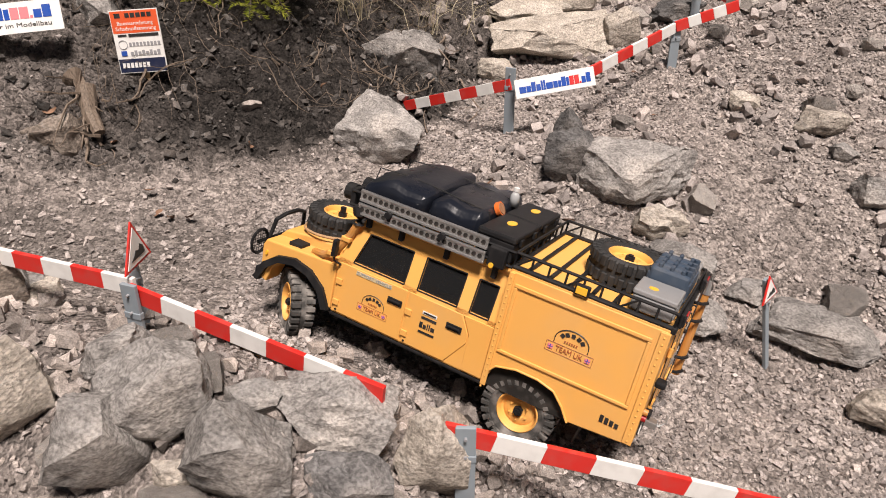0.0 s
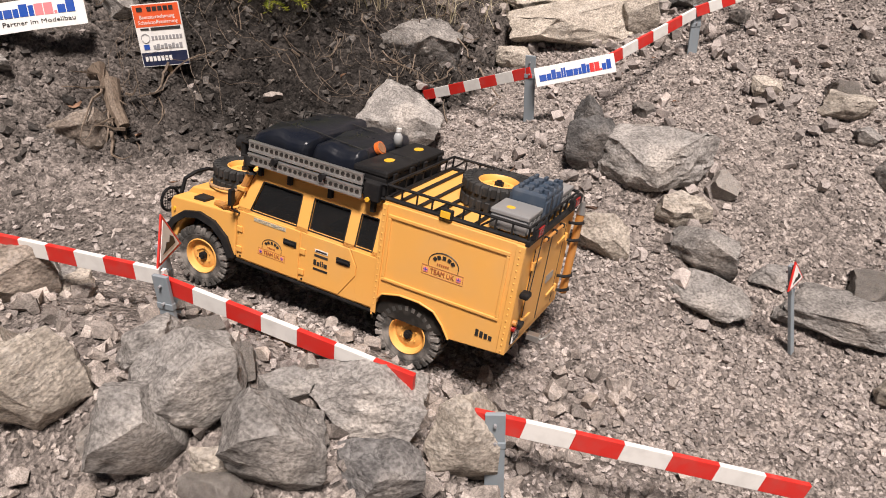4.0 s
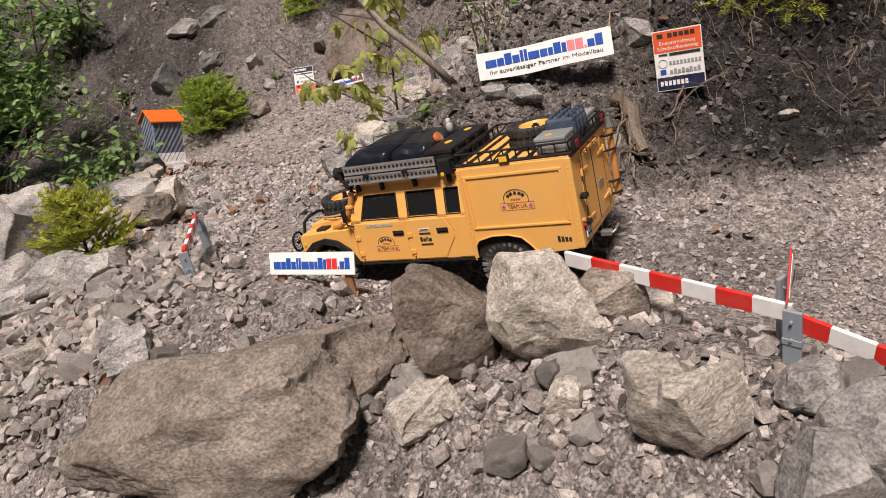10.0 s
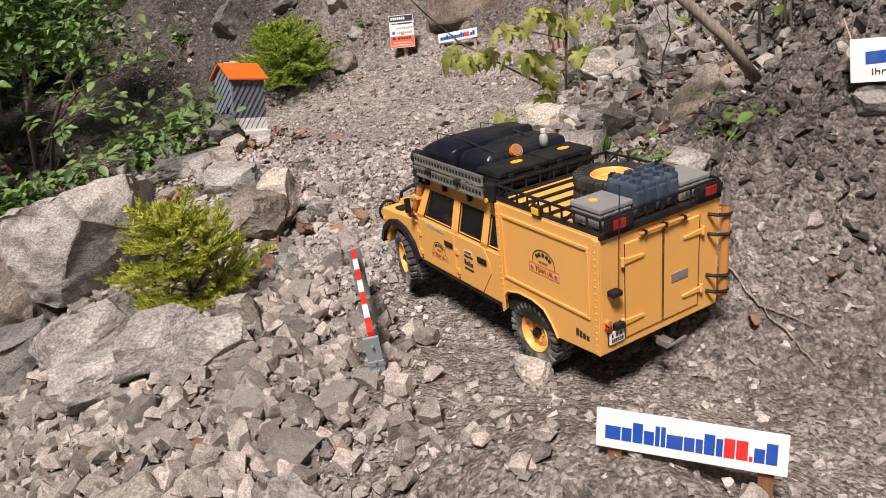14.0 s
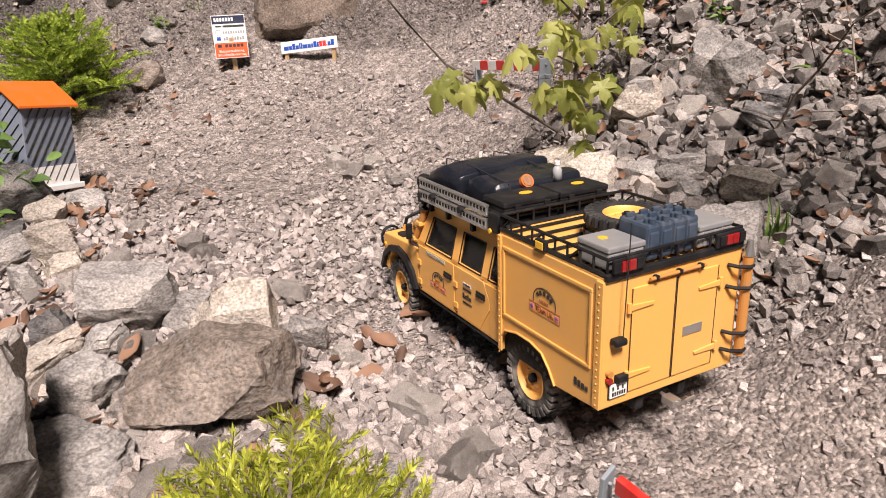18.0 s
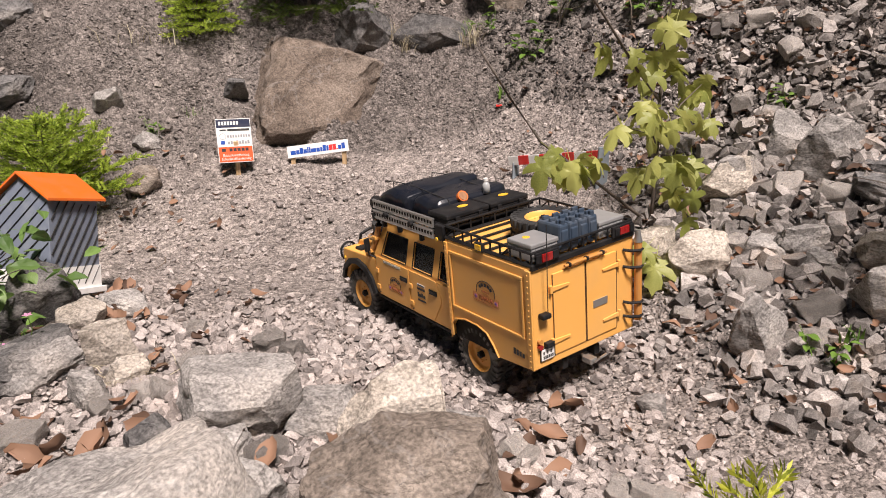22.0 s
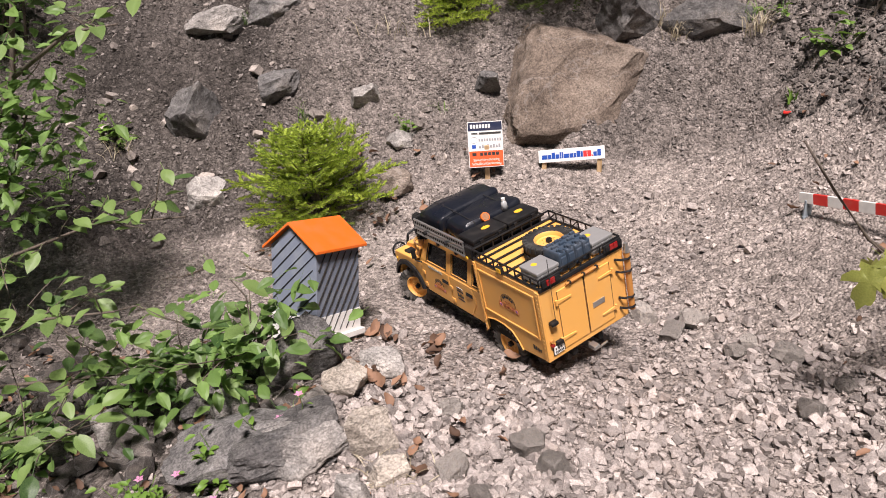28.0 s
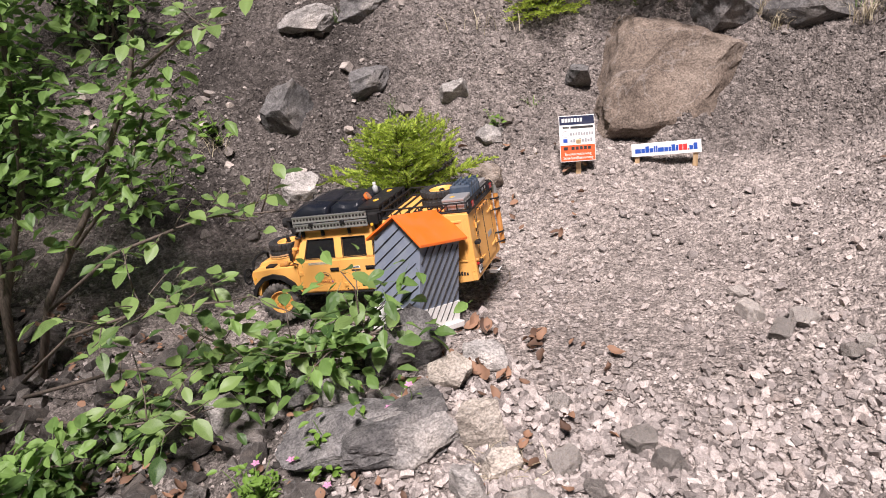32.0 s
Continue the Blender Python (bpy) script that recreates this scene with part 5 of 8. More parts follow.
def sponsor_board(tl, tr, bl, flip, label, foot):
    """Upright board on a stake with an orange, a white and a dark field."""
    ob = thing("sponsor_board", label, "sign", "sponsor boards")
    m, w, h = plate_frame(tl, tr, bl)
    face = part("board", box(-w / 2, w / 2, -h / 2, h / 2, -0.003, 0.0, 0.0004, m=m), WHITE, ob)
    def field(y0, y1, mat, name):
        return part(name, stamp(-w * 0.485, w * 0.485, y0 * h, y1 * h, m), mat, face)
    org = (-0.485, -0.14) if flip else (0.14, 0.485)
    nav = (0.3, 0.485) if flip else (-0.485, -0.27)
    field(*org, PRINT_ORANGE, "orange_field")
    field(*nav, PRINT_NAVY, "dark_field")
    oy = org[0] * h
    k = pose(0, 0, 0.0006)
    part("print_mark", stamp(-w * 0.4, -w * 0.28, oy + h * 0.24, oy + h * 0.31, m @ k), PRINT_BLACK, face)
    for i in range(5):
        part("print_mark", stamp(w * (-0.18 + 0.115 * i), w * (-0.09 + 0.115 * i), oy + h * 0.24, oy + h * 0.31, m @ k), PRINT_BLACK, face)
    lettering("Bauunternehmung", h * 0.06, WHITE, face, m @ k @ pose(0, oy + h * 0.15, 0), width=w * 0.74)
    lettering("Schadstoffsanierung", h * 0.06, WHITE, face, m @ k @ pose(0, oy + h * 0.065, 0), width=w * 0.84)
    base = -0.12 if flip else -0.26
    part("print_mark", stamp(-w * 0.4, -w * 0.22, (base + 0.35) * h, (base + 0.38) * h, m @ k), PRINT_BLACK, face)
    part("print_mark", stamp(-w * 0.18, w * 0.45, (base + 0.34) * h, (base + 0.385) * h, m @ k), PRINT_BLACK, face)
    bm = bmesh.new()
    for i in range(14):
        a0 = 2 * math.pi * i / 14
        rod(m @ k @ Vector((-w * 0.33 + 0.09 * w * math.cos(a0), (base + 0.22) * h + 0.09 * w * math.sin(a0), 0.0002)), m @ k @ Vector((-w * 0.33 + 0.09 * w * math.cos(a0 + 0.5), (base + 0.22) * h + 0.09 * w * math.sin(a0 + 0.5), 0.0002)), 0.0005, bm, 4)
    part("print_ring", bm, PRINT_GREY, face)
    for i in range(9):
        part("print_mark", stamp(w * (-0.2 + 0.075 * i), w * (-0.15 + 0.075 * i), (base + 0.19) * h, (base + 0.25) * h, m @ k), PRINT_GREY, face)
    part("print_mark", stamp(-w * 0.4, -w * 0.28, (base + 0.04) * h, (base + 0.12) * h, m @ k @ pose(0, 0, 0, 0, 0, 0)), PRINT_BLUE, face)
    for i in range(8):
        part("print_mark", stamp(w * (-0.2 + 0.08 * i), w * (-0.14 + 0.08 * i), (base + 0.04) * h, (base + 0.1 + 0.02 * (i % 2)) * h, m @ k), PRINT_GREY, face)
    ny = (nav[0] + nav[1]) / 2
    for i in range(7):
        part("print_mark", stamp(w * (-0.42 + 0.085 * i), w * (-0.36 + 0.085 * i), (ny - 0.035) * h, (ny + 0.045) * h, m @ k), WHITE, face)
    top = m @ Vector((0, 0, -0.006))
    part("stake", box(-0.0065, 0.0065, -0.003, 0.003, float(ground_z(*foot)) - 0.04, top.z, 0.0006, m=pose(foot[0], top.y * 0.75 + foot[1] * 0.25, 0, 0, 0, math.degrees(math.atan2(m[1][0], m[0][0])))), STAKE, ob)
    return ob


sponsor_board((-0.596, 1.362, 1.056), (-0.509, 1.361, 1.062), (-0.593, 1.349, 0.947), False, "sponsor board with orange top and dark foot on a wooden stake", (-0.547, 1.35))
sponsor_board((-2.472, 2.698, 0.814), (-2.385, 2.73, 0.812), (-2.464, 2.658, 0.702), True, "sponsor board with dark top and orange foot on a wooden stake", (-2.42, 2.675))


# ---- the little house ----
def house():
    base = pose(-2.561, 1.858, 0.672, 0, 0, 71.7) @ Matrix.Rotation(radians(-6.7), 4, "X") @ Matrix.Rotation(radians(16.5), 4, "Y")
    ob = thing("model_house", "small grey house with black slanting stripes, white foot and orange roof", "house", m=base)
    L, D, H, RISE = 0.113, 0.109, 0.164, 0.039
    gable = [(0.0, 0.0), (D, 0.0), (D, H), (D / 2, H + RISE), (0.0, H)]
    part("wall", prism(gable, 0.0, L, "x", 0.001), HOUSE_GREY, ob)
    foot = bmesh.new()
    for x0, x1, y0, y1 in ((-0.0015, L + 0.0015, -0.0015, 0.0), (-0.0015, 0.0, 0.0, D), (L, L + 0.0015, 0.0, D), (-0.0015, L + 0.0015, D, D + 0.0015)):
        box(x0, x1, y0, y1, 0.0, 0.042, 0.0, foot)
    box(-0.004, L + 0.008, -0.008, D + 0.004, -0.008, 0.003, 0.001, foot)
    part("foot", foot, WHITE, ob, "white painted foot")
    def stripes(face, wide, high_at, m, step, slope):
        """Hand-painted slanting stripes across a whole wall, each a thin raised stroke."""
        k = -(H + RISE) / slope
        while k < wide:
            inside = [u for u in np.linspace(0.002, wide - 0.002, 60) if 0.004 < (u - k) * slope < high_at(u) - 0.003]
            k += step * (1 + 0.12 * math.sin(k * 700))
            if len(inside) < 6:
                continue
            k0 = k - step
            cut = 0.12 * math.sin(k * 310)
            ua, ub = inside[0] + max(cut, 0) * 0.03, inside[-1] - max(-cut, 0) * 0.05
            a, b = Vector((ua, (ua - k0) * slope)), Vector((ub, (ub - k0) * slope))
            a.y, b.y = max(a.y, 0.003), min(b.y, high_at(ub) - 0.002)
            t = 0.001 + 0.0003 * math.sin(k * 900)
            d = b - a
            w0 = Vector((-d.y, d.x)).normalized() * t
            quad = [a - w0 * 0.7, b - w0 * 0.3, b + w0 * 0.4, (a + b) / 2 + w0, a + w0 * 0.8]
            bm = bmesh.new()
            lo = [bm.verts.new(m @ Vector((q.x, q.y, -0.0005))) for q in quad]
            hi = [bm.verts.new(m @ Vector((q.x, q.y, 0.0021))) for q in quad]
            bm.faces.new(lo[::-1])
            bm.faces.new(hi)
            for i in range(5):
                bm.faces.new((lo[i], lo[(i + 1) % 5], hi[(i + 1) % 5], hi[i]))
            part("stripe", bm, PRINT_BLACK, face)
    walls = [c for c in ob.children if c.name.startswith("wall")]
    front = Matrix(((1, 0, 0, 0), (0, 0, -1, 0), (0, 1, 0, 0), (0, 0, 0, 1)))
    stripes(walls[0], L, lambda u: H, front, 0.018, 1.55)
    side = Matrix(((0, 0, -1, 0), (-1, 0, 0, D), (0, 1, 0, 0), (0, 0, 0, 1)))
    stripes(walls[0], D, lambda u: H + RISE * (1 - abs(u / D * 2 - 1)), side, 0.024, 0.85)
    ov = 0.011
    for s in (-1, 1):
        y_e, z_e = (D / 2 + s * (D / 2 + ov)), H - RISE * ov / (D / 2) + 0.001
        slab = [(D / 2, H + RISE + 0.0015), (y_e, z_e), (y_e, z_e + 0.005), (D / 2, H + RISE + 0.0065)]
        part("roof_slab", prism(slab, -ov, L + ov, "x", 0.0006), ROOF_ORANGE, ob)
    return ob


house()


# ---- the model truck: its own space has y ahead, x to its right, z up, the origin under the rear axle ----
YELLOW = paint("truck_yellow", (0.77, 0.392, 0.092), 0.5, dirt=0.12, scale=18, dirt_color=(0.5, 0.36, 0.2), bump=0.02)
BLACK = paint("black_metal", (0.012, 0.012, 0.013), 0.5, dirt=0.1, dirt_color=(0.1, 0.09, 0.08))
CLOTH = paint("black_tarpaulin", (0.008, 0.01, 0.016), 0.3, dirt=0.06, scale=34, bump=0.9, dirt_color=(0.06, 0.06, 0.06))
RUBBER = paint("dusty_rubber", (0.045, 0.043, 0.04), 0.9, dirt=0.65, scale=45, dirt_color=(0.3, 0.275, 0.25))
ALU = paint("aluminium", (0.55, 0.55, 0.54), 0.32, 0.85, dirt=0.15, dirt_color=(0.16, 0.15, 0.14))
SILVER = paint("silver_case", (0.42, 0.42, 0.42), 0.35, 0.5, dirt=0.1)
NAVY = paint("navy_can", (0.035, 0.055, 0.085), 0.5, dirt=0.15, dirt_color=(0.2, 0.2, 0.2))
AMBER = paint("amber_lens", (0.8, 0.45, 0.03), 0.2, dirt=0.05)
RED_LENS = paint("red_lens", (0.28, 0.012, 0.012), 0.2, dirt=0.05)
CLEAR_LENS = paint("clear_lens", (0.6, 0.6, 0.58), 0.15, dirt=0.05)
ROPE = woody("rope", (0.3, 0.17, 0.08), (0.5, 0.32, 0.17), 80)
TAN = paint("tan_tube", (0.5, 0.22, 0.05), 0.5, dirt=0.2)
DARK_INSIDE = paint("dark_inside", (0.02, 0.018, 0.016), 0.8, dirt=0.1)
ORANGE_TIN = paint("orange_tin", (0.7, 0.16, 0.03), 0.35, dirt=0.1)


for dull in (BLACK, DARK_INSIDE):
    dull.node_tree.nodes["Principled BSDF"].inputs["Specular IOR Level"].default_value = 0.2


def glass_material():
    m, n, l, b = nodes_of("tinted_glass")
    b.inputs["Base Color"].default_value = (0.12, 0.122, 0.125, 1)
    b.inputs["Roughness"].default_value = 0.03
    b.inputs["Transmission Weight"].default_value = 0.9
    b.inputs["IOR"].default_value = 1.2
    b.inputs["Specular IOR Level"].default_value = 0.12
    return m


GLASS = glass_material()
TYRE_R = 0.048

truck = thing("model_truck", "yellow scale-model off-road truck with loaded roof racks, dusty tyres", "model truck")

# underside
bm = box(-0.034, -0.024, -0.118, 0.385, 0.052, 0.066, 0.001)
box(0.024, 0.034, -0.118, 0.385, 0.052, 0.066, 0.001, bm)
for yy in (-0.1, 0.06, 0.18, 0.37):
    box(-0.034, 0.034, yy - 0.005, yy + 0.005, 0.053, 0.065, 0.001, bm)
part("chassis", bm, BLACK, truck)
part("floor", box(-0.078, 0.078, 0.05, 0.262, 0.06, 0.068, 0.001), BLACK, truck)
for yy in (0.0, 0.3226):
    bm = rod((-0.058, yy, TYRE_R), (0.058, yy, TYRE_R), 0.0055)
    bmesh.ops.create_uvsphere(bm, u_segments=10, v_segments=8, radius=0.013, matrix=Matrix.Translation((0.012, yy, TYRE_R)))
    part("axle", bm, BLACK, truck)
part("gearbox", box(-0.02, 0.02, 0.12, 0.2, 0.046, 0.06, 0.004), BLACK, truck)

# rear box
ARCH = [(0.05, 0.063), (0.047, 0.08), (0.035, 0.094), (0.012, 0.1), (-0.014, 0.1), (-0.034, 0.095), (-0.047, 0.082), (-0.057, 0.067)]
side = [(0.047, 0.206), (0.047, 0.063)] + [(min(u, 0.0465), v) for u, v in ARCH[1:]] + [(-0.118, 0.072), (-0.1265, 0.074), (-0.1265, 0.206)]
bm = bmesh.new()
bmesh.ops.create_uvsphere(bm, u_segments=6, v_segments=4, radius=0.0012)
RIVET = bpy.data.meshes.new("rivet")
bm.to_mesh(RIVET)
bm.free()
RIVET.materials.append(YELLOW)
rear_box = part("rear_box", prism(side, -0.0885, 0.0885, "x", 0.0012), YELLOW, truck)
part("wheel_well", box(-0.082, 0.082, -0.05, 0.046, 0.064, 0.0985, 0.0), DARK_INSIDE, truck)
for s in (-1, 1):
    a, b = sorted((s * 0.0884, s * 0.0905))
    bm = box(a, b, -0.1115, 0.0385, 0.19, 0.1945, 0.0009)
    box(a, b, -0.1115, 0.0385, 0.1115, 0.1155, 0.0009, bm)
    box(a, b, 0.0345, 0.0385, 0.1155, 0.19, 0.0009, bm)
    box(a, b, -0.1115, -0.1075, 0.1155, 0.19, 0.0009, bm)
    part("panel_frame", bm, YELLOW, rear_box)
    part("corner_trim", box(a, s * 0.0897 if s > 0 else b, -0.1265, -0.1165, 0.074, 0.205, 0.0006), YELLOW, rear_box)
    part("corner_trim", box(a, s * 0.0897 if s > 0 else b, 0.041, 0.0475, 0.066, 0.205, 0.0006), YELLOW, rear_box)
    for yy in (-0.1215, 0.0442):
        for k in range(17):
            rivet = new("rivet", RIVET)
            rivet.parent = rear_box
            rivet.matrix_basis = pose(s * 0.0903, yy, 0.078 + k * 0.0076)
    pts = [Vector((s * 0.0893, min(u, 0.046), v)) for u, v in ARCH]
    part("arch_edge", pipe(pts, 0.0013), YELLOW, rear_box)

# cab: lower body, wings, bonnet
lower = [(0.049, 0.064), (0.049, 0.134), (0.262, 0.134), (0.262, 0.064)]
part("cab_body", prism(lower, -0.0815, 0.0815, "x", 0.0025), YELLOW, truck)
FA = [(0.3226 + 0.053 * math.cos(radians(a)), 0.05 + 0.053 * math.sin(radians(a))) for a in (14, 40, 65, 90, 115, 140, 166)]
wing = [(0.2625, 0.066)] + [(max(u, 0.2625), v) for u, v in FA[::-1]] + [(0.3885, 0.066), (0.391, 0.112), (0.384, 0.12), (0.2625, 0.126)]
for s in (-1, 1):
    a, b = sorted((s * 0.052, s * 0.0815))
    part("wing", prism(wing, a, b, "x", 0.002), YELLOW, truck)
    pts = [Vector((s * 0.083, max(u, 0.263), v)) for u, v in FA]
    bm, rings = bmesh.new(), []
    for i, p in enumerate(pts):
        up = Vector((0, p.y - 0.3226, p.z - 0.05)).normalized() * 0.009
        rings.append([bm.verts.new(p + v + Vector((w, 0, 0))) for v, w in ((up * 0, -s * 0.003), (up * 0, s * 0.0045), (up, s * 0.003), (up, -s * 0.003))])
    for p, q in zip(rings, rings[1:]):
        for i in range(4):
            bm.faces.new((p[i], p[(i + 1) % 4], q[(i + 1) % 4], q[i]))
    bm.faces.new(rings[0])
    bm.faces.new(rings[-1][::-1])
    bmesh.ops.recalc_face_normals(bm, faces=bm.faces[:])
    part("wheel_flare", bm, BLACK, truck, "black rubber wheel flare")
    part("indicator", rod((s * 0.081, 0.379, 0.103), (s * 0.0835, 0.379, 0.103), 0.003, sides=10), AMBER, truck)
    part("wing_vent", box(*sorted((s * 0.056, s * 0.074)), 0.322, 0.342, 0.1195, 0.1262, 0.001), BLACK, truck)
bonnet = [(0.2625, 0.118), (0.2625, 0.1365), (0.33, 0.1335), (0.374, 0.1285), (0.3885, 0.118)]
part("bonnet", prism(bonnet, -0.0525, 0.0525, "x", 0.002), YELLOW, truck)
part("engine_bay", box(-0.053, 0.053, 0.263, 0.386, 0.066, 0.119, 0.002), DARK_INSIDE, truck)
part("grille", box(-0.04, 0.04, 0.384, 0.3905, 0.082, 0.115, 0.002), BLACK, truck)
for s in (-1, 1):
    part("headlight", rod((s * 0.058, 0.386, 0.101), (s * 0.058, 0.3935, 0.101), 0.0115, sides=18), CLEAR_LENS, truck)
part("front_bumper", box(-0.084, 0.084, 0.388, 0.4, 0.062, 0.08, 0.002), BLACK, truck)
hoop = pipe([(-0.036, 0.396, 0.078), (-0.036, 0.402, 0.1), (-0.03, 0.399, 0.126), (-0.012, 0.397, 0.132), (0.012, 0.397, 0.132), (0.03, 0.399, 0.126), (0.036, 0.402, 0.1), (0.036, 0.396, 0.078)], 0.003)
bull_bar = part("bull_bar", hoop, BLACK, truck)
part("cross_bar", rod((-0.06, 0.401, 0.1), (0.06, 0.401, 0.1), 0.0025), BLACK, bull_bar)
for s in (-1, 1):
    ring = [Vector((s * 0.058 + 0.0155 * math.cos(a), 0.4, 0.101 + 0.0165 * math.sin(a))) for a in np.linspace(0, 2 * math.pi, 17)]
    part("lamp_guard", pipe(ring, 0.0022, None, 6), BLACK, bull_bar)
    for k in (-0.009, -0.0045, 0.0, 0.0045, 0.009):
        part("guard_wire", rod((s * 0.058 + k, 0.4, 0.087), (s * 0.058 + k, 0.4, 0.115), 0.0005, None, 4), BLACK, bull_bar)
        part("guard_wire", rod((s * 0.058 - 0.014, 0.4, 0.101 + k), (s * 0.058 + 0.014, 0.4, 0.101 + k), 0.0005, None, 4), BLACK, bull_bar)
part("winch", rod((-0.03, 0.399, 0.086), (0.03, 0.399, 0.086), 0.009, sides=12), BLACK, truck)
part("sill", box(-0.0815, 0.0815, 0.05, 0.262, 0.0595, 0.0635, 0.001), BLACK, truck)


# cab: upper part with real openings
def across(z):
    """Half width of the upper cab at a height."""
    return 0.0808 - 0.0135 * (z - 0.134) / 0.056


def side_bar(points, s, thick=0.004):
    """A pillar or rail in the sloping side of the cab; points are (y, z)."""
    bm = bmesh.new()
    lo = [bm.verts.new((s * across(z), y, z)) for y, z in points]
    hi = [bm.verts.new((s * (across(z) - thick), y, z)) for y, z in points]
    bm.faces.new(lo)
    bm.faces.new(hi[::-1])
    k = len(points)
    for i in range(k):
        bm.faces.new((lo[i], hi[i], hi[(i + 1) % k], lo[(i + 1) % k]))
    bmesh.ops.recalc_face_normals(bm, faces=bm.faces[:])
    return bm


for s in (-1, 1):
    for pts in ([(0.263, 0.132), (0.242, 0.132), (0.2295, 0.1755), (0.242, 0.1885)], [(0.1705, 0.132), (0.1515, 0.132), (0.1515, 0.1755), (0.1705, 0.1755)], [(0.1005, 0.132), (0.0835, 0.132), (0.0835, 0.1755), (0.1005, 0.1755)], [(0.0605, 0.132), (0.049, 0.132), (0.049, 0.1755), (0.0605, 0.1755)]):
        part("pillar", side_bar(pts, s), YELLOW, truck)
    part("roof_rail", side_bar([(0.242, 0.1752), (0.049, 0.1752), (0.049, 0.19), (0.24, 0.19)], s), YELLOW, truck)
    part("waist_rail", side_bar([(0.263, 0.1315), (0.049, 0.1315), (0.049, 0.1375), (0.261, 0.1375)], s, 0.0045), YELLOW, truck)
    for pts in ([(0.241, 0.137), (0.17, 0.137), (0.17, 0.1758), (0.2298, 0.1758)], [(0.152, 0.137), (0.1, 0.137), (0.1, 0.1758), (0.152, 0.1758)], [(0.084, 0.137), (0.06, 0.137), (0.06, 0.1758), (0.084, 0.1758)]):
        bm = side_bar(pts, s, 0.0008)
        bm.transform(Matrix.Translation((-s * 0.0022, 0, 0)))
        part("side_window", bm, GLASS, truck, "dark tinted side window")
        for (y1, z1), (y2, z2) in zip(pts, pts[1:] + pts[:1]):
            part("window_seal", rod((s * (across(z1) + 0.0002), y1, z1), (s * (across(z2) + 0.0002), y2, z2), 0.0009, sides=5), BLACK, truck)
    # doors: thin skins, seams, handles, hinges
    a, b = sorted((s * 0.0812, s * 0.0828))
    for outline in ([(0.257, 0.067), (0.257, 0.1325), (0.1615, 0.1325), (0.1615, 0.067)], [(0.1585, 0.067), (0.1585, 0.1325), (0.09, 0.1325), (0.078, 0.112), (0.078, 0.1), (0.1, 0.067)]):
        door = part("door", prism(outline, a, b, "x", 0.0008), YELLOW, truck)
        hy = min(u for u, v in outline) + (0.018 if outline[0][0] < 0.2 else 0.014)
        bm = box(*sorted((s * 0.0827, s * 0.086)), hy - 0.008, hy + 0.008, 0.1115, 0.1145, 0.001)
        box(*sorted((s * 0.0827, s * 0.0845)), hy - 0.01, hy + 0.01, 0.109, 0.117, 0.001, bm)
        part("door_handle", bm, BLACK, door, "black door handle")
        for hz in (0.076, 0.104):
            part("hinge", box(*sorted((s * 0.0826, s * 0.0845)), outline[0][0] - 0.007, outline[0][0] + 0.002, hz, hz + 0.008, 0.0008), YELLOW, door)
        part("drain_plug", rod((s * 0.0825, outline[0][0] - 0.004, 0.0705), (s * 0.0836, outline[0][0] - 0.004, 0.0705), 0.0014, sides=8), BLACK, door)
    part("rear_quarter", prism([(0.0765, 0.067), (0.0765, 0.111), (0.088, 0.1325), (0.05, 0.1325), (0.05, 0.067), (0.074, 0.067)], a, b, "x", 0.0006), YELLOW, truck)
    # mirror on its arm
    part("mirror_arm", pipe([(s * 0.081, 0.256, 0.128), (s * 0.091, 0.262, 0.135), (s * 0.094, 0.262, 0.15)], 0.0014), BLACK, truck)
    part("mirror", box(*sorted((s * 0.089, s * 0.098)), 0.259, 0.2645, 0.141, 0.163, 0.0018), BLACK, truck)
part("roof", box(-0.069, 0.069, 0.047, 0.243, 0.1895, 0.2, 0.004), YELLOW, truck)
part("rear_wall", box(-0.078, 0.078, 0.0475, 0.0515, 0.132, 0.19, 0.001), YELLOW, truck)
bm = bmesh.new()
quad = [(-0.074, 0.2612, 0.138), (0.074, 0.2612, 0.138), (0.064, 0.2425, 0.187), (-0.064, 0.2425, 0.187)]
f = bm.faces.new([bm.verts.new(q) for q in quad])
bmesh.ops.solidify(bm, geom=[f], thickness=0.001)
part("windscreen", bm, GLASS, truck)
bm = rod(quad[0], quad[1], 0.0022)
for i in (1, 2, 3):
    rod(quad[i], quad[(i + 1) % 4], 0.0022, bm)
part("windscreen_frame", bm, YELLOW, truck)
for x0 in (-0.055, 0.015):
    for y0 in (0.185, 0.105):
        bm = box(x0, x0 + 0.04, y0, y0 + 0.035, 0.1345, 0.142, 0.004)
        box(x0, x0 + 0.04, y0 - 0.006, y0 + 0.004, 0.1345, 0.17, 0.004, bm)
        part("seat", bm, DARK_INSIDE, truck)
part("dashboard", box(-0.07, 0.07, 0.228, 0.256, 0.1345, 0.145, 0.003), DARK_INSIDE, truck)

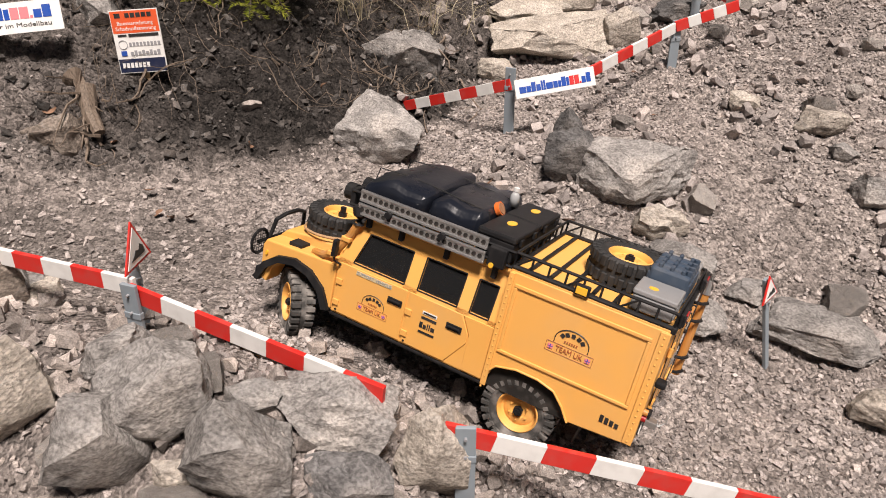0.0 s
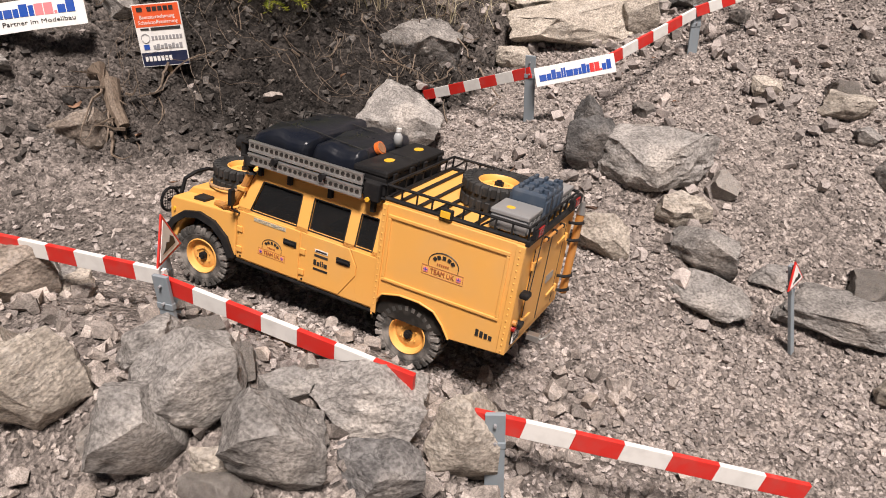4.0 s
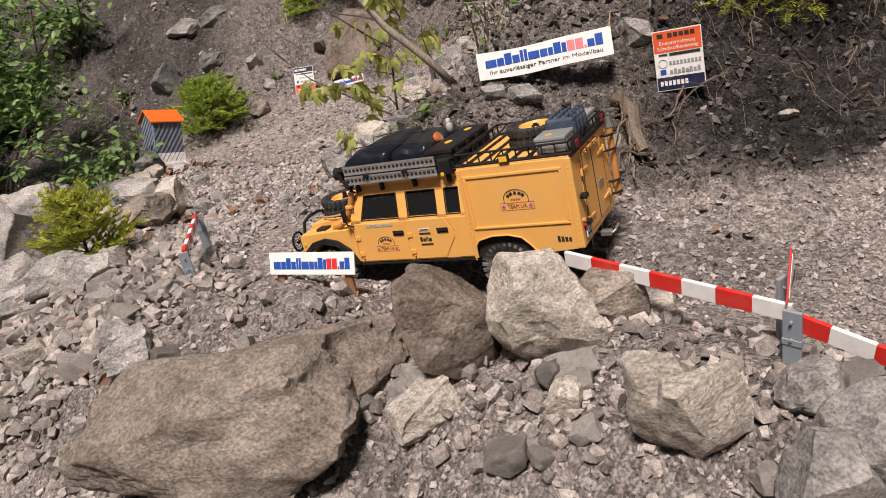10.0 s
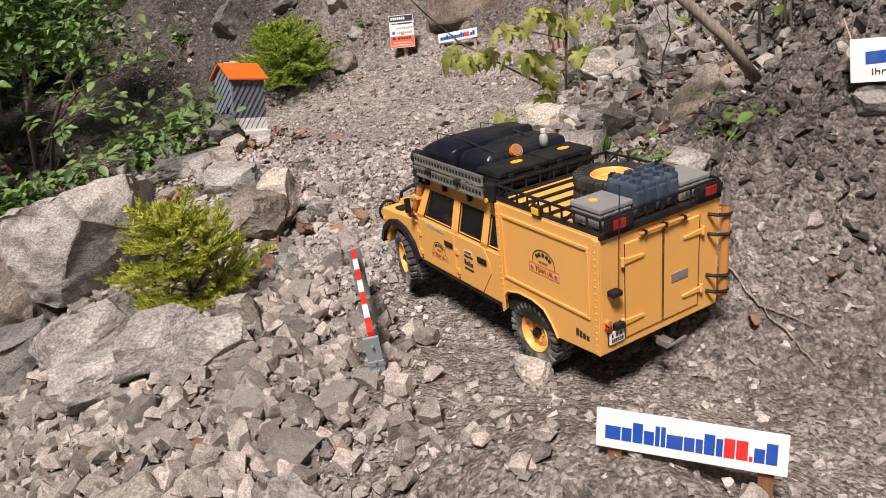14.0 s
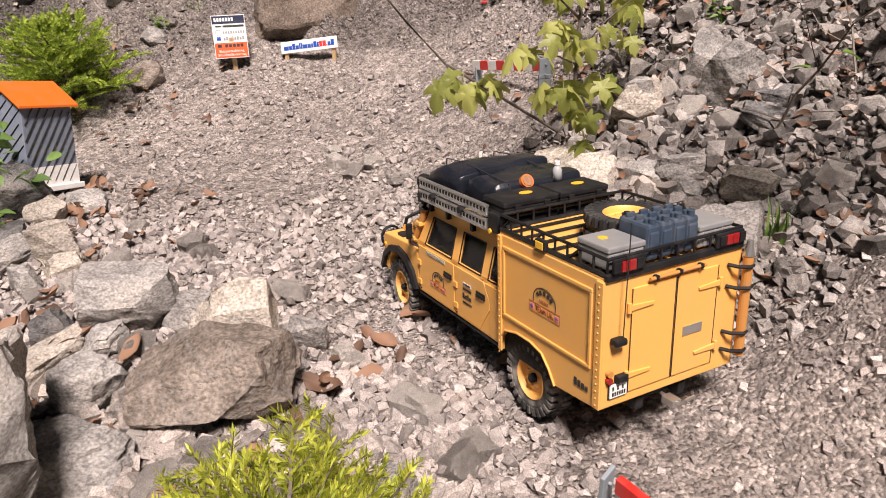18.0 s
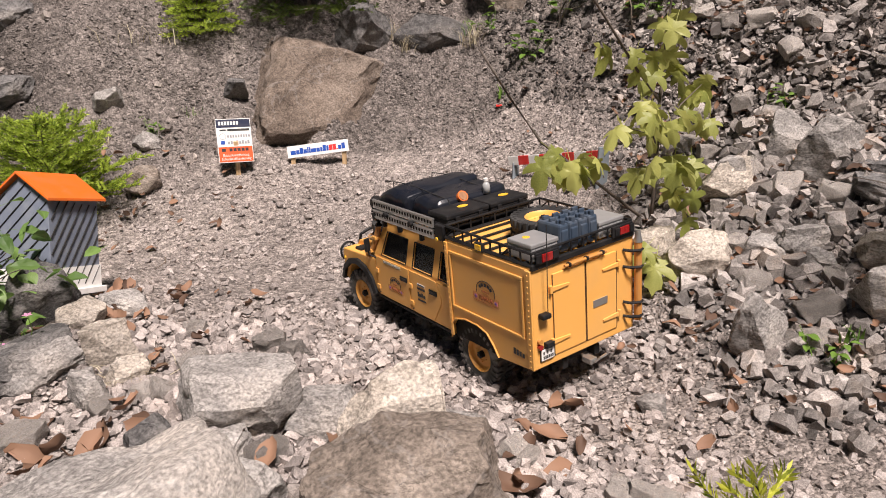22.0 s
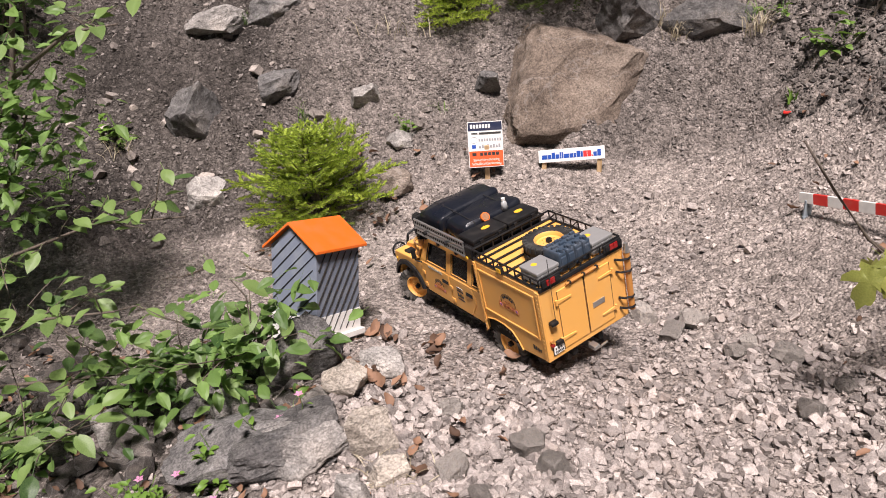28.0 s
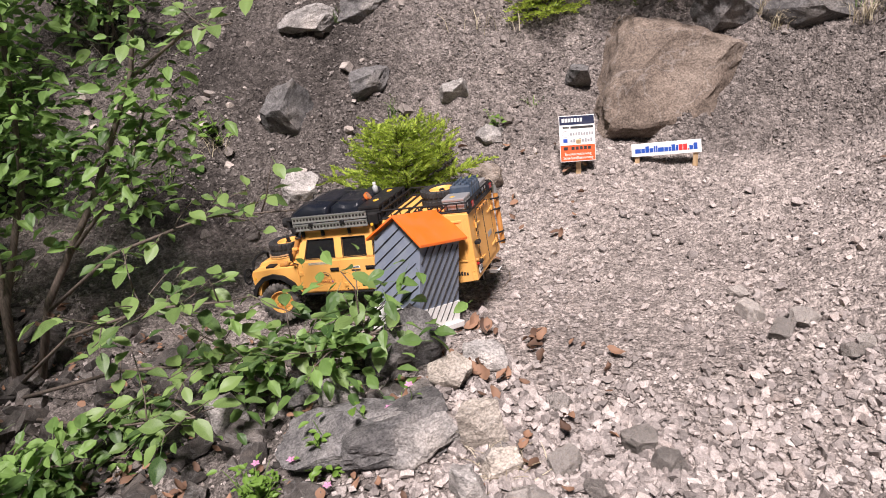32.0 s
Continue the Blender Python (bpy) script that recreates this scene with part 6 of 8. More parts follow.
# snorkel, rope, bonnet wheel
bm = pipe([(-0.07, 0.305, 0.125), (-0.078, 0.285, 0.13), (-0.0785, 0.268, 0.142), (-0.0765, 0.254, 0.168), (-0.0755, 0.247, 0.186)], 0.0048, sides=10)
snorkel = part("snorkel", bm, TAN, truck, "tan snorkel tube up the windscreen pillar")
part("snorkel_cap", pipe([(-0.0755, 0.247, 0.184), (-0.0755, 0.246, 0.196), (-0.0755, 0.25, 0.206)], [0.007, 0.0095, 0.0085], sides=12), BLACK, snorkel)
for q in ((-0.0785, 0.272, 0.138), (-0.077, 0.257, 0.162)):
    part("clamp", box(q[0] - 0.006, q[0] + 0.006, q[1] - 0.006, q[1] + 0.006, q[2] - 0.003, q[2] + 0.003, 0.001), YELLOW, snorkel)
part("coiled_rope", pipe([(0.056 * math.cos(a), 0.312 + 0.05 * math.sin(a), 0.1385 + 0.004 * (a % 2) / 2 - 0.0006 * math.sin(a) * 4) for a in np.linspace(0.3, 11.5, 60)], 0.0016, sides=6), ROPE, truck)


def wheel_meshes():
    """Tyre with lugs, dished rim, hub cap; the axle is x and the outer face looks to -x."""
    bm = bmesh.new()
    prof = [(-0.0125, 0.026), (-0.0155, 0.034), (-0.0155, 0.041), (-0.0125, 0.0453), (0.0125, 0.0453), (0.0155, 0.041), (0.0155, 0.034), (0.0125, 0.026)]
    n = 44
    rings = [[bm.verts.new((x, r * math.sin(2 * math.pi * k / n), r * math.cos(2 * math.pi * k / n))) for k in range(n)] for x, r in prof]
    for a, b in zip(rings, rings[1:] + rings[:1]):
        for k in range(n):
            bm.faces.new((a[k], a[(k + 1) % n], b[(k + 1) % n], b[k]))
    for k in range(26):
        for s in (-1, 1):
            m = Matrix.Rotation(2 * math.pi * (k + (0.5 if s > 0 else 0)) / 26, 4, "X")
            box(*sorted((s * 0.0035, s * 0.0162)), -0.0036, 0.0036, 0.0428, TYRE_R, 0.0009, bm, m, 1)
            box(*sorted((s * 0.0148, s * 0.0166)), -0.003, 0.003, 0.0365, 0.044, 0.0006, bm, m, 1)
    bmesh.ops.recalc_face_normals(bm, faces=bm.faces[:])
    tyre = bm
    bm = bmesh.new()
    prof = [(-0.0135, 0.0275), (-0.0145, 0.0262), (-0.0125, 0.0245), (-0.007, 0.0235), (-0.0055, 0.021), (-0.008, 0.016), (-0.0085, 0.0105), (-0.0065, 0.009), (-0.0065, 0.0005)]
    n = 32
    rings = [[bm.verts.new((x, r * math.sin(2 * math.pi * k / n), r * math.cos(2 * math.pi * k / n))) for k in range(n)] for x, r in prof]
    for a, b in zip(rings, rings[1:]):
        for k in range(n):
            bm.faces.new((a[k], b[k], b[(k + 1) % n], a[(k + 1) % n]))
    rod((-0.002, 0, 0), (0.012, 0, 0), 0.024, bm, 24)
    for k in range(6):
        a = 2 * math.pi * k / 6
        rod((-0.0078, 0.0125 * math.sin(a), 0.0125 * math.cos(a)), (-0.0102, 0.0125 * math.sin(a), 0.0125 * math.cos(a)), 0.0013, bm, 6)
    rim = bm
    bm = rod((-0.006, 0, 0), (-0.0125, 0, 0), 0.0062, None, 6)
    rod((-0.012, 0, 0), (-0.0145, 0, 0), 0.0035, bm, 10)
    for each in (tyre, rim, bm):
        each.transform(Matrix.Scale(0.91, 4))
    return tyre, rim, bm


tyre_bm, rim_bm, hub_bm = wheel_meshes()
WHEELS = []
first = part("wheel", tyre_bm, RUBBER, truck, "knobbly dusty black tyre")
rim_ob = part("rim", rim_bm, YELLOW, first, "yellow steel rim", True)
rim_ob.data.set_sharp_from_angle(angle=radians(35))
part("hub", hub_bm, BLACK, first)
WHEELS.append(first)


def more_wheel(name):
    w = new(name, first.data)
    w.parent = truck
    w["label"] = first["label"]
    for c in first.children:
        o = new(c.name.split(".")[0], c.data)
        o.parent = w
    return w


for _ in range(3):
    WHEELS.append(more_wheel("wheel"))
RUBBER_CLEAN = paint("clean_rubber", (0.014, 0.014, 0.014), 0.7, dirt=0.25, scale=45, dirt_color=(0.09, 0.085, 0.08))
CLEAN_TYRE = first.data.copy()
CLEAN_TYRE.materials[0] = RUBBER_CLEAN
spare = more_wheel("spare_wheel")
spare.data = CLEAN_TYRE
spare.matrix_basis = pose(0.0, 0.318, 0.147, -4, 90, 0)
spare = more_wheel("spare_wheel")
spare.data = CLEAN_TYRE
spare.matrix_basis = pose(0.003, -0.052, 0.2255, 0, 90, 0)
part("wheel_strap", rod((0, 0.318, 0.135), (0, 0.318, 0.166), 0.004, sides=8), BLACK, truck)

# rack over the cab with its load
rack = bmesh.new()
for zz in (0.2045, 0.2215):
    pipe([(-0.076, 0.05, zz), (-0.076, 0.262, zz), (0.076, 0.262, zz), (0.076, 0.05, zz), (-0.076, 0.05, zz)], 0.0018, rack, 6)
for yy in np.linspace(0.06, 0.25, 8):
    rod((-0.076, yy, 0.2045), (0.076, yy, 0.2045), 0.0016, rack, 6)
    for s in (-1, 1):
        rod((s * 0.076, yy, 0.2045), (s * 0.076, yy, 0.2215), 0.0014, rack, 6)
cab_rack = part("cab_rack", rack, BLACK, truck)
for yy in (0.07, 0.13, 0.19, 0.235):
    for s in (-1, 1):
        part("rack_foot", box(*sorted((s * 0.0685, s * 0.0745)), yy - 0.003, yy + 0.003, 0.183, 0.2045, 0.0008), BLACK, cab_rack)
part("rack_front", box(-0.076, 0.076, 0.258, 0.265, 0.203, 0.224, 0.0015), BLACK, cab_rack)
for xx in (-0.06, -0.022, 0.022, 0.06):
    part("spotlight", rod((xx, 0.266, 0.214), (xx, 0.278, 0.214), 0.0105, sides=14), BLACK, cab_rack)
bm = box(-0.083, -0.0735, 0.058, 0.079, 0.199, 0.222, 0.002)
part("side_box", bm, BLACK, cab_rack)
part("marker_light", rod((-0.0838, 0.072, 0.201), (-0.0855, 0.072, 0.201), 0.003, sides=10), AMBER, cab_rack)


bm = rod((-0.0012, 0, 0), (0.0012, 0, 0), 0.0027, None, 8)
HOLE = bpy.data.meshes.new("perforation")
bm.to_mesh(HOLE)
bm.free()
HOLE.materials.append(DARK_INSIDE)


def ladder(z0, z1, x):
    """A sand ladder: two bright rails and a darker web with holes between them."""
    y0, y1 = 0.082, 0.248
    bm = box(x - 0.002, x + 0.002, y0, y1, z0, z0 + 0.0028, 0.0005)
    box(x - 0.002, x + 0.002, y0, y1, z1 - 0.0028, z1, 0.0005, bm)
    box(x - 0.0006, x + 0.0006, y0, y1, z0 + 0.0028, z1 - 0.0028, 0.0, bm)
    for k in range(23):
        y = y0 + 0.002 + k * (y1 - y0 - 0.004) / 22
        box(x - 0.0014, x + 0.0014, y - 0.0009, y + 0.0009, z0 + 0.0028, z1 - 0.0028, 0.0, bm)
    ob = part("sand_ladder", bm, ALU, truck, "perforated aluminium sand ladder")
    for k in range(22):
        hole = new("perforation", HOLE)
        hole.parent = ob
        hole.matrix_basis = pose(x, y0 + 0.002 + (k + 0.5) * (y1 - y0 - 0.004) / 22, (z0 + z1) / 2)


ladder(0.1985, 0.2125, -0.0815)
ladder(0.2145, 0.2285, -0.0805)
for yy in (0.135, 0.205):
    part("ladder_knob", rod((-0.081, yy, 0.2115), (-0.0885, yy, 0.2115), 0.0042, sides=8), BLACK, truck)


def soft_block(x0, x1, y0, y1, z0, z1, bevel, seed, amp=0.0028):
    bm = box(x0, x1, y0, y1, z0, z1, bevel, segs=3)
    bmesh.ops.subdivide_edges(bm, edges=bm.edges[:], cuts=3, use_grid_fill=True)
    for v in bm.verts:
        if v.co.z > z0 + 0.004:
            v.co += Vector((0, 0, 1)) * amp * (noise.noise(v.co * 30 + Vector((seed, 0, 0))) + 0.8 * (0.5 - abs(noise.noise(v.co * 46 + Vector((seed, 3, 0)))) * 2))
    for v in bm.verts:
        if v.co.z > z0 + 0.008:
            f = (v.co.y - y0) / (y1 - y0)
            v.co.z += 0.0016 * math.sin(f * 11.0 + v.co.x * 40 + seed) - 0.006 * max(0.0, (x0 + 0.022 - v.co.x) / 0.022) - 0.012 * max(0.0, (v.co.y - 0.222) / 0.036)
    return bm


tarp = part("tarpaulin", soft_block(-0.068, 0.076, 0.172, 0.258, 0.207, 0.248, 0.011, 4, 0.0036), CLOTH, truck, "black tarpaulin bundle", True)
part("tarpaulin", soft_block(-0.06, 0.077, 0.104, 0.174, 0.207, 0.243, 0.013, 9, 0.0036), CLOTH, truck, "black tarpaulin bundle", True)
for xx in (-0.035, 0.04):
    part("strap", pipe([(xx, 0.262, 0.215), (xx, 0.255, 0.2455), (xx, 0.22, 0.2475), (xx, 0.18, 0.2465), (xx, 0.15, 0.2435), (xx, 0.106, 0.2405), (xx, 0.1, 0.215)], 0.0009, sides=5), PRINT_BLACK, tarp)
for x0, x1 in ((-0.076, -0.003), (0.001, 0.07)):
    bm = box(x0, x1, 0.0545, 0.0985, 0.206, 0.229, 0.002)
    box(x0 - 0.001, x1 + 0.001, 0.0535, 0.0995, 0.2285, 0.236, 0.002, bm)
    case = part("equipment_case", bm, BLACK, truck, "black plastic equipment case")
    bm = bmesh.new()
    bmesh.ops.create_circle(bm, cap_ends=True, segments=16, radius=0.008)
    bm.transform(pose((x0 + x1) / 2 + 0.008, 0.078, 0.2365) @ Matrix.Diagonal((1.1, 0.7, 1, 1)))
    bmesh.ops.solidify(bm, geom=bm.faces[:], thickness=0.0006)
    part("sticker", bm, AMBER, case)
    for k in (-0.02, 0.02):
        part("latch", box((x0 + x1) / 2 + k - 0.004, (x0 + x1) / 2 + k + 0.004, 0.051, 0.054, 0.224, 0.232, 0.0008), BLACK, case)
CLEAR_PLASTIC = paint("clear_plastic", (0.36, 0.37, 0.37), 0.12, dirt=0.05)
bottle = part("bottle", pipe([(0.034, 0.104, 0.236), (0.034, 0.105, 0.249), (0.034, 0.105, 0.254)], [0.0062, 0.0058, 0.0028], sides=14), CLEAR_PLASTIC, truck, "clear plastic bottle with white cap", True)
part("bottle_cap", rod((0.034, 0.105, 0.2545), (0.034, 0.105, 0.259), 0.0036, sides=12), WHITE, bottle)
tin = part("tin", rod((-0.012, 0.106, 0.2395), (-0.012, 0.1015, 0.2425), 0.0085, sides=20), ORANGE_TIN, truck, "orange tin on its side")
part("tin_label", rod((-0.012, 0.1016, 0.2424), (-0.012, 0.1009, 0.2429), 0.0068, sides=18), PEG, tin)

# rack over the rear box with its load
part("roof_tray", box(-0.0875, 0.0875, -0.1265, 0.047, 0.2055, 0.2085, 0.0008), YELLOW, truck)
rack = bmesh.new()
for zz, r in ((0.2105, 0.0028), (0.2265, 0.0018)):
    pipe([(-0.086, 0.046, zz), (-0.086, -0.126, zz), (0.086, -0.126, zz), (0.086, 0.046, zz), (-0.086, 0.046, zz)], r, rack, 6)
ys = np.linspace(0.046, -0.126, 10)
for k, yy in enumerate(ys):
    for s in (-1, 1):
        rod((s * 0.086, yy, 0.2105), (s * 0.086, yy, 0.2265), 0.0013, rack, 6)
        if k % 3 == 0 and k < 9:
            rod((s * 0.086, yy, 0.2105), (s * 0.086, ys[k + 1], 0.2265), 0.0012, rack, 6)
for xx in np.linspace(-0.086, 0.086, 9):
    rod((xx, -0.126, 0.2105), (xx, -0.126, 0.2265), 0.0013, rack, 6)
    rod((xx, 0.046, 0.2105), (xx, 0.046, 0.2265), 0.0013, rack, 6)
box_rack = part("box_rack", rack, BLACK, truck)
for yy in np.linspace(0.03, -0.11, 7):
    part("rack_slat", box(-0.086, 0.086, yy - 0.0022, yy + 0.0022, 0.2092, 0.2118, 0.0006), BLACK, box_rack)
part("rear_bar", box(-0.0885, 0.0885, -0.1295, -0.1245, 0.2055, 0.2125, 0.001), BLACK, box_rack)
for s in (-1, 1):
    lamp = part("tail_light_bar", box(*sorted((s * 0.046, s * 0.084)), -0.132, -0.1285, 0.212, 0.227, 0.0012), BLACK, box_rack)
    for k, mat in ((0.0805, BLACK), (0.071, RED_LENS), (0.0625, RED_LENS), (0.0535, BLACK)):
        part("lens", box(*sorted((s * (k - 0.004), s * (k + 0.004)))[:2], -0.1338, -0.1315, 0.2145, 0.2245, 0.0006), mat, lamp)
for x0, x1 in ((-0.081, -0.038), (0.033, 0.077)):
    bm = box(x0, x1, -0.121, -0.078, 0.2125, 0.229, 0.0018)
    box(x0 - 0.001, x1 + 0.001, -0.122, -0.077, 0.229, 0.235, 0.0015, bm)
    case = part("silver_case", bm, SILVER, truck, "silver metal case")
    for k in range(3):
        part("case_rib", box(x0 + 0.006 + k * 0.013, x0 + 0.011 + k * 0.013, -0.1222, -0.1205, 0.214, 0.228, 0.0005), SILVER, case)
    bm = bmesh.new()
    bmesh.ops.create_circle(bm, cap_ends=True, segments=14, radius=0.005)
    bm.transform(pose(x0 + 0.016, -0.094, 0.2352))
    bmesh.ops.solidify(bm, geom=bm.faces[:], thickness=0.0005)
    part("sticker", bm, AMBER, case)
for k in range(4):
    x0 = -0.035 + k * 0.0165
    bm = box(x0, x0 + 0.0155, -0.122, -0.08, 0.2125, 0.248, 0.0035)
    box(x0 + 0.002, x0 + 0.0135, -0.1235, -0.0785, 0.219, 0.241, 0.002, bm)
    for yy in (-0.113, -0.101, -0.089):
        box(x0 + 0.003, x0 + 0.0125, yy - 0.002, yy + 0.002, 0.2475, 0.2525, 0.001, bm)
    can = part("jerry_can", bm, NAVY, truck, "dark blue jerry can")
    part("can_cap", rod((x0 + 0.008, -0.118, 0.247), (x0 + 0.008, -0.118, 0.2525), 0.0034, sides=10), NAVY, can)
work_lamp = part("work_lamp", box(-0.0915, -0.0855, -0.039, -0.023, 0.2085, 0.2205, 0.0015), BLACK, truck)
part("lens", box(-0.0925, -0.0913, -0.037, -0.025, 0.2105, 0.2185, 0.0005), AMBER, work_lamp)

# rear face
R0 = -0.1265
for x0, x1 in ((-0.056, -0.001), (0.001, 0.056)):
    door = part("rear_door", box(x0, x1, R0 - 0.0018, R0 + 0.001, 0.085, 0.193, 0.0009), YELLOW, truck)
    outer, inner = (x0, 1) if x0 < -0.01 else (x1, -1)
    for zz in (0.104, 0.174):
        bm = prism([(outer - inner * 0.004, zz - 0.003), (outer + inner * 0.026, zz - 0.002), (outer + inner * 0.027, zz + 0.0015), (outer - inner * 0.004, zz + 0.0035)], R0 - 0.0036, R0 - 0.0014, "y", 0.0006)
        rod((outer - inner * 0.004, R0 - 0.003, zz - 0.004), (outer - inner * 0.004, R0 - 0.003, zz + 0.0055), 0.0022, bm, 8)
        part("strap_hinge", bm, YELLOW, door)
    for xx in (x0, x1):
        part("door_seam", box(xx - 0.0003, xx + 0.0003, R0 - 0.0021, R0 - 0.0012, 0.085, 0.193, 0.0), PRINT_BLACK, door)
part("maker_plate", box(0.012, 0.038, R0 - 0.003, R0 - 0.0015, 0.127, 0.137, 0.0005), ALU, truck)
part("rear_tube", rod((-0.038, R0 - 0.0045, 0.199), (0.034, R0 - 0.0045, 0.199), 0.0019, sides=10), TAN, truck)
for xx in (-0.03, 0.0, 0.028):
    part("tube_clip", box(xx - 0.002, xx + 0.002, R0 - 0.0068, R0 - 0.001, 0.1965, 0.2015, 0.0006), BLACK, truck)
bm = box(-0.081, -0.067, R0 - 0.011, R0 - 0.0005, 0.142, 0.149, 0.002)
mount = part("aerial_mount", bm, BLACK, truck)
part("aerial", rod((-0.072, R0 - 0.009, 0.15), (-0.072, R0 - 0.012, 0.262), 0.0006, sides=5), PRINT_BLACK, mount)
for zz, mat in ((0.112, TAN), (0.1045, RED_LENS)):
    part("tail_light", rod((-0.0805, R0 + 0.001, zz), (-0.0805, R0 - 0.0045, zz), 0.0034, sides=12), mat, truck)
part("plate_lamp", box(-0.073, -0.06, R0 - 0.007, R0, 0.101, 0.108, 0.001), BLACK, truck)
plate = part("number_plate", box(-0.079, -0.058, R0 - 0.0028, R0 - 0.0005, 0.0845, 0.099, 0.0005), WHITE, truck)
part("plate_rim", box(-0.0802, -0.0568, R0 - 0.0016, R0 - 0.0003, 0.0835, 0.1, 0.0004), PRINT_BLACK, plate)
for row, count in ((0.0945, 3), (0.0885, 6)):
    for k in range(count):
        xx = -0.0765 + k * (0.0029 if count == 6 else 0.006)
        part("plate_mark", box(xx, xx + 0.002, R0 - 0.0031, R0 - 0.0027, row - 0.002, row + 0.0022, 0.0), PRINT_BLACK, plate)
tube = part("side_tube", rod((0.0905, R0 - 0.008, 0.088), (0.0905, R0 - 0.008, 0.198), 0.0052, sides=14), TAN, truck, "tan tube clamped to the rear corner")
part("tube_cap", pipe([(0.0905, R0 - 0.008, 0.198), (0.0905, R0 - 0.008, 0.206), (0.0905, R0 - 0.008, 0.214)], [0.006, 0.0042, 0.003], sides=12), ALU, tube)
for zz in (0.095, 0.115, 0.165, 0.188):
    part("tube_clamp", pipe([(0.07, R0 - 0.0005, zz + 0.002), (0.076, R0 - 0.009, zz + 0.001), (0.088, R0 - 0.0145, zz), (0.0945, R0 - 0.012, zz)], 0.002, sides=6), BLACK, tube)
hook = pipe([(0.0, -0.118, 0.062), (0.0, -0.142, 0.06), (0.004, -0.147, 0.066), (0.016, -0.147, 0.067)], 0.0018, sides=6)
box(-0.006, 0.006, -0.14, -0.124, 0.056, 0.064, 0.001, hook)
part("tow_hook", hook, ALU, truck)

# prints on the left side
SIDE = Matrix(((0, 0, -1, 0), (-1, 0, 0, 0), (0, 1, 0, 0), (0, 0, 0, 1)))


PRINT_RUST = paint("print_rust", (0.36, 0.1, 0.03), 0.5, dirt=0.1)
STRIP_PALE = paint("pale_strip", (0.6, 0.5, 0.3), 0.5, dirt=0.1)


def emblem(owner, x, y, z, w):
    """Arched badge and a strip below it: outlined blocks, no lettering but the team's words."""
    m = Matrix.Translation((x, y, z)) @ SIDE
    arch = [Vector((w * 0.36 * math.cos(a), w * 0.26 * math.sin(a), 0)) for a in np.linspace(math.pi, 0, 13)]
    pts = [Vector((-w * 0.36, -w * 0.1, 0))] + arch + [Vector((w * 0.36, -w * 0.1, 0))]
    part("badge_outline", pipe([m @ p for p in pts], w * 0.011, sides=4), PRINT_BLACK, owner)
    for k, a in enumerate(np.linspace(2.6, 0.54, 5)):
        c = Vector((w * 0.25 * math.cos(a), w * 0.15 * math.sin(a) + 0.01 * w, 0))
        part("badge_mark", stamp(-w * 0.04, w * 0.04, -w * 0.042, w * 0.042, m @ Matrix.Translation(c) @ Matrix.Rotation(a - math.pi / 2, 4, "Z")), PRINT_BLACK, owner)
    for k in range(6):
        part("badge_mark", stamp(w * (-0.15 + 0.05 * k), w * (-0.12 + 0.05 * k), -w * 0.045, w * 0.0, m), PRINT_RUST, owner)
    cs = [Vector((-w * 0.5, -w * 0.33, 0)), Vector((w * 0.5, -w * 0.33, 0)), Vector((w * 0.5, -w * 0.12, 0)), Vector((-w * 0.5, -w * 0.12, 0))]
    for p, q in zip(cs, cs[1:] + cs[:1]):
        part("strip_outline", pipe([m @ p, m @ q], w * 0.005, sides=4), PRINT_RUST, owner)
    lettering("TEAM UK", w * 0.12, PRINT_RUST, owner, m @ pose(0, -w * 0.225, 0), width=w * 0.58, extrude=0.0004)
    for s in (-1, 1):
        part("flag_mark", stamp(-w * 0.055, w * 0.055, -w * 0.05, w * 0.05, m @ pose(s * w * 0.4, -w * 0.225, 0)), PRINT_PINK, owner)
        bm = stamp(-w * 0.055, w * 0.055, -w * 0.007, w * 0.007, m @ pose(s * w * 0.4, -w * 0.225, 0.0002))
        stamp(-w * 0.007, w * 0.007, -w * 0.05, w * 0.05, m @ pose(s * w * 0.4, -w * 0.225, 0.0002), bm)
        part("flag_mark", bm, PRINT_BLUE, owner)


emblem(rear_box, -0.0889, -0.037, 0.155, 0.052)
emblem(truck, -0.0831, 0.203, 0.097, 0.042)
m = Matrix.Translation((-0.083, 0.208, 0.128)) @ SIDE
part("door_strip", stamp(-0.025, 0.025, -0.0026, 0.0026, m), STRIP_PALE, truck)
lettering("SUPPORT VEHICLE", 0.0036, PRINT_GREY, truck, m @ pose(0, 0, 0.0005), width=0.048)
m = Matrix.Translation((-0.083, 0.128, 0.1)) @ SIDE
part("sponsor_mark", stamp(-0.0095, 0.0095, 0.0135, 0.0175, m), WHITE, truck)
part("sponsor_mark", stamp(-0.008, 0.008, 0.0146, 0.0164, m @ pose(0, 0, 0.0004)), PRINT_BLACK, truck)
part("sponsor_mark", stamp(-0.01, 0.01, 0.0075, 0.0105, m), PRINT_BLACK, truck)
for k, (x0, x1, up) in enumerate(((-0.0105, -0.0065, 0.0072), (-0.0055, -0.0015, 0.005), (-0.0005, 0.001, 0.0072), (0.002, 0.0035, 0.0072), (0.0045, 0.0095, 0.005))):
    part("sponsor_mark", stamp(x0, x1, -0.004, -0.004 + up, m), PRINT_BLACK, truck)
part("sponsor_mark", stamp(-0.0105, 0.0105, -0.0105, -0.0078, m), PRINT_BLACK, truck)
m = Matrix.Translation((-0.0889, -0.098, 0.089)) @ SIDE
for k in range(4):
    part("sponsor_mark", stamp(-0.01 + k * 0.0055, -0.006 + k * 0.0055, -0.004, 0.0045 - 0.001 * k, m), PRINT_BLACK, truck)


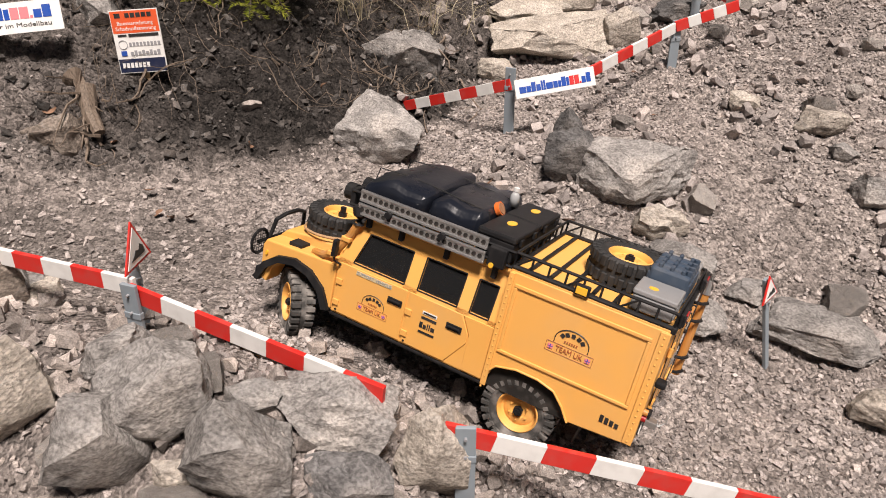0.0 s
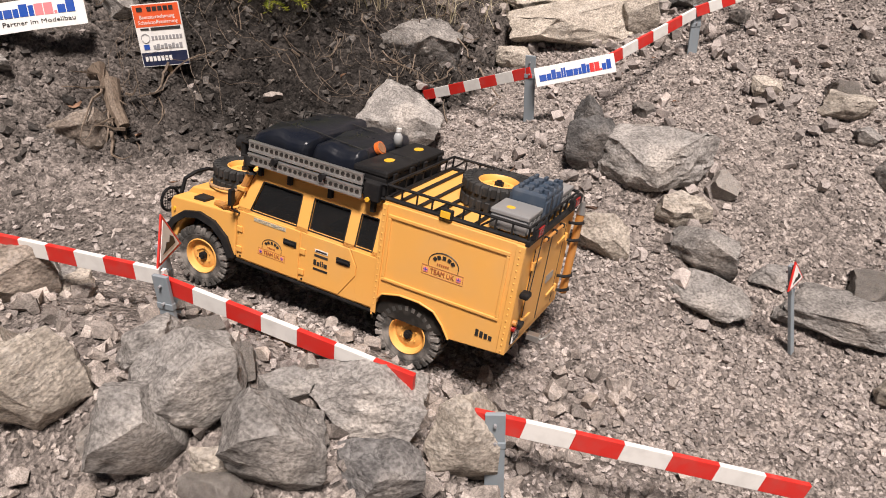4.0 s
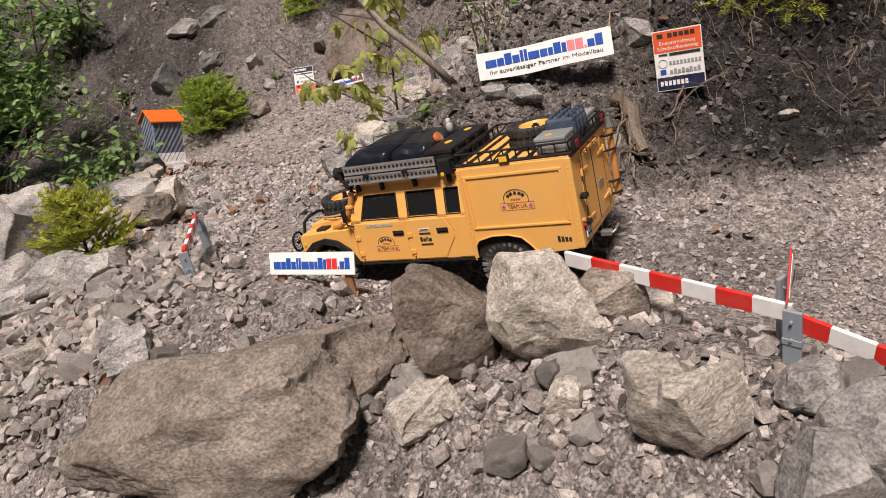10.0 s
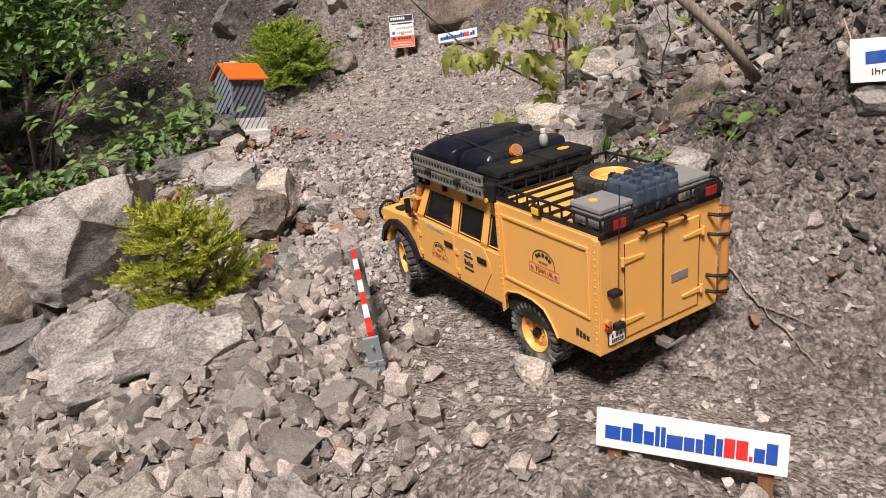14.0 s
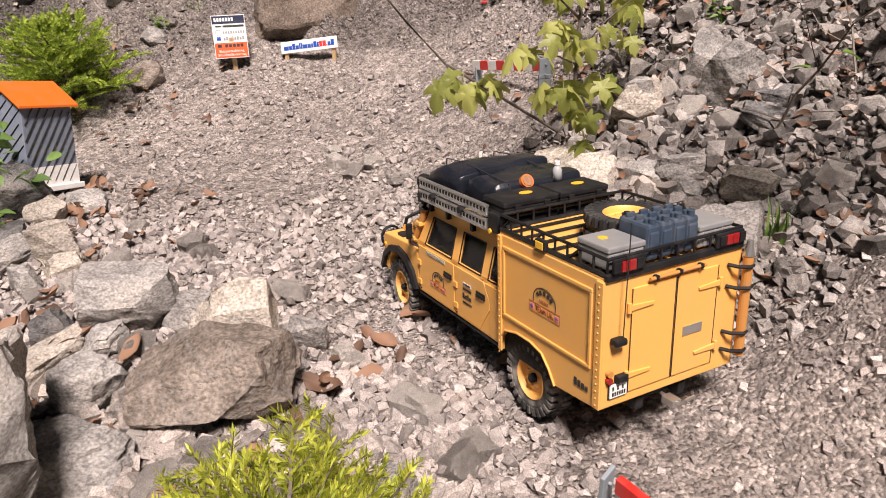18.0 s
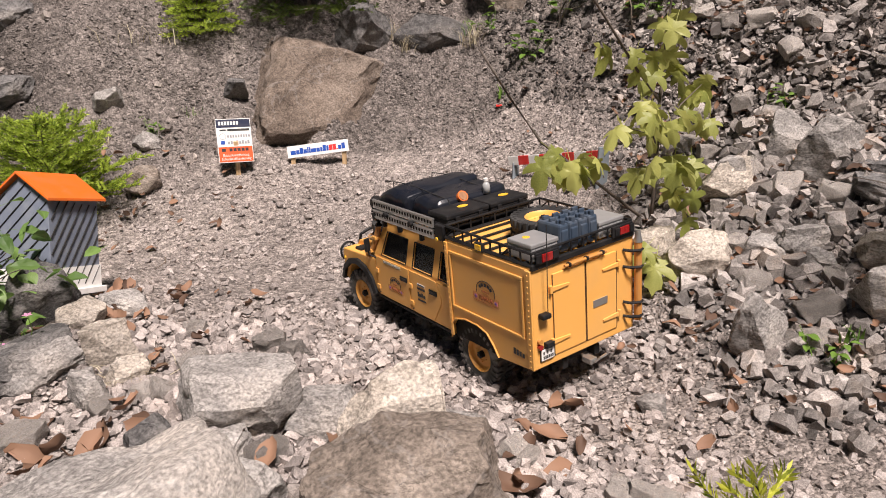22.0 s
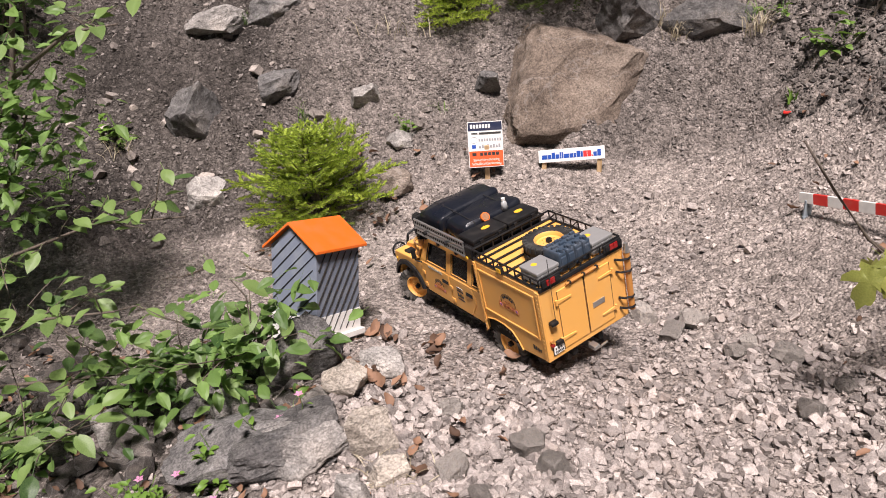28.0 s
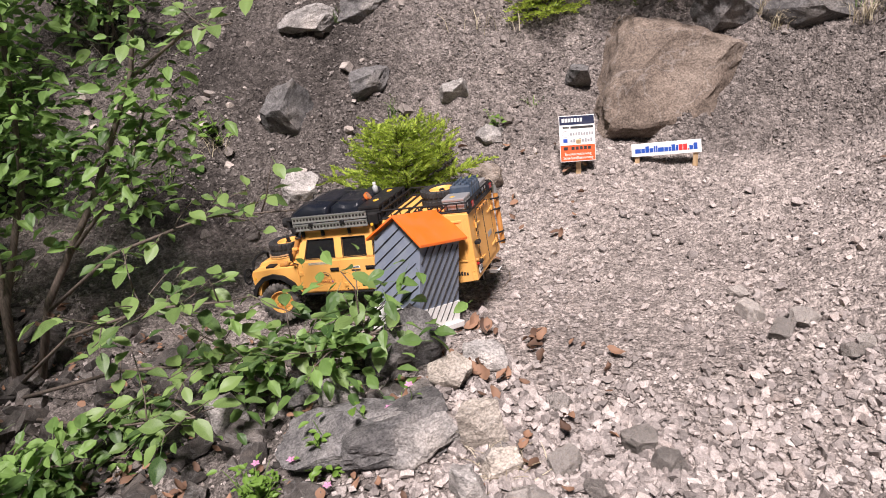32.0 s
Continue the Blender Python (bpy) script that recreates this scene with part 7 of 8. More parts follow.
# the nose is short: pull everything ahead of the front axle a little back
for ob in truck.children_recursive:
    if ob.type == "MESH" and ob not in WHEELS and ob.parent not in WHEELS and not ob.name.startswith(("wheel", "rim", "hub", "spare")):
        for v in ob.data.vertices:
            if v.co.y > 0.345 and not ob.name.startswith(("bull", "winch", "cross_bar", "lamp_guard", "guard_wire")):
                v.co.y = 0.345 + (v.co.y - 0.345) * 0.66


# ---- plants ----
BARK = woody("bark", (0.05, 0.038, 0.03), (0.15, 0.12, 0.095), 60)
BARK_PALE = woody("bark_pale", (0.16, 0.13, 0.1), (0.34, 0.29, 0.23), 50)
ROOT_WOOD = woody("root_wood", (0.08, 0.058, 0.042), (0.24, 0.185, 0.138), 70)
NEEDLE_YOUNG = leafy("needles_young", (0.12, 0.19, 0.016), (0.62, 0.64, 0.09), 0.4)
NEEDLE = leafy("needles_green", (0.055, 0.13, 0.016), (0.52, 0.64, 0.09), 0.42)
NEEDLE_DARK = leafy("needles_dark", (0.012, 0.028, 0.01), (0.1, 0.15, 0.02), 0.2)
MAPLE = leafy("maple_leaves", (0.19, 0.225, 0.045), (0.47, 0.48, 0.14), 0.42, island=False)
LEAF = leafy("shrub_leaves", (0.032, 0.078, 0.022), (0.2, 0.3, 0.09), 0.35, island=False)
LEAF_MASS = leafy("shrub_leaves_mass", (0.035, 0.085, 0.022), (0.2, 0.33, 0.085), 0.4)
HERB = leafy("herb_leaves", (0.03, 0.08, 0.012), (0.16, 0.28, 0.045), 0.3)
STRAW = leafy("dry_grass", (0.25, 0.2, 0.12), (0.56, 0.5, 0.36), 0.3)
DEAD = leafy("dead_leaves", (0.045, 0.024, 0.015), (0.25, 0.14, 0.085), 0.05, 0.75)
PETAL = leafy("pink_petal", (0.5, 0.16, 0.35), (0.75, 0.35, 0.55), 0.3)


class Soup:
    """Vertices and faces gathered for one mesh, with a material slot for each face."""

    def __init__(self):
        self.v, self.f, self.s = [], [], []

    def add(self, verts, faces, slot=0):
        k = len(self.v)
        self.v.extend(verts)
        self.f.extend(tuple(i + k for i in f) for f in faces)
        self.s.extend([slot] * len(faces))

    def tube(self, pts, r0, r1, sides=5, slot=0):
        pts = [Vector(p) for p in pts]
        n, verts = len(pts), []
        for i, p in enumerate(pts):
            d = (pts[min(i + 1, n - 1)] - pts[max(i - 1, 0)]).normalized()
            a = d.orthogonal().normalized()
            b = d.cross(a)
            r = r0 + (r1 - r0) * i / max(n - 1, 1)
            verts += [p + (a * math.cos(6.2832 * k / sides) + b * math.sin(6.2832 * k / sides)) * r for k in range(sides)]
        faces = [(i * sides + k, i * sides + (k + 1) % sides, (i + 1) * sides + (k + 1) % sides, (i + 1) * sides + k) for i in range(n - 1) for k in range(sides)]
        faces += [tuple(range(sides))[::-1], tuple(range((n - 1) * sides, n * sides))]
        self.add(verts, faces, slot)

    def object(self, name, materials, parent=None, label="", smooth=False):
        me = bpy.data.meshes.new(name)
        me.from_pydata([tuple(v) for v in self.v], [], self.f)
        for m in materials:
            me.materials.append(m)
        if len(materials) > 1:
            me.polygons.foreach_set("material_index", self.s)
        if smooth:
            me.shade_smooth()
        ob = new(name, me)
        ob.parent = parent
        if label:
            tagged(ob, label=label)
        return ob


def wander(rs, a, d, length, n, bend=0.25, rise=0.0):
    """Points of a crooked twig from a along d."""
    p, d, out = Vector(a), Vector(d).normalized(), [Vector(a)]
    for _ in range(n):
        d = (d + Vector(rs.normal(0, bend, 3)) + Vector((0, 0, rise))).normalized()
        p = p + d * (length / n)
        out.append(p.copy())
    return out


def needles(soup, pts, rs, length, gap, slot=1):
    """Flat tapered needles standing round a twig."""
    for a, b in zip(pts, pts[1:]):
        d = (b - a)
        n = max(1, int(d.length / gap))
        dn = d.normalized()
        o = dn.orthogonal().normalized()
        q = dn.cross(o)
        for k in range(n):
            ang = rs.uniform(0, 6.283)
            side = o * math.cos(ang) + q * math.sin(ang)
            if side.z < -0.4:
                side.z *= -0.6
            root = a + d * ((k + rs.rand()) / n)
            out = (side + dn * rs.uniform(0.5, 1.0)).normalized() * length * rs.uniform(0.75, 1.15)
            w = out.cross(dn).normalized() * length * 0.11
            soup.add([root - w * 0.6, root + out * 0.55 - w, root + out, root + out * 0.55 + w], [(0, 1, 2, 3)], slot)


def conifer(x, y, height, width, seed, needle, label, whorls=7, per=6, needle_len=0.011, gap=0.0011, droop=-0.04, name="spruce", bottom=0.12, sink=0.01, side_twigs=7, taper=0.75):
    """A young spruce: a stem, whorls of boughs with side twigs, and needles on every twig."""
    rs = np.random.RandomState(seed)
    z = float(ground_z(x, y)) - sink
    ob = thing(name, label, "spruce", "young spruces", pose(x, y, z))
    stem = wander(rs, (0, 0, 0), (0, 0, 1), height, 8, 0.05)
    s = Soup()
    s.tube(stem, height * 0.022 + 0.002, 0.0012, 6)
    s.object("trunk", [BARK], ob)
    tip = Soup()
    needles(tip, stem[-3:], rs, needle_len, gap)
    tip.object("leader", [BARK, needle], ob)
    for w in range(whorls):
        f = bottom + (0.97 - bottom) * w / (whorls - 1)
        at = stem[0].lerp(stem[-1], f)
        reach = width * 0.5 * (1.0 - taper * f ** 1.3)
        for k in range(per):
            ang = 6.2832 * (k + 0.5 * (w % 2) + rs.uniform(-0.25, 0.25)) / per
            d = Vector((math.cos(ang), math.sin(ang), 0.1 + 0.55 * f + rs.uniform(-0.12, 0.15)))
            ln = reach * rs.uniform(0.75, 1.2)
            main = wander(rs, at, d, ln, 6, 0.1, droop)
            b = Soup()
            b.tube(main, 0.0022, 0.0007, 4)
            needles(b, main[1:], rs, needle_len, gap)
            flat = Vector((-d.y, d.x, 0)).normalized()
            for j in range(side_twigs):
                g = 0.2 + 0.75 * j / side_twigs
                root = main[0].lerp(main[-1], g)
                i = min(int(g * 6), 5)
                root = main[i].lerp(main[i + 1], g * 6 - i)
                sd = (main[-1] - main[0]).normalized() * 0.75 + flat * (1 if j % 2 else -1) + Vector((0, 0, rs.uniform(-0.25, 0.3)))
                tw = wander(rs, root, sd, ln * (0.62 - 0.42 * g) * rs.uniform(0.7, 1.2), 3, 0.12, droop * 0.5)
                b.tube(tw, 0.0011, 0.0005, 3)
                needles(b, tw, rs, needle_len, gap)
            b.object("bough", [BARK, needle], ob)
    return ob


conifer(-1.79, 0.93, 0.165, 0.27, 1, NEEDLE_YOUNG, "bushy young spruce with bright yellow-green shoots among the stones", 6, 6, 0.0095, 0.0006, 0.06, taper=0.5, side_twigs=8)
conifer(-2.83, 2.5, 0.215, 0.47, 2, NEEDLE, "bushy green young spruce behind the little house", 7, 8, 0.0105, 0.0006, 0.03, side_twigs=8, taper=0.6, bottom=0.15)
conifer(-2.58, 3.05, 0.17, 0.24, 3, NEEDLE, "small yellow-green spruce above the brown boulder", 8, 7, 0.013, 0.0013, taper=0.5, bottom=0.02)
conifer(-2.25, 3.1, 0.26, 0.42, 4, NEEDLE_DARK, "broad dark green spruce leaning over the brown boulder", 8, 9, 0.014, 0.0014, side_twigs=9, taper=0.4, bottom=0.06)
conifer(-0.98, 2.24, 0.18, 0.36, 6, NEEDLE, "low green spruce at the top of the scree", 7, 8, 0.012, 0.0013, taper=0.5, bottom=0.02)
conifer(-0.4, 1.63, 0.13, 0.4, 7, NEEDLE_YOUNG, "spreading yellow-green spruce over the edge of the earth bank", 6, 9, 0.013, 0.0012, -0.1, taper=0.35, bottom=0.05, side_twigs=8)
conifer(-0.28, 1.92, 0.16, 0.3, 8, NEEDLE, "low spruce on the edge of the earth bank", 6, 7, 0.012, 0.0015, -0.06)
conifer(-3.7, 3.35, 0.3, 0.36, 9, NEEDLE_DARK, "dark spruce high on the bank", 7, 7, 0.015, 0.002)


# ---- broad leaves ----
def leaf_mesh(name, kind, material, fold=0.25, droop=0.3, seed=0):
    """One leaf of unit length with a fold along its rib; its stalk end at the origin, its tip along +y."""
    rs = np.random.RandomState(seed)
    if kind == "maple":
        ring = [(0.0, 0.0), (0.16, -0.05), (0.38, -0.09), (0.36, 0.04), (0.26, 0.14), (0.46, 0.19), (0.62, 0.36), (0.6, 0.5), (0.42, 0.46), (0.2, 0.42), (0.27, 0.62), (0.24, 0.78), (0.12, 0.83), (0.0, 1.0)]
        mid = (0.0, 0.33)
    elif kind == "far":
        ring = [(0.0, 0.0), (0.2, 0.18), (0.29, 0.45), (0.17, 0.8), (0.0, 1.0)]
        mid = (0.0, 0.45)
    else:
        ring = [(0.0, 0.0), (0.1, 0.06), (0.22, 0.2), (0.29, 0.4), (0.27, 0.6), (0.17, 0.8), (0.06, 0.93), (0.0, 1.0)]
        mid = (0.0, 0.45)
    outline = ring + [(-a, b) for a, b in ring[1:-1]][::-1]
    n = len(outline)
    def lift(a, b):
        return abs(a) * fold - droop * b * b + 0.035 * math.sin(9 * a + seed) * math.cos(7 * b)
    v = [(a, b, lift(a, b)) for a, b in outline]
    inner = [(mid[0] + (a - mid[0]) * 0.5, mid[1] + (b - mid[1]) * 0.5) for a, b in outline]
    v += [(a, b, lift(a, b)) for a, b in inner] + [(mid[0], mid[1], lift(*mid))]
    f = [(i, (i + 1) % n, n + (i + 1) % n, n + i) for i in range(n)] + [(n + i, n + (i + 1) % n, 2 * n) for i in range(n)]
    v += [(-0.012, 0, 0), (0.012, 0, 0), (0.008, -0.45, 0.06), (-0.008, -0.45, 0.06)]
    f.append((2 * n + 4, 2 * n + 3, 2 * n + 2, 2 * n + 1))
    me = bpy.data.meshes.new(name)
    me.from_pydata(v, [], f)
    me.materials.append(material)
    me.shade_smooth()
    return me


MAPLE_LEAVES = [leaf_mesh("maple_leaf", "maple", MAPLE, fo, dr, k) for k, (fo, dr) in enumerate(((-0.35, 0.5), (-0.2, 0.75), (-0.45, 0.6), (0.2, 0.35)))]
OVAL_LEAVES = [leaf_mesh("oval_leaf", "oval", LEAF, fo, dr, k) for k, (fo, dr) in enumerate(((0.25, 0.15), (0.4, 0.3), (0.15, 0.4), (0.3, 0.05)))]
MASS_LEAVES = [leaf_mesh("oval_leaf_far", "far", LEAF_MASS, 0.3, 0.25, k) for k in range(2)]
HERB_LEAVES = [leaf_mesh("herb_leaf", "oval", HERB, 0.3, 0.3, k) for k in range(2)]


def leaf_pose(rs, p, d, size, flop=0.3):
    """A leaf at p that points along d and turns its face up."""
    d = Vector(d).normalized()
    x = d.cross(Vector((rs.normal(0, flop), rs.normal(0, flop), 1))).normalized()
    z = x.cross(d)
    m = Matrix((x, d, z)).transposed().to_4x4()
    return Matrix.Translation(Vector(p) + d * size * 0.4) @ m @ Matrix.Diagonal((size, size, size, 1))


def put_leaf(owner, meshes, rs, p, d, size, flop=0.3, name="leaf"):
    ob = new(name, meshes[rs.randint(len(meshes))])
    ob.matrix_basis = leaf_pose(rs, p, d, size, flop)
    ob.parent = owner
    return ob


def leaf_cloud(owner, meshes, rs, spots, name, material):
    """Many small leaves of a crown joined in one mesh."""
    vs, fs, k = [], [], 0
    base = [(np.array([v.co[:] for v in me.vertices]), [tuple(p.vertices) for p in me.polygons]) for me in meshes]
    for p, d, size in spots:
        v, f = base[rs.randint(len(base))]
        m = np.array(leaf_pose(rs, p, d, size, 0.5))
        vs.append(v @ m[:3, :3].T + m[:3, 3])
        fs += [tuple(i + k for i in q) for q in f]
        k += len(v)
    me = bpy.data.meshes.new(name)
    me.from_pydata(np.concatenate(vs).tolist(), [], fs)
    me.materials.append(material)
    ob = new(name, me)
    ob.parent = owner
    return ob


def maple():
    rs = np.random.RandomState(5)
    ob = thing("maple_sapling", "young maple sapling with yellow-green lobed leaves and thin dark stems", "sapling")
    stems = [[(-1.515, 1.93, 0.74), (-1.512, 1.945, 0.86), (-1.51, 1.97, 0.98), (-1.5, 2.0, 1.1), (-1.49, 2.02, 1.22)],
             [(-1.51, 1.95, 0.76), (-1.544, 1.93, 0.785), (-1.64, 1.88, 0.86), (-1.741, 1.844, 0.933), (-1.8, 1.81, 1.01), (-1.852, 1.784, 1.085)],
             [(-1.51, 1.97, 0.98), (-1.57, 1.93, 1.04), (-1.64, 1.88, 1.12), (-1.718, 1.844, 1.213), (-1.78, 1.82, 1.29)],
             [(-1.512, 1.94, 0.8), (-1.5, 1.88, 0.85), (-1.49, 1.82, 0.87)],
             [(-1.51, 1.96, 0.92), (-1.46, 2.0, 0.97), (-1.41, 2.04, 1.0)],
             [(-1.51, 1.96, 0.9), (-1.55, 1.87, 0.94), (-1.6, 1.82, 0.96)],
             [(-1.741, 1.844, 0.933), (-1.73, 1.81, 0.93), (-1.71, 1.78, 0.92)],
             [(-1.51, 1.93, 0.77), (-1.55, 1.82, 0.78), (-1.58, 1.74, 0.78)]]
    for k, p in enumerate(stems):
        s = Soup()
        r = (0.0042, 0.0035, 0.003, 0.002, 0.002, 0.002, 0.0015, 0.0018)[k]
        s.tube(p, r, r * 0.45, 6)
        s.object("stem", [BARK], ob, smooth=True)
    spots = [(-1.709, 1.784, 0.925, 5), (-1.74, 1.8, 0.94, 4), (-1.66, 1.83, 0.92, 3), (-1.547, 1.78, 0.93, 4), (-1.5, 1.8, 0.86, 4), (-1.405, 2.041, 1.0, 6), (-1.44, 1.98, 0.97, 4), (-1.51, 1.95, 0.98, 6), (-1.56, 1.9, 0.99, 5), (-1.6, 1.84, 0.97, 5), (-1.5, 1.99, 1.06, 6), (-1.49, 2.0, 1.14, 5), (-1.57, 1.93, 1.06, 4), (-1.47, 1.93, 0.9, 4), (-1.49, 2.02, 1.22, 5), (-1.58, 1.74, 0.79, 4), (-1.64, 1.88, 1.1, 2), (-1.56, 1.86, 0.9, 4)]
    for x, y, z, n in spots:
        for k in range(n):
            a = rs.uniform(0, 6.283)
            put_leaf(ob, MAPLE_LEAVES, rs, (x + rs.normal(0, 0.014), y + rs.normal(0, 0.014), z + rs.normal(0, 0.012)), (math.cos(a), math.sin(a), rs.uniform(-1.6, -0.5)), rs.uniform(0.032, 0.054))


maple()


def bank_sapling():
    """The pale crooked stem that leans over the bank beside the banner."""
    rs = np.random.RandomState(8)
    ob = thing("bank_sapling", "crooked pale-barked sapling with a few young leaves leaning over the bank", "sapling")
    trunk = [(-1.03, 1.4, 0.98), (-1.07, 1.37, 1.05), (-1.15, 1.36, 1.13), (-1.21, 1.36, 1.21), (-1.25, 1.35, 1.32), (-1.27, 1.32, 1.47)]
    s = Soup()
    s.tube(trunk, 0.009, 0.0055, 8)
    s.object("trunk", [BARK_PALE], ob, smooth=True)
    for k in range(13):
        i = rs.randint(1, 5)
        root = Vector(trunk[i]).lerp(Vector(trunk[i + 1]), rs.rand())
        d = Vector((rs.normal(-0.2, 0.8), rs.normal(0.2, 0.5), rs.uniform(0.1, 0.9)))
        w = wander(rs, root, d, rs.uniform(0.14, 0.34), 5, 0.22)
        s = Soup()
        s.tube(w, 0.0025, 0.0009, 4)
        s.object("twig", [BARK], ob)
        if k % 2 == 0:
            for p in w[2:]:
                for _ in range(2):
                    a = rs.uniform(0, 6.283)
                    put_leaf(ob, MAPLE_LEAVES, rs, p, (math.cos(a), math.sin(a), rs.uniform(-0.5, 0.3)), rs.uniform(0.028, 0.05))


bank_sapling()


def twig_tangle(x, y, seed, count, high, label, leaves=0):
    """Bare thin stems standing together."""
    rs = np.random.RandomState(seed)
    ob = thing("twig_clump", label, "twigs", "bare twigs on the bank")
    for k in range(count):
        px, py = x + rs.normal(0, 0.1), y + rs.normal(0, 0.06)
        root = (px, py, float(ground_z(px, py)) - 0.01)
        w = wander(rs, root, (rs.normal(0, 0.35), rs.normal(-0.1, 0.25), 1), high * rs.uniform(0.5, 1.2), 6, 0.16)
        s = Soup()
        s.tube(w, rs.uniform(0.0015, 0.0035), 0.0008, 4)
        for _ in range(3):
            i = rs.randint(1, 5)
            s.tube(wander(rs, w[i], (rs.normal(0, 1), rs.normal(0, 1), 0.6), high * 0.3, 3, 0.2), 0.0011, 0.0005, 3)
        s.object("stem", [BARK if k % 3 else BARK_PALE], ob)
        for j in range(leaves):
            a = rs.uniform(0, 6.283)
            put_leaf(ob, HERB_LEAVES, rs, w[rs.randint(2, 7)], (math.cos(a), math.sin(a), rs.uniform(-0.2, 0.5)), rs.uniform(0.02, 0.04))


twig_tangle(-1.05, 1.75, 31, 9, 0.35, "thin bare stems among the stones above the banner", 2)
twig_tangle(-0.95, 1.56, 36, 13, 0.3, "tangle of thin bare stems above the banner", 2)
twig_tangle(-0.85, 1.85, 32, 6, 0.3, "thin bare stems on the bank above the banner", 1)
twig_tangle(-1.25, 2.55, 33, 5, 0.2, "low leafy stems at the top of the scree", 7)
twig_tangle(-1.45, 2.85, 34, 6, 0.2, "low leafy stems under the top of the bank", 8)
twig_tangle(-0.72, 2.15, 35, 5, 0.25, "thin stems with young leaves on the bank", 4)


def big_shrub():
    """The leafy shrub beside the track, with long bent stems."""
    rs = np.random.RandomState(12)
    ob = thing("leafy_shrub", "tall shrub with dark stems and oval green leaves beside the track", "shrub", "green shrubs")
    stems = [[(-3.39, 1.69, 0.5), (-3.39, 1.74, 0.71), (-3.35, 1.84, 0.94), (-3.32, 1.88, 1.21), (-3.3, 1.9, 1.45)],
             [(-3.38, 1.73, 0.5), (-3.34, 1.79, 0.69), (-3.23, 1.88, 0.89), (-3.14, 1.97, 1.11), (-3.08, 2.0, 1.35)],
             [(-3.33, 1.78, 0.68), (-3.13, 1.79, 0.82), (-2.95, 1.85, 0.88), (-2.77, 1.86, 0.9)],
             [(-3.37, 1.68, 0.53), (-3.1, 1.69, 0.63), (-2.85, 1.72, 0.67), (-2.68, 1.73, 0.7), (-2.58, 1.75, 0.75)],
             [(-3.12, 1.95, 1.11), (-2.97, 1.94, 1.19), (-2.88, 1.95, 1.2)],
             [(-3.25, 1.82, 0.81), (-3.15, 1.9, 0.93), (-3.09, 1.93, 1.06)],
             [(-3.4, 1.68, 0.5), (-3.5, 1.62, 0.75), (-3.55, 1.6, 1.05), (-3.6, 1.62, 1.4)],
             [(-3.36, 1.66, 0.5), (-3.05, 1.58, 0.6), (-2.82, 1.56, 0.68)],
             [(-3.38, 1.7, 0.55), (-3.15, 1.66, 0.72), (-2.95, 1.66, 0.8), (-2.8, 1.68, 0.82)],
             [(-3.41, 1.7, 0.5), (-3.5, 1.85, 0.8), (-3.5, 1.95, 1.1), (-3.45, 2.0, 1.4)]]
    leaf_n = (12, 20, 34, 100, 12, 14, 8, 60, 54, 8)
    for k, p in enumerate(stems):
        p = [Vector(q) for q in p]
        s = Soup()
        r = 0.0095 if k in (0, 1, 6, 9) else 0.0042
        s.tube(p, r, r * 0.4, 7)
        n = len(p) - 1
        ends = []
        for _ in range(leaf_n[k] // 3):
            u = rs.uniform(0.25 if k not in (2, 3, 7, 8) else 0.35, 1.0) * n
            i = min(int(u), n - 1)
            root = p[i].lerp(p[i + 1], u - i)
            tw = wander(rs, root, Vector((rs.normal(0.2, 0.8), rs.normal(-0.1, 0.8), rs.uniform(0.0, 0.8))), rs.uniform(0.05, 0.13), 3, 0.2)
            s.tube(tw, 0.0015, 0.0008, 4)
            ends += tw[1:]
        s.object("stem", [BARK], ob, smooth=True)
        for q in ends[: leaf_n[k]]:
            a = rs.uniform(0, 6.283)
            put_leaf(ob, OVAL_LEAVES, rs, q, (math.cos(a), math.sin(a), rs.uniform(-0.5, 0.45)), rs.uniform(0.026, 0.047))
    spots = []
    for _ in range(2600):
        k = (0, 0, 1, 6, 6, 9, 9, 5, 0, 3)[rs.randint(10)]
        p = stems[k]
        u = rs.uniform(0.45, 0.999) * (len(p) - 1)
        i = int(u)
        c = Vector(p[i]).lerp(Vector(p[i + 1]), u - i) + Vector(rs.normal(0, 0.06, 3))
        a = rs.uniform(0, 6.283)
        spots.append((c, (math.cos(a), math.sin(a), rs.uniform(-0.6, 0.5)), rs.uniform(0.022, 0.04)))
    leaf_cloud(ob, MASS_LEAVES, rs, spots, "crown", LEAF_MASS)


big_shrub()


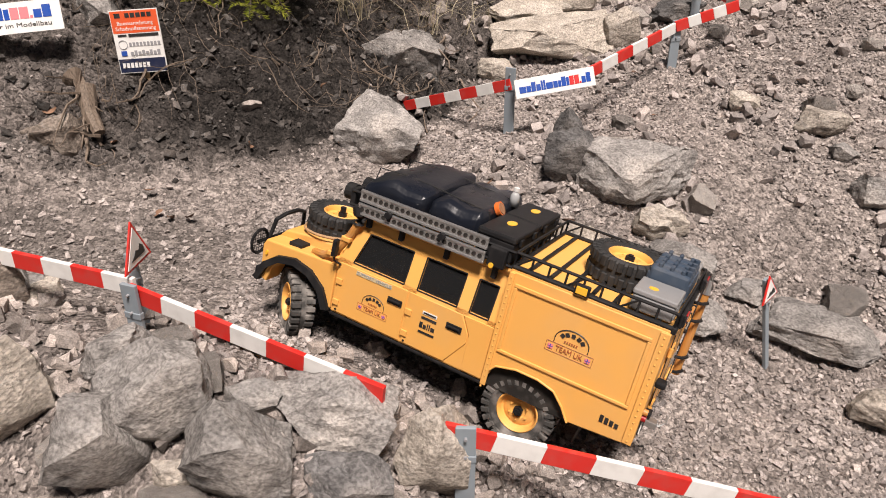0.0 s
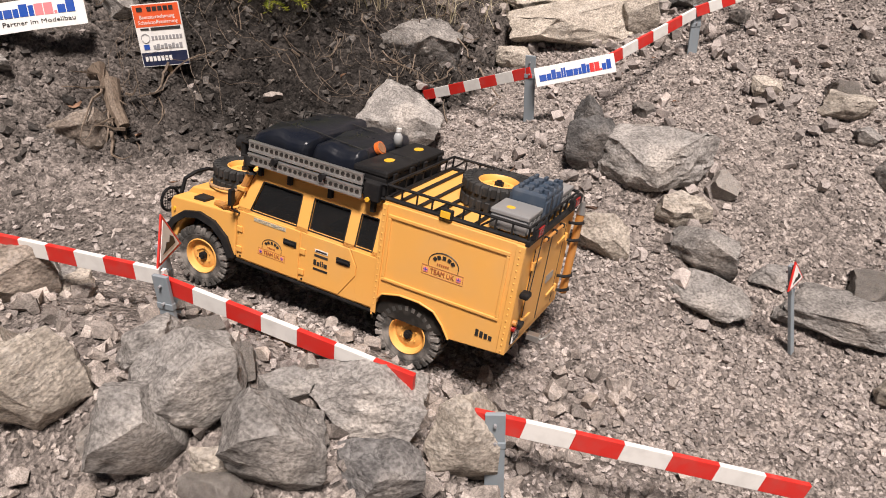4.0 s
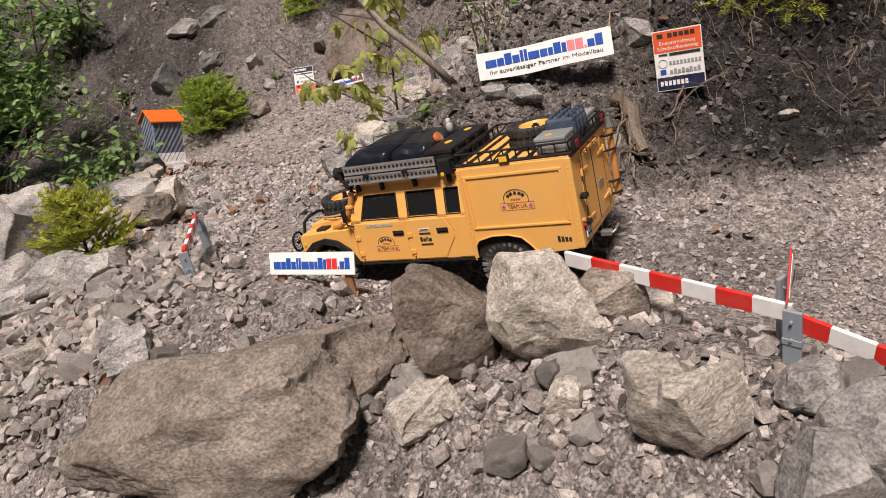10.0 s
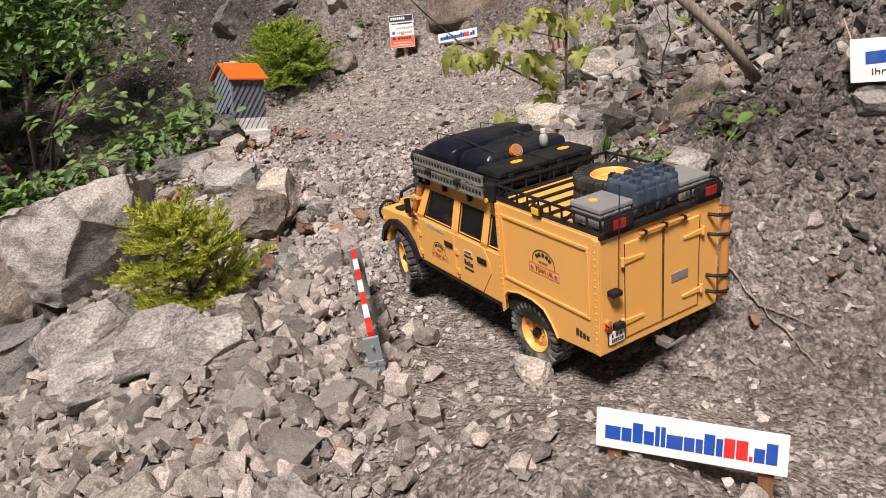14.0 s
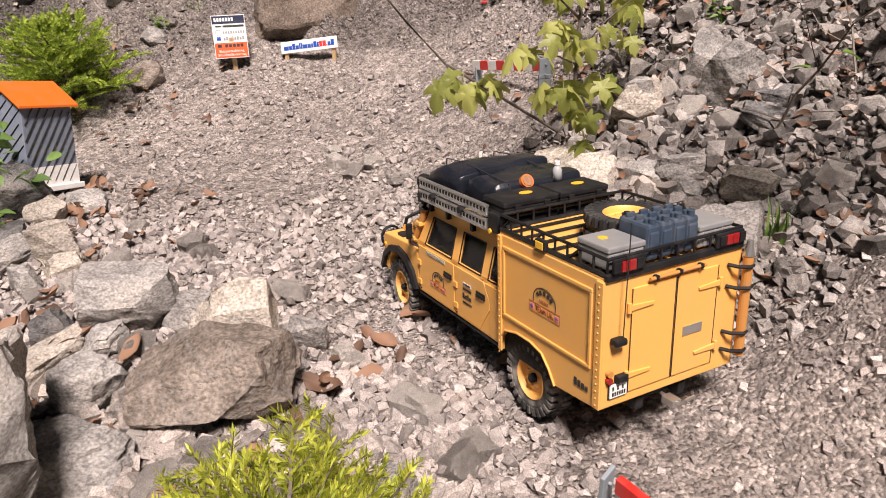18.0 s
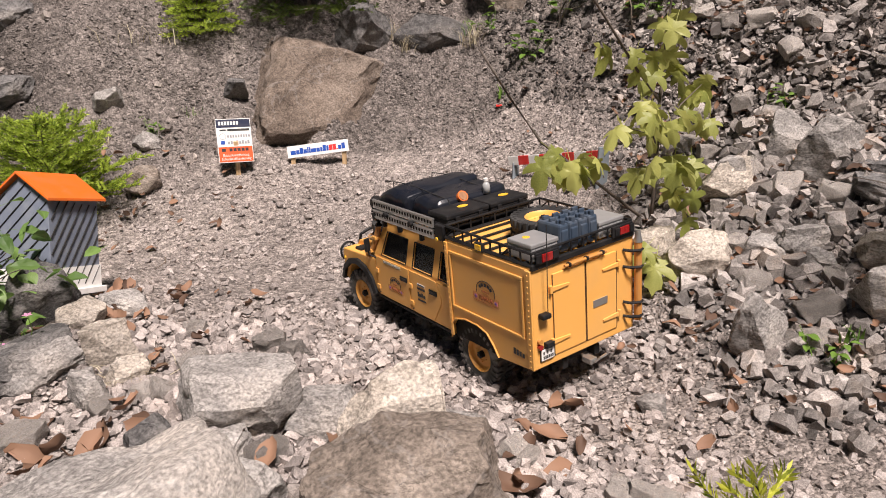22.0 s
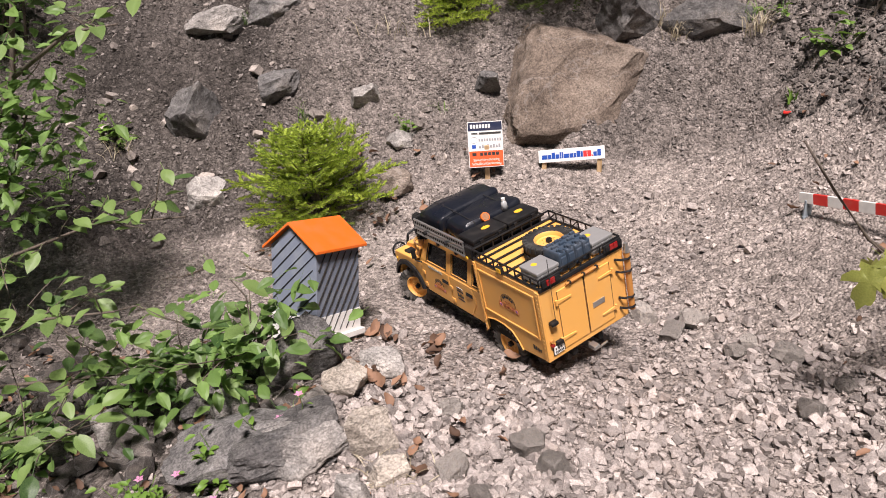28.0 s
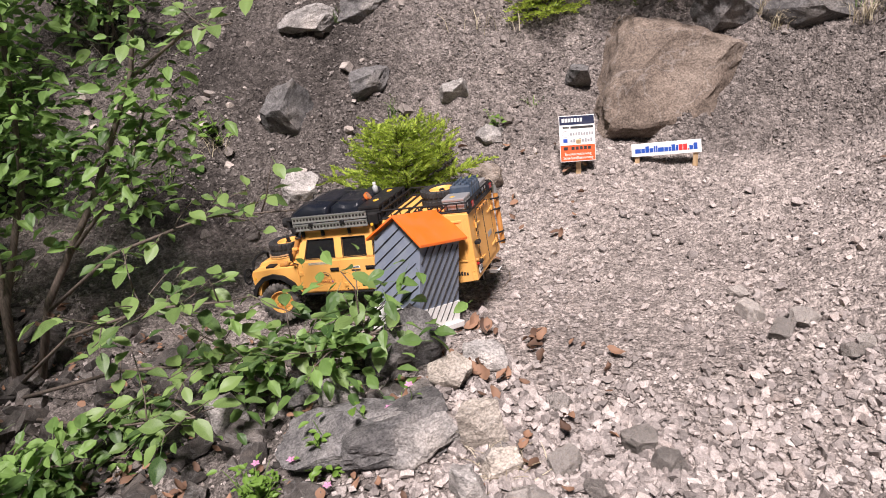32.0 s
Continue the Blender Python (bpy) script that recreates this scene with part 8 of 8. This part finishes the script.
def shrub(x, y, wide, high, count, seed, label, leaf=0.045, material=None):
    """A bushy shrub: stems from one foot, leaves in loose clumps."""
    rs = np.random.RandomState(seed)
    z = float(ground_z(x, y)) - 0.02
    ob = thing("shrub", label, "shrub", "green shrubs", pose(x, y, z))
    s, ends = Soup(), []
    for k in range(11):
        a = rs.uniform(0, 6.283)
        w = wander(rs, (rs.normal(0, 0.02), rs.normal(0, 0.02), 0), (math.cos(a) * wide / high, math.sin(a) * wide / high, 1.3), high * rs.uniform(0.6, 1.1), 6, 0.16)
        s.tube(w, 0.005, 0.0015, 5)
        for j in range(4):
            i = rs.randint(2, 6)
            t = wander(rs, w[i], Vector((rs.normal(0, 1), rs.normal(0, 1), 0.4)), high * rs.uniform(0.15, 0.35), 4, 0.2)
            s.tube(t, 0.002, 0.0008, 4)
            ends += t[1:]
        ends += w[3:]
    s.object("stem", [BARK], ob)
    spots = []
    for _ in range(count):
        c = ends[rs.randint(len(ends))] + Vector(rs.normal(0, 0.03, 3))
        a = rs.uniform(0, 6.283)
        spots.append((c, (math.cos(a), math.sin(a), rs.uniform(-0.6, 0.5)), leaf * rs.uniform(0.7, 1.25)))
    leaf_cloud(ob, MASS_LEAVES, rs, spots, "crown", material or LEAF_MASS)


shrub(-3.75, 1.75, 0.35, 0.85, 1800, 41, "dense green shrub at the foot of the slope")
shrub(-4.1, 2.1, 0.4, 0.95, 1700, 42, "dense green shrub at the foot of the slope")
shrub(-3.15, 1.36, 0.22, 0.26, 800, 43, "low green shrub with small leaves between the stones", 0.032)
shrub(-3.5, 1.35, 0.35, 0.7, 800, 44, "dense green shrub on the lower side of the track")
shrub(-4.0, 2.85, 0.45, 0.6, 700, 45, "dark green shrub high on the bank", 0.04)
shrub(-4.5, 2.5, 0.5, 1.0, 900, 46, "dense dark green shrub on the far slope", 0.05)
shrub(-3.0, 1.6, 0.12, 0.1, 120, 47, "low leafy shoots in the shade beside the rocks", 0.03)
shrub(-3.9, 1.2, 0.4, 0.8, 700, 48, "dense green shrub below the track", 0.045)


def herb(x, y, high, seed, label, flowers=0, count=26, leaf=0.018):
    """A low herb: thin stalks with small leaves, some with pink flowers."""
    rs = np.random.RandomState(seed)
    z = float(ground_z(x, y)) - 0.004
    ob = thing("herb", label, "plant", "small green plants", pose(x, y, z))
    s, ends = Soup(), []
    for k in range(max(4, count // 4)):
        w = wander(rs, (rs.normal(0, 0.008), rs.normal(0, 0.008), 0), (rs.normal(0, 0.6), rs.normal(0, 0.6), 1), high * rs.uniform(0.5, 1.1), 4, 0.15)
        s.tube(w, 0.0009, 0.0005, 4)
        ends.append(w)
    s.object("stalk", [HERB], ob)
    for k in range(count):
        w = ends[rs.randint(len(ends))]
        a = rs.uniform(0, 6.283)
        put_leaf(ob, HERB_LEAVES, rs, w[rs.randint(1, 5)], (math.cos(a), math.sin(a), rs.uniform(-0.1, 0.6)), leaf * rs.uniform(0.7, 1.4))
    for k in range(flowers):
        p = ends[k % len(ends)][-1]
        f = Soup()
        for j in range(5):
            a = 1.2566 * j
            c, sn = math.cos(a), math.sin(a)
            f.add([p, p + Vector((c * 0.004 - sn * 0.0025, sn * 0.004 + c * 0.0025, 0.001)), p + Vector((c * 0.0075, sn * 0.0075, 0.0015)), p + Vector((c * 0.004 + sn * 0.0025, sn * 0.004 - c * 0.0025, 0.001))], [(0, 1, 2, 3)])
        f.object("flower", [PETAL], ob, "pink five-petalled flower")


def blades(x, y, high, count, seed, material, label, name="grass_tuft", spread=0.02, lean=0.5, width=0.0011):
    """A tuft of long bent blades."""
    rs = np.random.RandomState(seed)
    z = float(ground_z(x, y)) - 0.004
    s = Soup()
    for k in range(count):
        a = rs.uniform(0, 6.283)
        d = Vector((math.cos(a), math.sin(a), 0))
        root = Vector((rs.normal(0, spread), rs.normal(0, spread), 0))
        ln, out = high * rs.uniform(0.5, 1.15), lean * rs.uniform(0.3, 1.3)
        side = Vector((-d.y, d.x, 0)) * width * rs.uniform(0.6, 1.3)
        pts = [root + d * ln * out * u * u + Vector((0, 0, ln * (u - 0.55 * out * u * u * u))) for u in (0, 0.35, 0.7, 1.0)]
        v = []
        for p, w in zip(pts, (1, 0.9, 0.6, 0.1)):
            v += [p - side * w, p + side * w]
        s.add(v, [(0, 1, 3, 2), (2, 3, 5, 4), (4, 5, 7, 6)])
    ob = s.object(name, [material])
    ob.matrix_basis = pose(x, y, z)
    return tagged(ob, label, "grass", "grass tufts")


herb(-2.6, 1.57, 0.075, 61, "leafy green herb with small pink flowers between the rocks", 4, 110, 0.013)
herb(-2.69, 1.5, 0.07, 62, "leafy green herb between the dark stones", 1, 110, 0.013)
herb(-2.52, 1.64, 0.1, 63, "thin herb with a pink flower beside the rocks", 2, 24)
herb(-1.42, 1.475, 0.05, 64, "small green plant at the edge of the gravel", 0, 24, 0.016)
herb(-2.66, 2.8, 0.06, 65, "small fresh green plant on the bank", 0, 16, 0.02)
herb(-1.25, 2.05, 0.05, 66, "small green plant in the scree", 0, 20, 0.015)
herb(-3.44, 2.58, 0.12, 67, "green plant on the earth slope", 0, 26, 0.025)
herb(-1.05, 1.26, 0.07, 68, "fresh green leaves sprouting on the earth bank", 0, 16, 0.02)
herb(-1.14, 1.3, 0.04, 69, "fresh green leaves sprouting on the earth bank", 0, 9, 0.018)
herb(-1.7, 2.95, 0.08, 70, "small fresh green plant on the bank", 0, 18, 0.02)
herb(-1.35, 2.62, 0.1, 71, "fresh green plant at the top of the scree", 0, 24, 0.03)
herb(-1.6, 2.8, 0.09, 72, "fresh green plant at the top of the scree", 0, 24, 0.03)
blades(-1.28, 1.49, 0.07, 26, 73, HERB, "tuft of broad green grass at the scree's foot", spread=0.008, lean=0.3, width=0.0028)
blades(-1.4, 1.48, 0.05, 18, 74, HERB, "tuft of broad green grass at the gravel's edge", spread=0.008, lean=0.5, width=0.0028)
blades(-1.69, 2.74, 0.05, 12, 75, HERB, "small green tuft with a red foot on the bank", spread=0.006, lean=0.3, width=0.003)
blades(-0.11, 1.85, 0.2, 70, 76, STRAW, "tuft of long pale dry grass hanging down the bank", spread=0.04, lean=1.1)
blades(-0.02, 1.8, 0.17, 50, 77, STRAW, "tuft of long pale dry grass hanging down the bank", spread=0.05, lean=1.2)
blades(-1.76, 2.95, 0.1, 40, 78, STRAW, "tuft of pale dry grass on the bank", spread=0.02, lean=0.8)
blades(-3.44, 2.56, 0.09, 30, 79, STRAW, "tuft of pale dry grass on the earth slope", spread=0.02, lean=0.9)
blades(-1.85, 3.18, 0.2, 60, 80, STRAW, "long pale dry grass hanging from the top of the bank", spread=0.05, lean=1.1)
blades(-1.2, 2.45, 0.12, 46, 81, STRAW, "pale dry grass and withered leaves at the scree's top", spread=0.04, lean=1.0, width=0.002)
blades(-2.97, 2.78, 0.07, 24, 82, HERB, "thin green grass tuft on the bank", spread=0.012, lean=0.6)
blades(-2.75, 3.0, 0.1, 30, 83, STRAW, "pale dry grass under the small spruce", spread=0.05, lean=0.9)
blades(-2.33, 1.57, 0.05, 46, 84, STRAW, "tangle of pale dry grass between the stones", spread=0.02, lean=1.3)

blades(-1.945, 3.018, 0.08, 26, 501, STRAW, "tuft of pale dry grass on the bank", spread=0.014, lean=0.8)
blades(-1.764, 3.016, 0.07, 22, 502, HERB, "tuft of thin green grass on the bank", spread=0.014, lean=0.8)
blades(-3.230, 3.007, 0.06, 20, 503, HERB, "tuft of thin green grass on the bank", spread=0.014, lean=0.8)
blades(-1.742, 2.951, 0.08, 24, 504, STRAW, "tuft of pale dry grass on the bank", spread=0.014, lean=0.8)
blades(-1.985, 3.042, 0.08, 22, 505, STRAW, "tuft of pale dry grass on the bank", spread=0.014, lean=0.8)
blades(-1.962, 3.012, 0.09, 24, 506, STRAW, "tuft of pale dry grass below the boulder", spread=0.014, lean=0.8)
blades(-2.795, 2.765, 0.05, 18, 507, STRAW, "tuft of pale dry grass on the earth slope", spread=0.014, lean=0.8)
blades(-3.521, 2.421, 0.07, 20, 508, HERB, "tuft of thin green grass on the earth slope", spread=0.014, lean=0.8)
blades(-2.578, 2.881, 0.05, 16, 509, HERB, "tuft of fresh green grass on the bank", spread=0.014, lean=0.8)
blades(-0.199, 1.674, 0.12, 34, 510, STRAW, "tuft of long pale dry grass hanging down the bank", spread=0.014, lean=0.8)
blades(-0.025, 1.985, 0.14, 40, 511, STRAW, "tuft of long pale dry grass hanging down the bank", spread=0.014, lean=0.8)

blades(-0.105, 1.85, 0.17, 80, 512, STRAW, "tuft of long pale dry grass hanging down the bank", spread=0.018, lean=1.5, width=0.0016)
blades(-0.15, 1.8, 0.13, 60, 513, STRAW, "tuft of long pale dry grass hanging down the bank", spread=0.018, lean=1.5, width=0.0016)


def litter(name, count, xr, yr, keep, label, seed, size=0.023):
    """Curled brown leaves lying on the ground."""
    rs = np.random.RandomState(seed)
    v0 = np.array([(a, b, 0.0) for b in (-0.5, -0.32, -0.1, 0.12, 0.34, 0.5) for a in (-0.5, -0.25, 0.0, 0.25, 0.5)])
    v0[:, 0] *= np.repeat((0.1, 0.52, 0.66, 0.6, 0.36, 0.04), 5)
    f0 = [(r * 5 + c, r * 5 + c + 1, r * 5 + c + 6, r * 5 + c + 5) for r in range(5) for c in range(4)]
    s = Soup()
    made = 0
    while made < count:
        x, y = rs.uniform(*xr), rs.uniform(*yr)
        if rs.rand() > float(keep(x, y)):
            continue
        made += 1
        a, b = v0[:, 0], v0[:, 1]
        roll, hook, twist = rs.uniform(1.2, 4.2), rs.uniform(-0.7, 1.1), rs.uniform(-1.2, 1.2)
        turn = a * roll + twist * b
        v = np.stack([np.sin(turn) / roll, b, (1 - np.cos(turn)) / roll + hook * b * b], -1) + rs.normal(0, 0.025, v0.shape)
        v = v * size * rs.uniform(0.5, 1.25)
        m = np.array(pose(x, y, float(ground_z(x, y)) + 0.008 + rs.rand() * 0.012, rs.normal(0, 25), rs.normal(0, 25), rs.uniform(0, 360)))
        s.add((v @ m[:3, :3].T + m[:3, 3]).tolist(), f0)
    ob = s.object(name, [DEAD], smooth=True)
    return tagged(ob, label, "leaf litter", kind="stuff")


litter("dead_leaves", 620, (-1.75, -1.0), (1.35, 2.7), lambda x, y: scree(x, y) * 0.8 + 0.05, "brown curled dead leaves caught in the scree", 90)
litter("dead_leaves", 70, (-2.75, -2.2), (1.3, 1.95), lambda x, y: 0.9, "brown curled dead leaves between the rocks", 91)
litter("dead_leaves", 330, (-3.7, -2.6), (1.2, 1.95), lambda x, y: soft(-x, 2.6, 2.9), "thick brown dead leaves under the shrub", 92)
litter("dead_leaves", 70, (-2.4, -1.3), (0.5, 1.4), lambda x, y: pile_left(x, y), "brown dead leaves in the stone heap", 93)
litter("dead_leaves", 45, (-2.62, -2.36), (1.7, 1.98), lambda x, y: 0.9, "brown dead leaves beside the little house", 96, 0.03)
litter("dead_leaves", 60, (-3.0, -2.4), (2.3, 2.75), lambda x, y: 0.8, "brown dead leaves under the spruce", 94)
litter("dead_leaves", 90, (-2.45, -1.75), (1.02, 1.5), lambda x, y: 0.9, "curled rust-brown leaves between the broken stones", 98, 0.042)
litter("dead_leaves", 60, (-2.6, -2.15), (1.05, 1.4), lambda x, y: 0.9, "curled rust-brown leaves beside the dark slab", 99, 0.045)
litter("dead_leaves", 22, (-1.1, 0.4), (1.0, 1.6), lambda x, y: 0.6, "few brown dead leaves at the bank's foot", 95)


litter("dead_leaves", 10, (0.03, 0.09), (1.1, 1.15), lambda x, y: 0.9, "crumpled rust-brown leaves on the slope", 97, 0.026)
red_scrap = thing("plastic_scrap", "small red scrap of plastic under a green shoot", "scrap", m=pose(-1.692, 2.736, 0.847, 8, -6, 20))
bm = prism([(-0.016, -0.005), (-0.006, -0.008), (0.01, -0.006), (0.017, 0.001), (0.006, 0.007), (-0.01, 0.005)], -0.002, 0.003, "z", 0.001)
part("scrap", bm, RED, red_scrap)


# ---- roots ----
def hanging_roots():
    rs = np.random.RandomState(51)
    ob = thing("hanging_roots", "thin brown roots hanging from the undercut earth bank", "roots")
    for k in range(300):
        x = rs.uniform(-0.66, 0.04)
        y = 1.28 + 0.42 * (x + 0.6) + rs.uniform(0.02, 0.42)
        z = float(ground_z(x, y)) + 0.01 + 0.04 * rs.rand() ** 2
        d = Vector((rs.normal(0, 0.5), -0.6, -0.8))
        pts = [Vector((x, y, z))]
        n = 7
        ln = rs.uniform(0.06, 0.2)
        for i in range(n):
            d = (d + Vector(rs.normal(0, 0.35, 3))).normalized()
            q = pts[-1] + d * ln / n
            q.z = max(q.z, float(ground_z(q.x, q.y)) + 0.003)
            pts.append(q)
        s = Soup()
        r = 0.0005 + 0.0026 * rs.rand() ** 5
        s.tube(pts, r, r * 0.5, 4)
        s.object("root", [ROOT_WOOD], ob)


hanging_roots()

def ground_twigs():
    rs = np.random.RandomState(52)
    for k in range(46):
        x, y = rs.uniform(-3.2, 0.5), rs.uniform(0.5, 2.9)
        if float(off_track(x, y)) < 0.9 or rs.rand() > 0.3 + 0.7 * float(bank(x, y)):
            continue
        a, ln = rs.uniform(0, 6.283), rs.uniform(0.05, 0.17)
        pts, p, d = [], Vector((x, y, 0)), Vector((math.cos(a), math.sin(a), 0))
        for i in range(6):
            p = p + d * ln / 5
            d = (d + Vector((rs.normal(0, 0.25), rs.normal(0, 0.25), 0))).normalized()
            pts.append(Vector((p.x, p.y, float(ground_z(p.x, p.y)) + 0.005)))
        s = Soup()
        s.tube(pts, 0.0018, 0.0007, 4)
        tagged(s.object("twig", [ROOT_WOOD]), "thin dry twig lying on the ground", "twig", "dry twigs")


ground_twigs()


def fallen_root():
    """A thin pale root that lies from the foot of the bank across the track's edge."""
    rs = np.random.RandomState(44)
    line = [(-1.017 + 0.107 * k / 14, 1.099 - 0.084 * k / 14) for k in range(15)]
    line = [(x + 0.003 * math.sin(9 * x + k), y + rs.normal(0, 0.0018)) for k, (x, y) in enumerate(line)]
    s = Soup()
    s.tube([(x, y, float(ground_z(x, y)) + 0.006) for x, y in line], 0.0017, 0.0008, 6)
    fork = [(-0.972 + 0.011 * k, 1.066 - 0.002 * k) for k in range(6)]
    s.tube([(x, y, float(ground_z(x, y)) + 0.006) for x, y in fork], 0.001, 0.0005, 5)
    tagged(s.object("root", [BARK_PALE]), "thin pale dry root lying at the bank's foot", "root", "dry twigs")


fallen_root()


def root_stump():
    """The splintered old root beside the sponsor board."""
    rs = np.random.RandomState(53)
    ob = thing("root_stump", "splintered old brown root sticking out of the bank", "root")
    a, b = Vector((-0.655, 1.3, 0.955)), Vector((-0.6, 1.24, 0.87))
    s = Soup()
    s.tube([a, a.lerp(b, 0.3) + Vector((0.012, 0, 0.008)), a.lerp(b, 0.65), b], 0.02, 0.011, 9)
    s.object("stump", [ROOT_WOOD], ob)
    for k in range(20):
        u = rs.rand()
        p = a.lerp(b, u) + Vector(rs.normal(0, 0.012, 3))
        d = Vector((rs.normal(0.5, 0.5), rs.normal(-0.7, 0.3), rs.normal(-0.4, 0.5)))
        s = Soup()
        s.tube(wander(rs, p, d, rs.uniform(0.03, 0.11), 5, 0.25), rs.uniform(0.0015, 0.004), 0.0008, 4)
        s.object("splinter", [ROOT_WOOD], ob)
    return ob


root_stump()


# ---- what moves: the truck drives, its wheels roll and the front pair steers ----
DRIVE = [
    (0, 0.1092, 0.7162, 0.6780, 8.26, 10.92, 62.20),
    (0.5, 0.1098, 0.7178, 0.6774, 7.62, 9.23, 61.22),
    (1, 0.1110, 0.7161, 0.6754, 7.57, 8.77, 62.30),
    (1.5, 0.1107, 0.7168, 0.6743, 7.73, 9.40, 62.48),
    (2, 0.1111, 0.7181, 0.6740, 7.50, 9.50, 62.27),
    (2.5, 0.1247, 0.7105, 0.6814, 6.77, 10.96, 62.65),
    (4.5, -0.1141, 0.8273, 0.7223, 6.31, 7.97, 66.63),
    (5, -0.1551, 0.8450, 0.7273, 7.10, 7.78, 72.88),
    (5.5, -0.2026, 0.8587, 0.7388, 7.14, 8.60, 75.56),
    (6, -0.2574, 0.8874, 0.7458, 3.69, 1.23, 73.98),
    (6.5, -0.3359, 0.9174, 0.7541, 2.39, 0.16, 76.62),
    (7, -0.3962, 0.9297, 0.7692, -0.10, 6.23, 79.71),
    (7.5, -0.4436, 0.9359, 0.7702, -1.36, 4.86, 81.66),
    (8, -0.4946, 0.9403, 0.7744, -1.95, 4.63, 84.42),
    (8.5, -0.5474, 0.9414, 0.7838, -3.66, 6.73, 86.63),
    (9, -0.6039, 0.9376, 0.7866, -3.38, 4.97, 88.55),
    (9.5, -0.6633, 0.9329, 0.7863, -4.07, 4.44, 89.53),
    (10, -0.7235, 0.9308, 0.7829, -4.29, 3.42, 90.18),
    (10.5, -0.7897, 0.9323, 0.7757, -4.62, 2.30, 92.12),
    (11, -0.8490, 0.9351, 0.7706, -3.24, 1.46, 88.75),
    (11.5, -0.9122, 0.9410, 0.7628, -3.45, -0.42, 84.06),
    (12, -0.9735, 0.9501, 0.7590, -2.94, 0.26, 79.43),
    (12.5, -1.0294, 0.9472, 0.7549, -2.40, 1.06, 73.45),
    (13, -1.0785, 0.9597, 0.7530, -2.25, 0.90, 69.68),
    (13.5, -1.1347, 0.9838, 0.7454, -1.17, 2.16, 64.78),
    (14, -1.1744, 1.0039, 0.7601, -3.86, 5.40, 59.84),
    (14.5, -1.2363, 1.0303, 0.7471, -3.53, 0.42, 57.41),
    (15, -1.3088, 1.0795, 0.7323, -5.60, -0.36, 53.33),
    (15.5, -1.3484, 1.1072, 0.7282, -6.95, 2.02, 49.78),
    (17.5, -1.4907, 1.2446, 0.7120, -11.08, 4.14, 36.52),
    (18, -1.5392, 1.2920, 0.7005, -10.35, 4.52, 33.19),
    (18.5, -1.5715, 1.3370, 0.6868, -5.82, 1.89, 32.54),
    (19, -1.6026, 1.3817, 0.6786, -5.08, 2.22, 32.49),
    (19.5, -1.6372, 1.4146, 0.6767, -4.20, 3.17, 32.94),
    (20, -1.6696, 1.4628, 0.6678, -2.86, -0.39, 33.14),
    (20.5, -1.7041, 1.4949, 0.6613, -1.89, 1.65, 33.01),
    (21, -1.7330, 1.5446, 0.6537, -2.16, -0.46, 32.68),
    (21.5, -1.7574, 1.5839, 0.6535, -3.99, -3.33, 33.83),
    (22, -1.7910, 1.6212, 0.6518, -4.29, -3.53, 32.78),
    (22.5, -1.8192, 1.6640, 0.6546, -4.62, -2.94, 34.52),
    (23, -1.8530, 1.7067, 0.6546, -5.71, -5.97, 35.12),
    (23.5, -1.8766, 1.7496, 0.6553, -6.13, -4.96, 37.64),
    (24.5, -1.9426, 1.7976, 0.6365, -4.27, -4.41, 41.70),
    (26.5, -2.0544, 1.8869, 0.6211, -3.20, -4.17, 39.93),
    (27, -2.0938, 1.9265, 0.6204, -3.80, -4.64, 37.92),
    (27.5, -2.1403, 1.9696, 0.6190, -4.10, -3.12, 41.28),
    (28, -2.1775, 2.0072, 0.6111, -4.43, -7.85, 48.06),
    (28.5, -2.2171, 2.0366, 0.6100, -5.46, -7.24, 53.49),
    (29, -2.2613, 2.0571, 0.6080, -6.04, -6.53, 61.04),
    (29.5, -2.3053, 2.0776, 0.6074, -7.47, -3.52, 64.62),
    (30, -2.3626, 2.1067, 0.6021, -9.39, -3.05, 70.29),
    (30.5, -2.4306, 2.1194, 0.5962, -8.96, 0.17, 77.29),
    (31, -2.4922, 2.1215, 0.5963, -8.74, 2.94, 83.53),
    (31.5, -2.5510, 2.1112, 0.6019, -9.39, 6.56, 87.91),
    (32, -2.6146, 2.0899, 0.5999, -7.67, 7.58, 91.90),
]
STEER = ((0.0, -40), (0.4, 4), (2.5, 0), (5.0, 6), (7.0, 4), (10.0, 0), (11.0, -14), (13.0, -16), (15.0, -13), (17.0, -8), (19.0, 0), (22.0, 2), (26.5, 2), (27.5, 22), (28.5, 26), (31.0, 20), (32.0, 14))


def motions():
    walk(truck, [(t, pose(*row)) for t, *row in DRIVE])
    times = np.arange(0, 32.01, 0.25)
    known = np.array([row[0] for row in DRIVE])
    x, y, z = (np.interp(times, known, np.array([row[k] for row in DRIVE])) for k in (1, 2, 3))
    gone = np.concatenate([[0], np.cumsum(np.sqrt(np.diff(x) ** 2 + np.diff(y) ** 2 + np.diff(z) ** 2))])
    roll = np.degrees(gone / 0.0437)
    st, sa = np.array(STEER).T
    for wheel, (px, py) in zip(WHEELS, ((-0.067, 0.3226), (-0.067, 0.0), (0.067, 0.3226), (0.067, 0.0))):
        rows = []
        for t, r in zip(times, roll):
            turn = float(np.interp(t, st, sa)) if py > 0.1 else 0.0
            face = pose(0, 0, 0, 0, 0, 180 if px > 0 else 0)
            spin = pose(0, 0, 0, r if px > 0 else -r)
            rows.append((float(t), pose(px, py, TYRE_R - 0.002, 0, 0, turn) @ face @ spin))
        walk(wheel, rows)


motions()
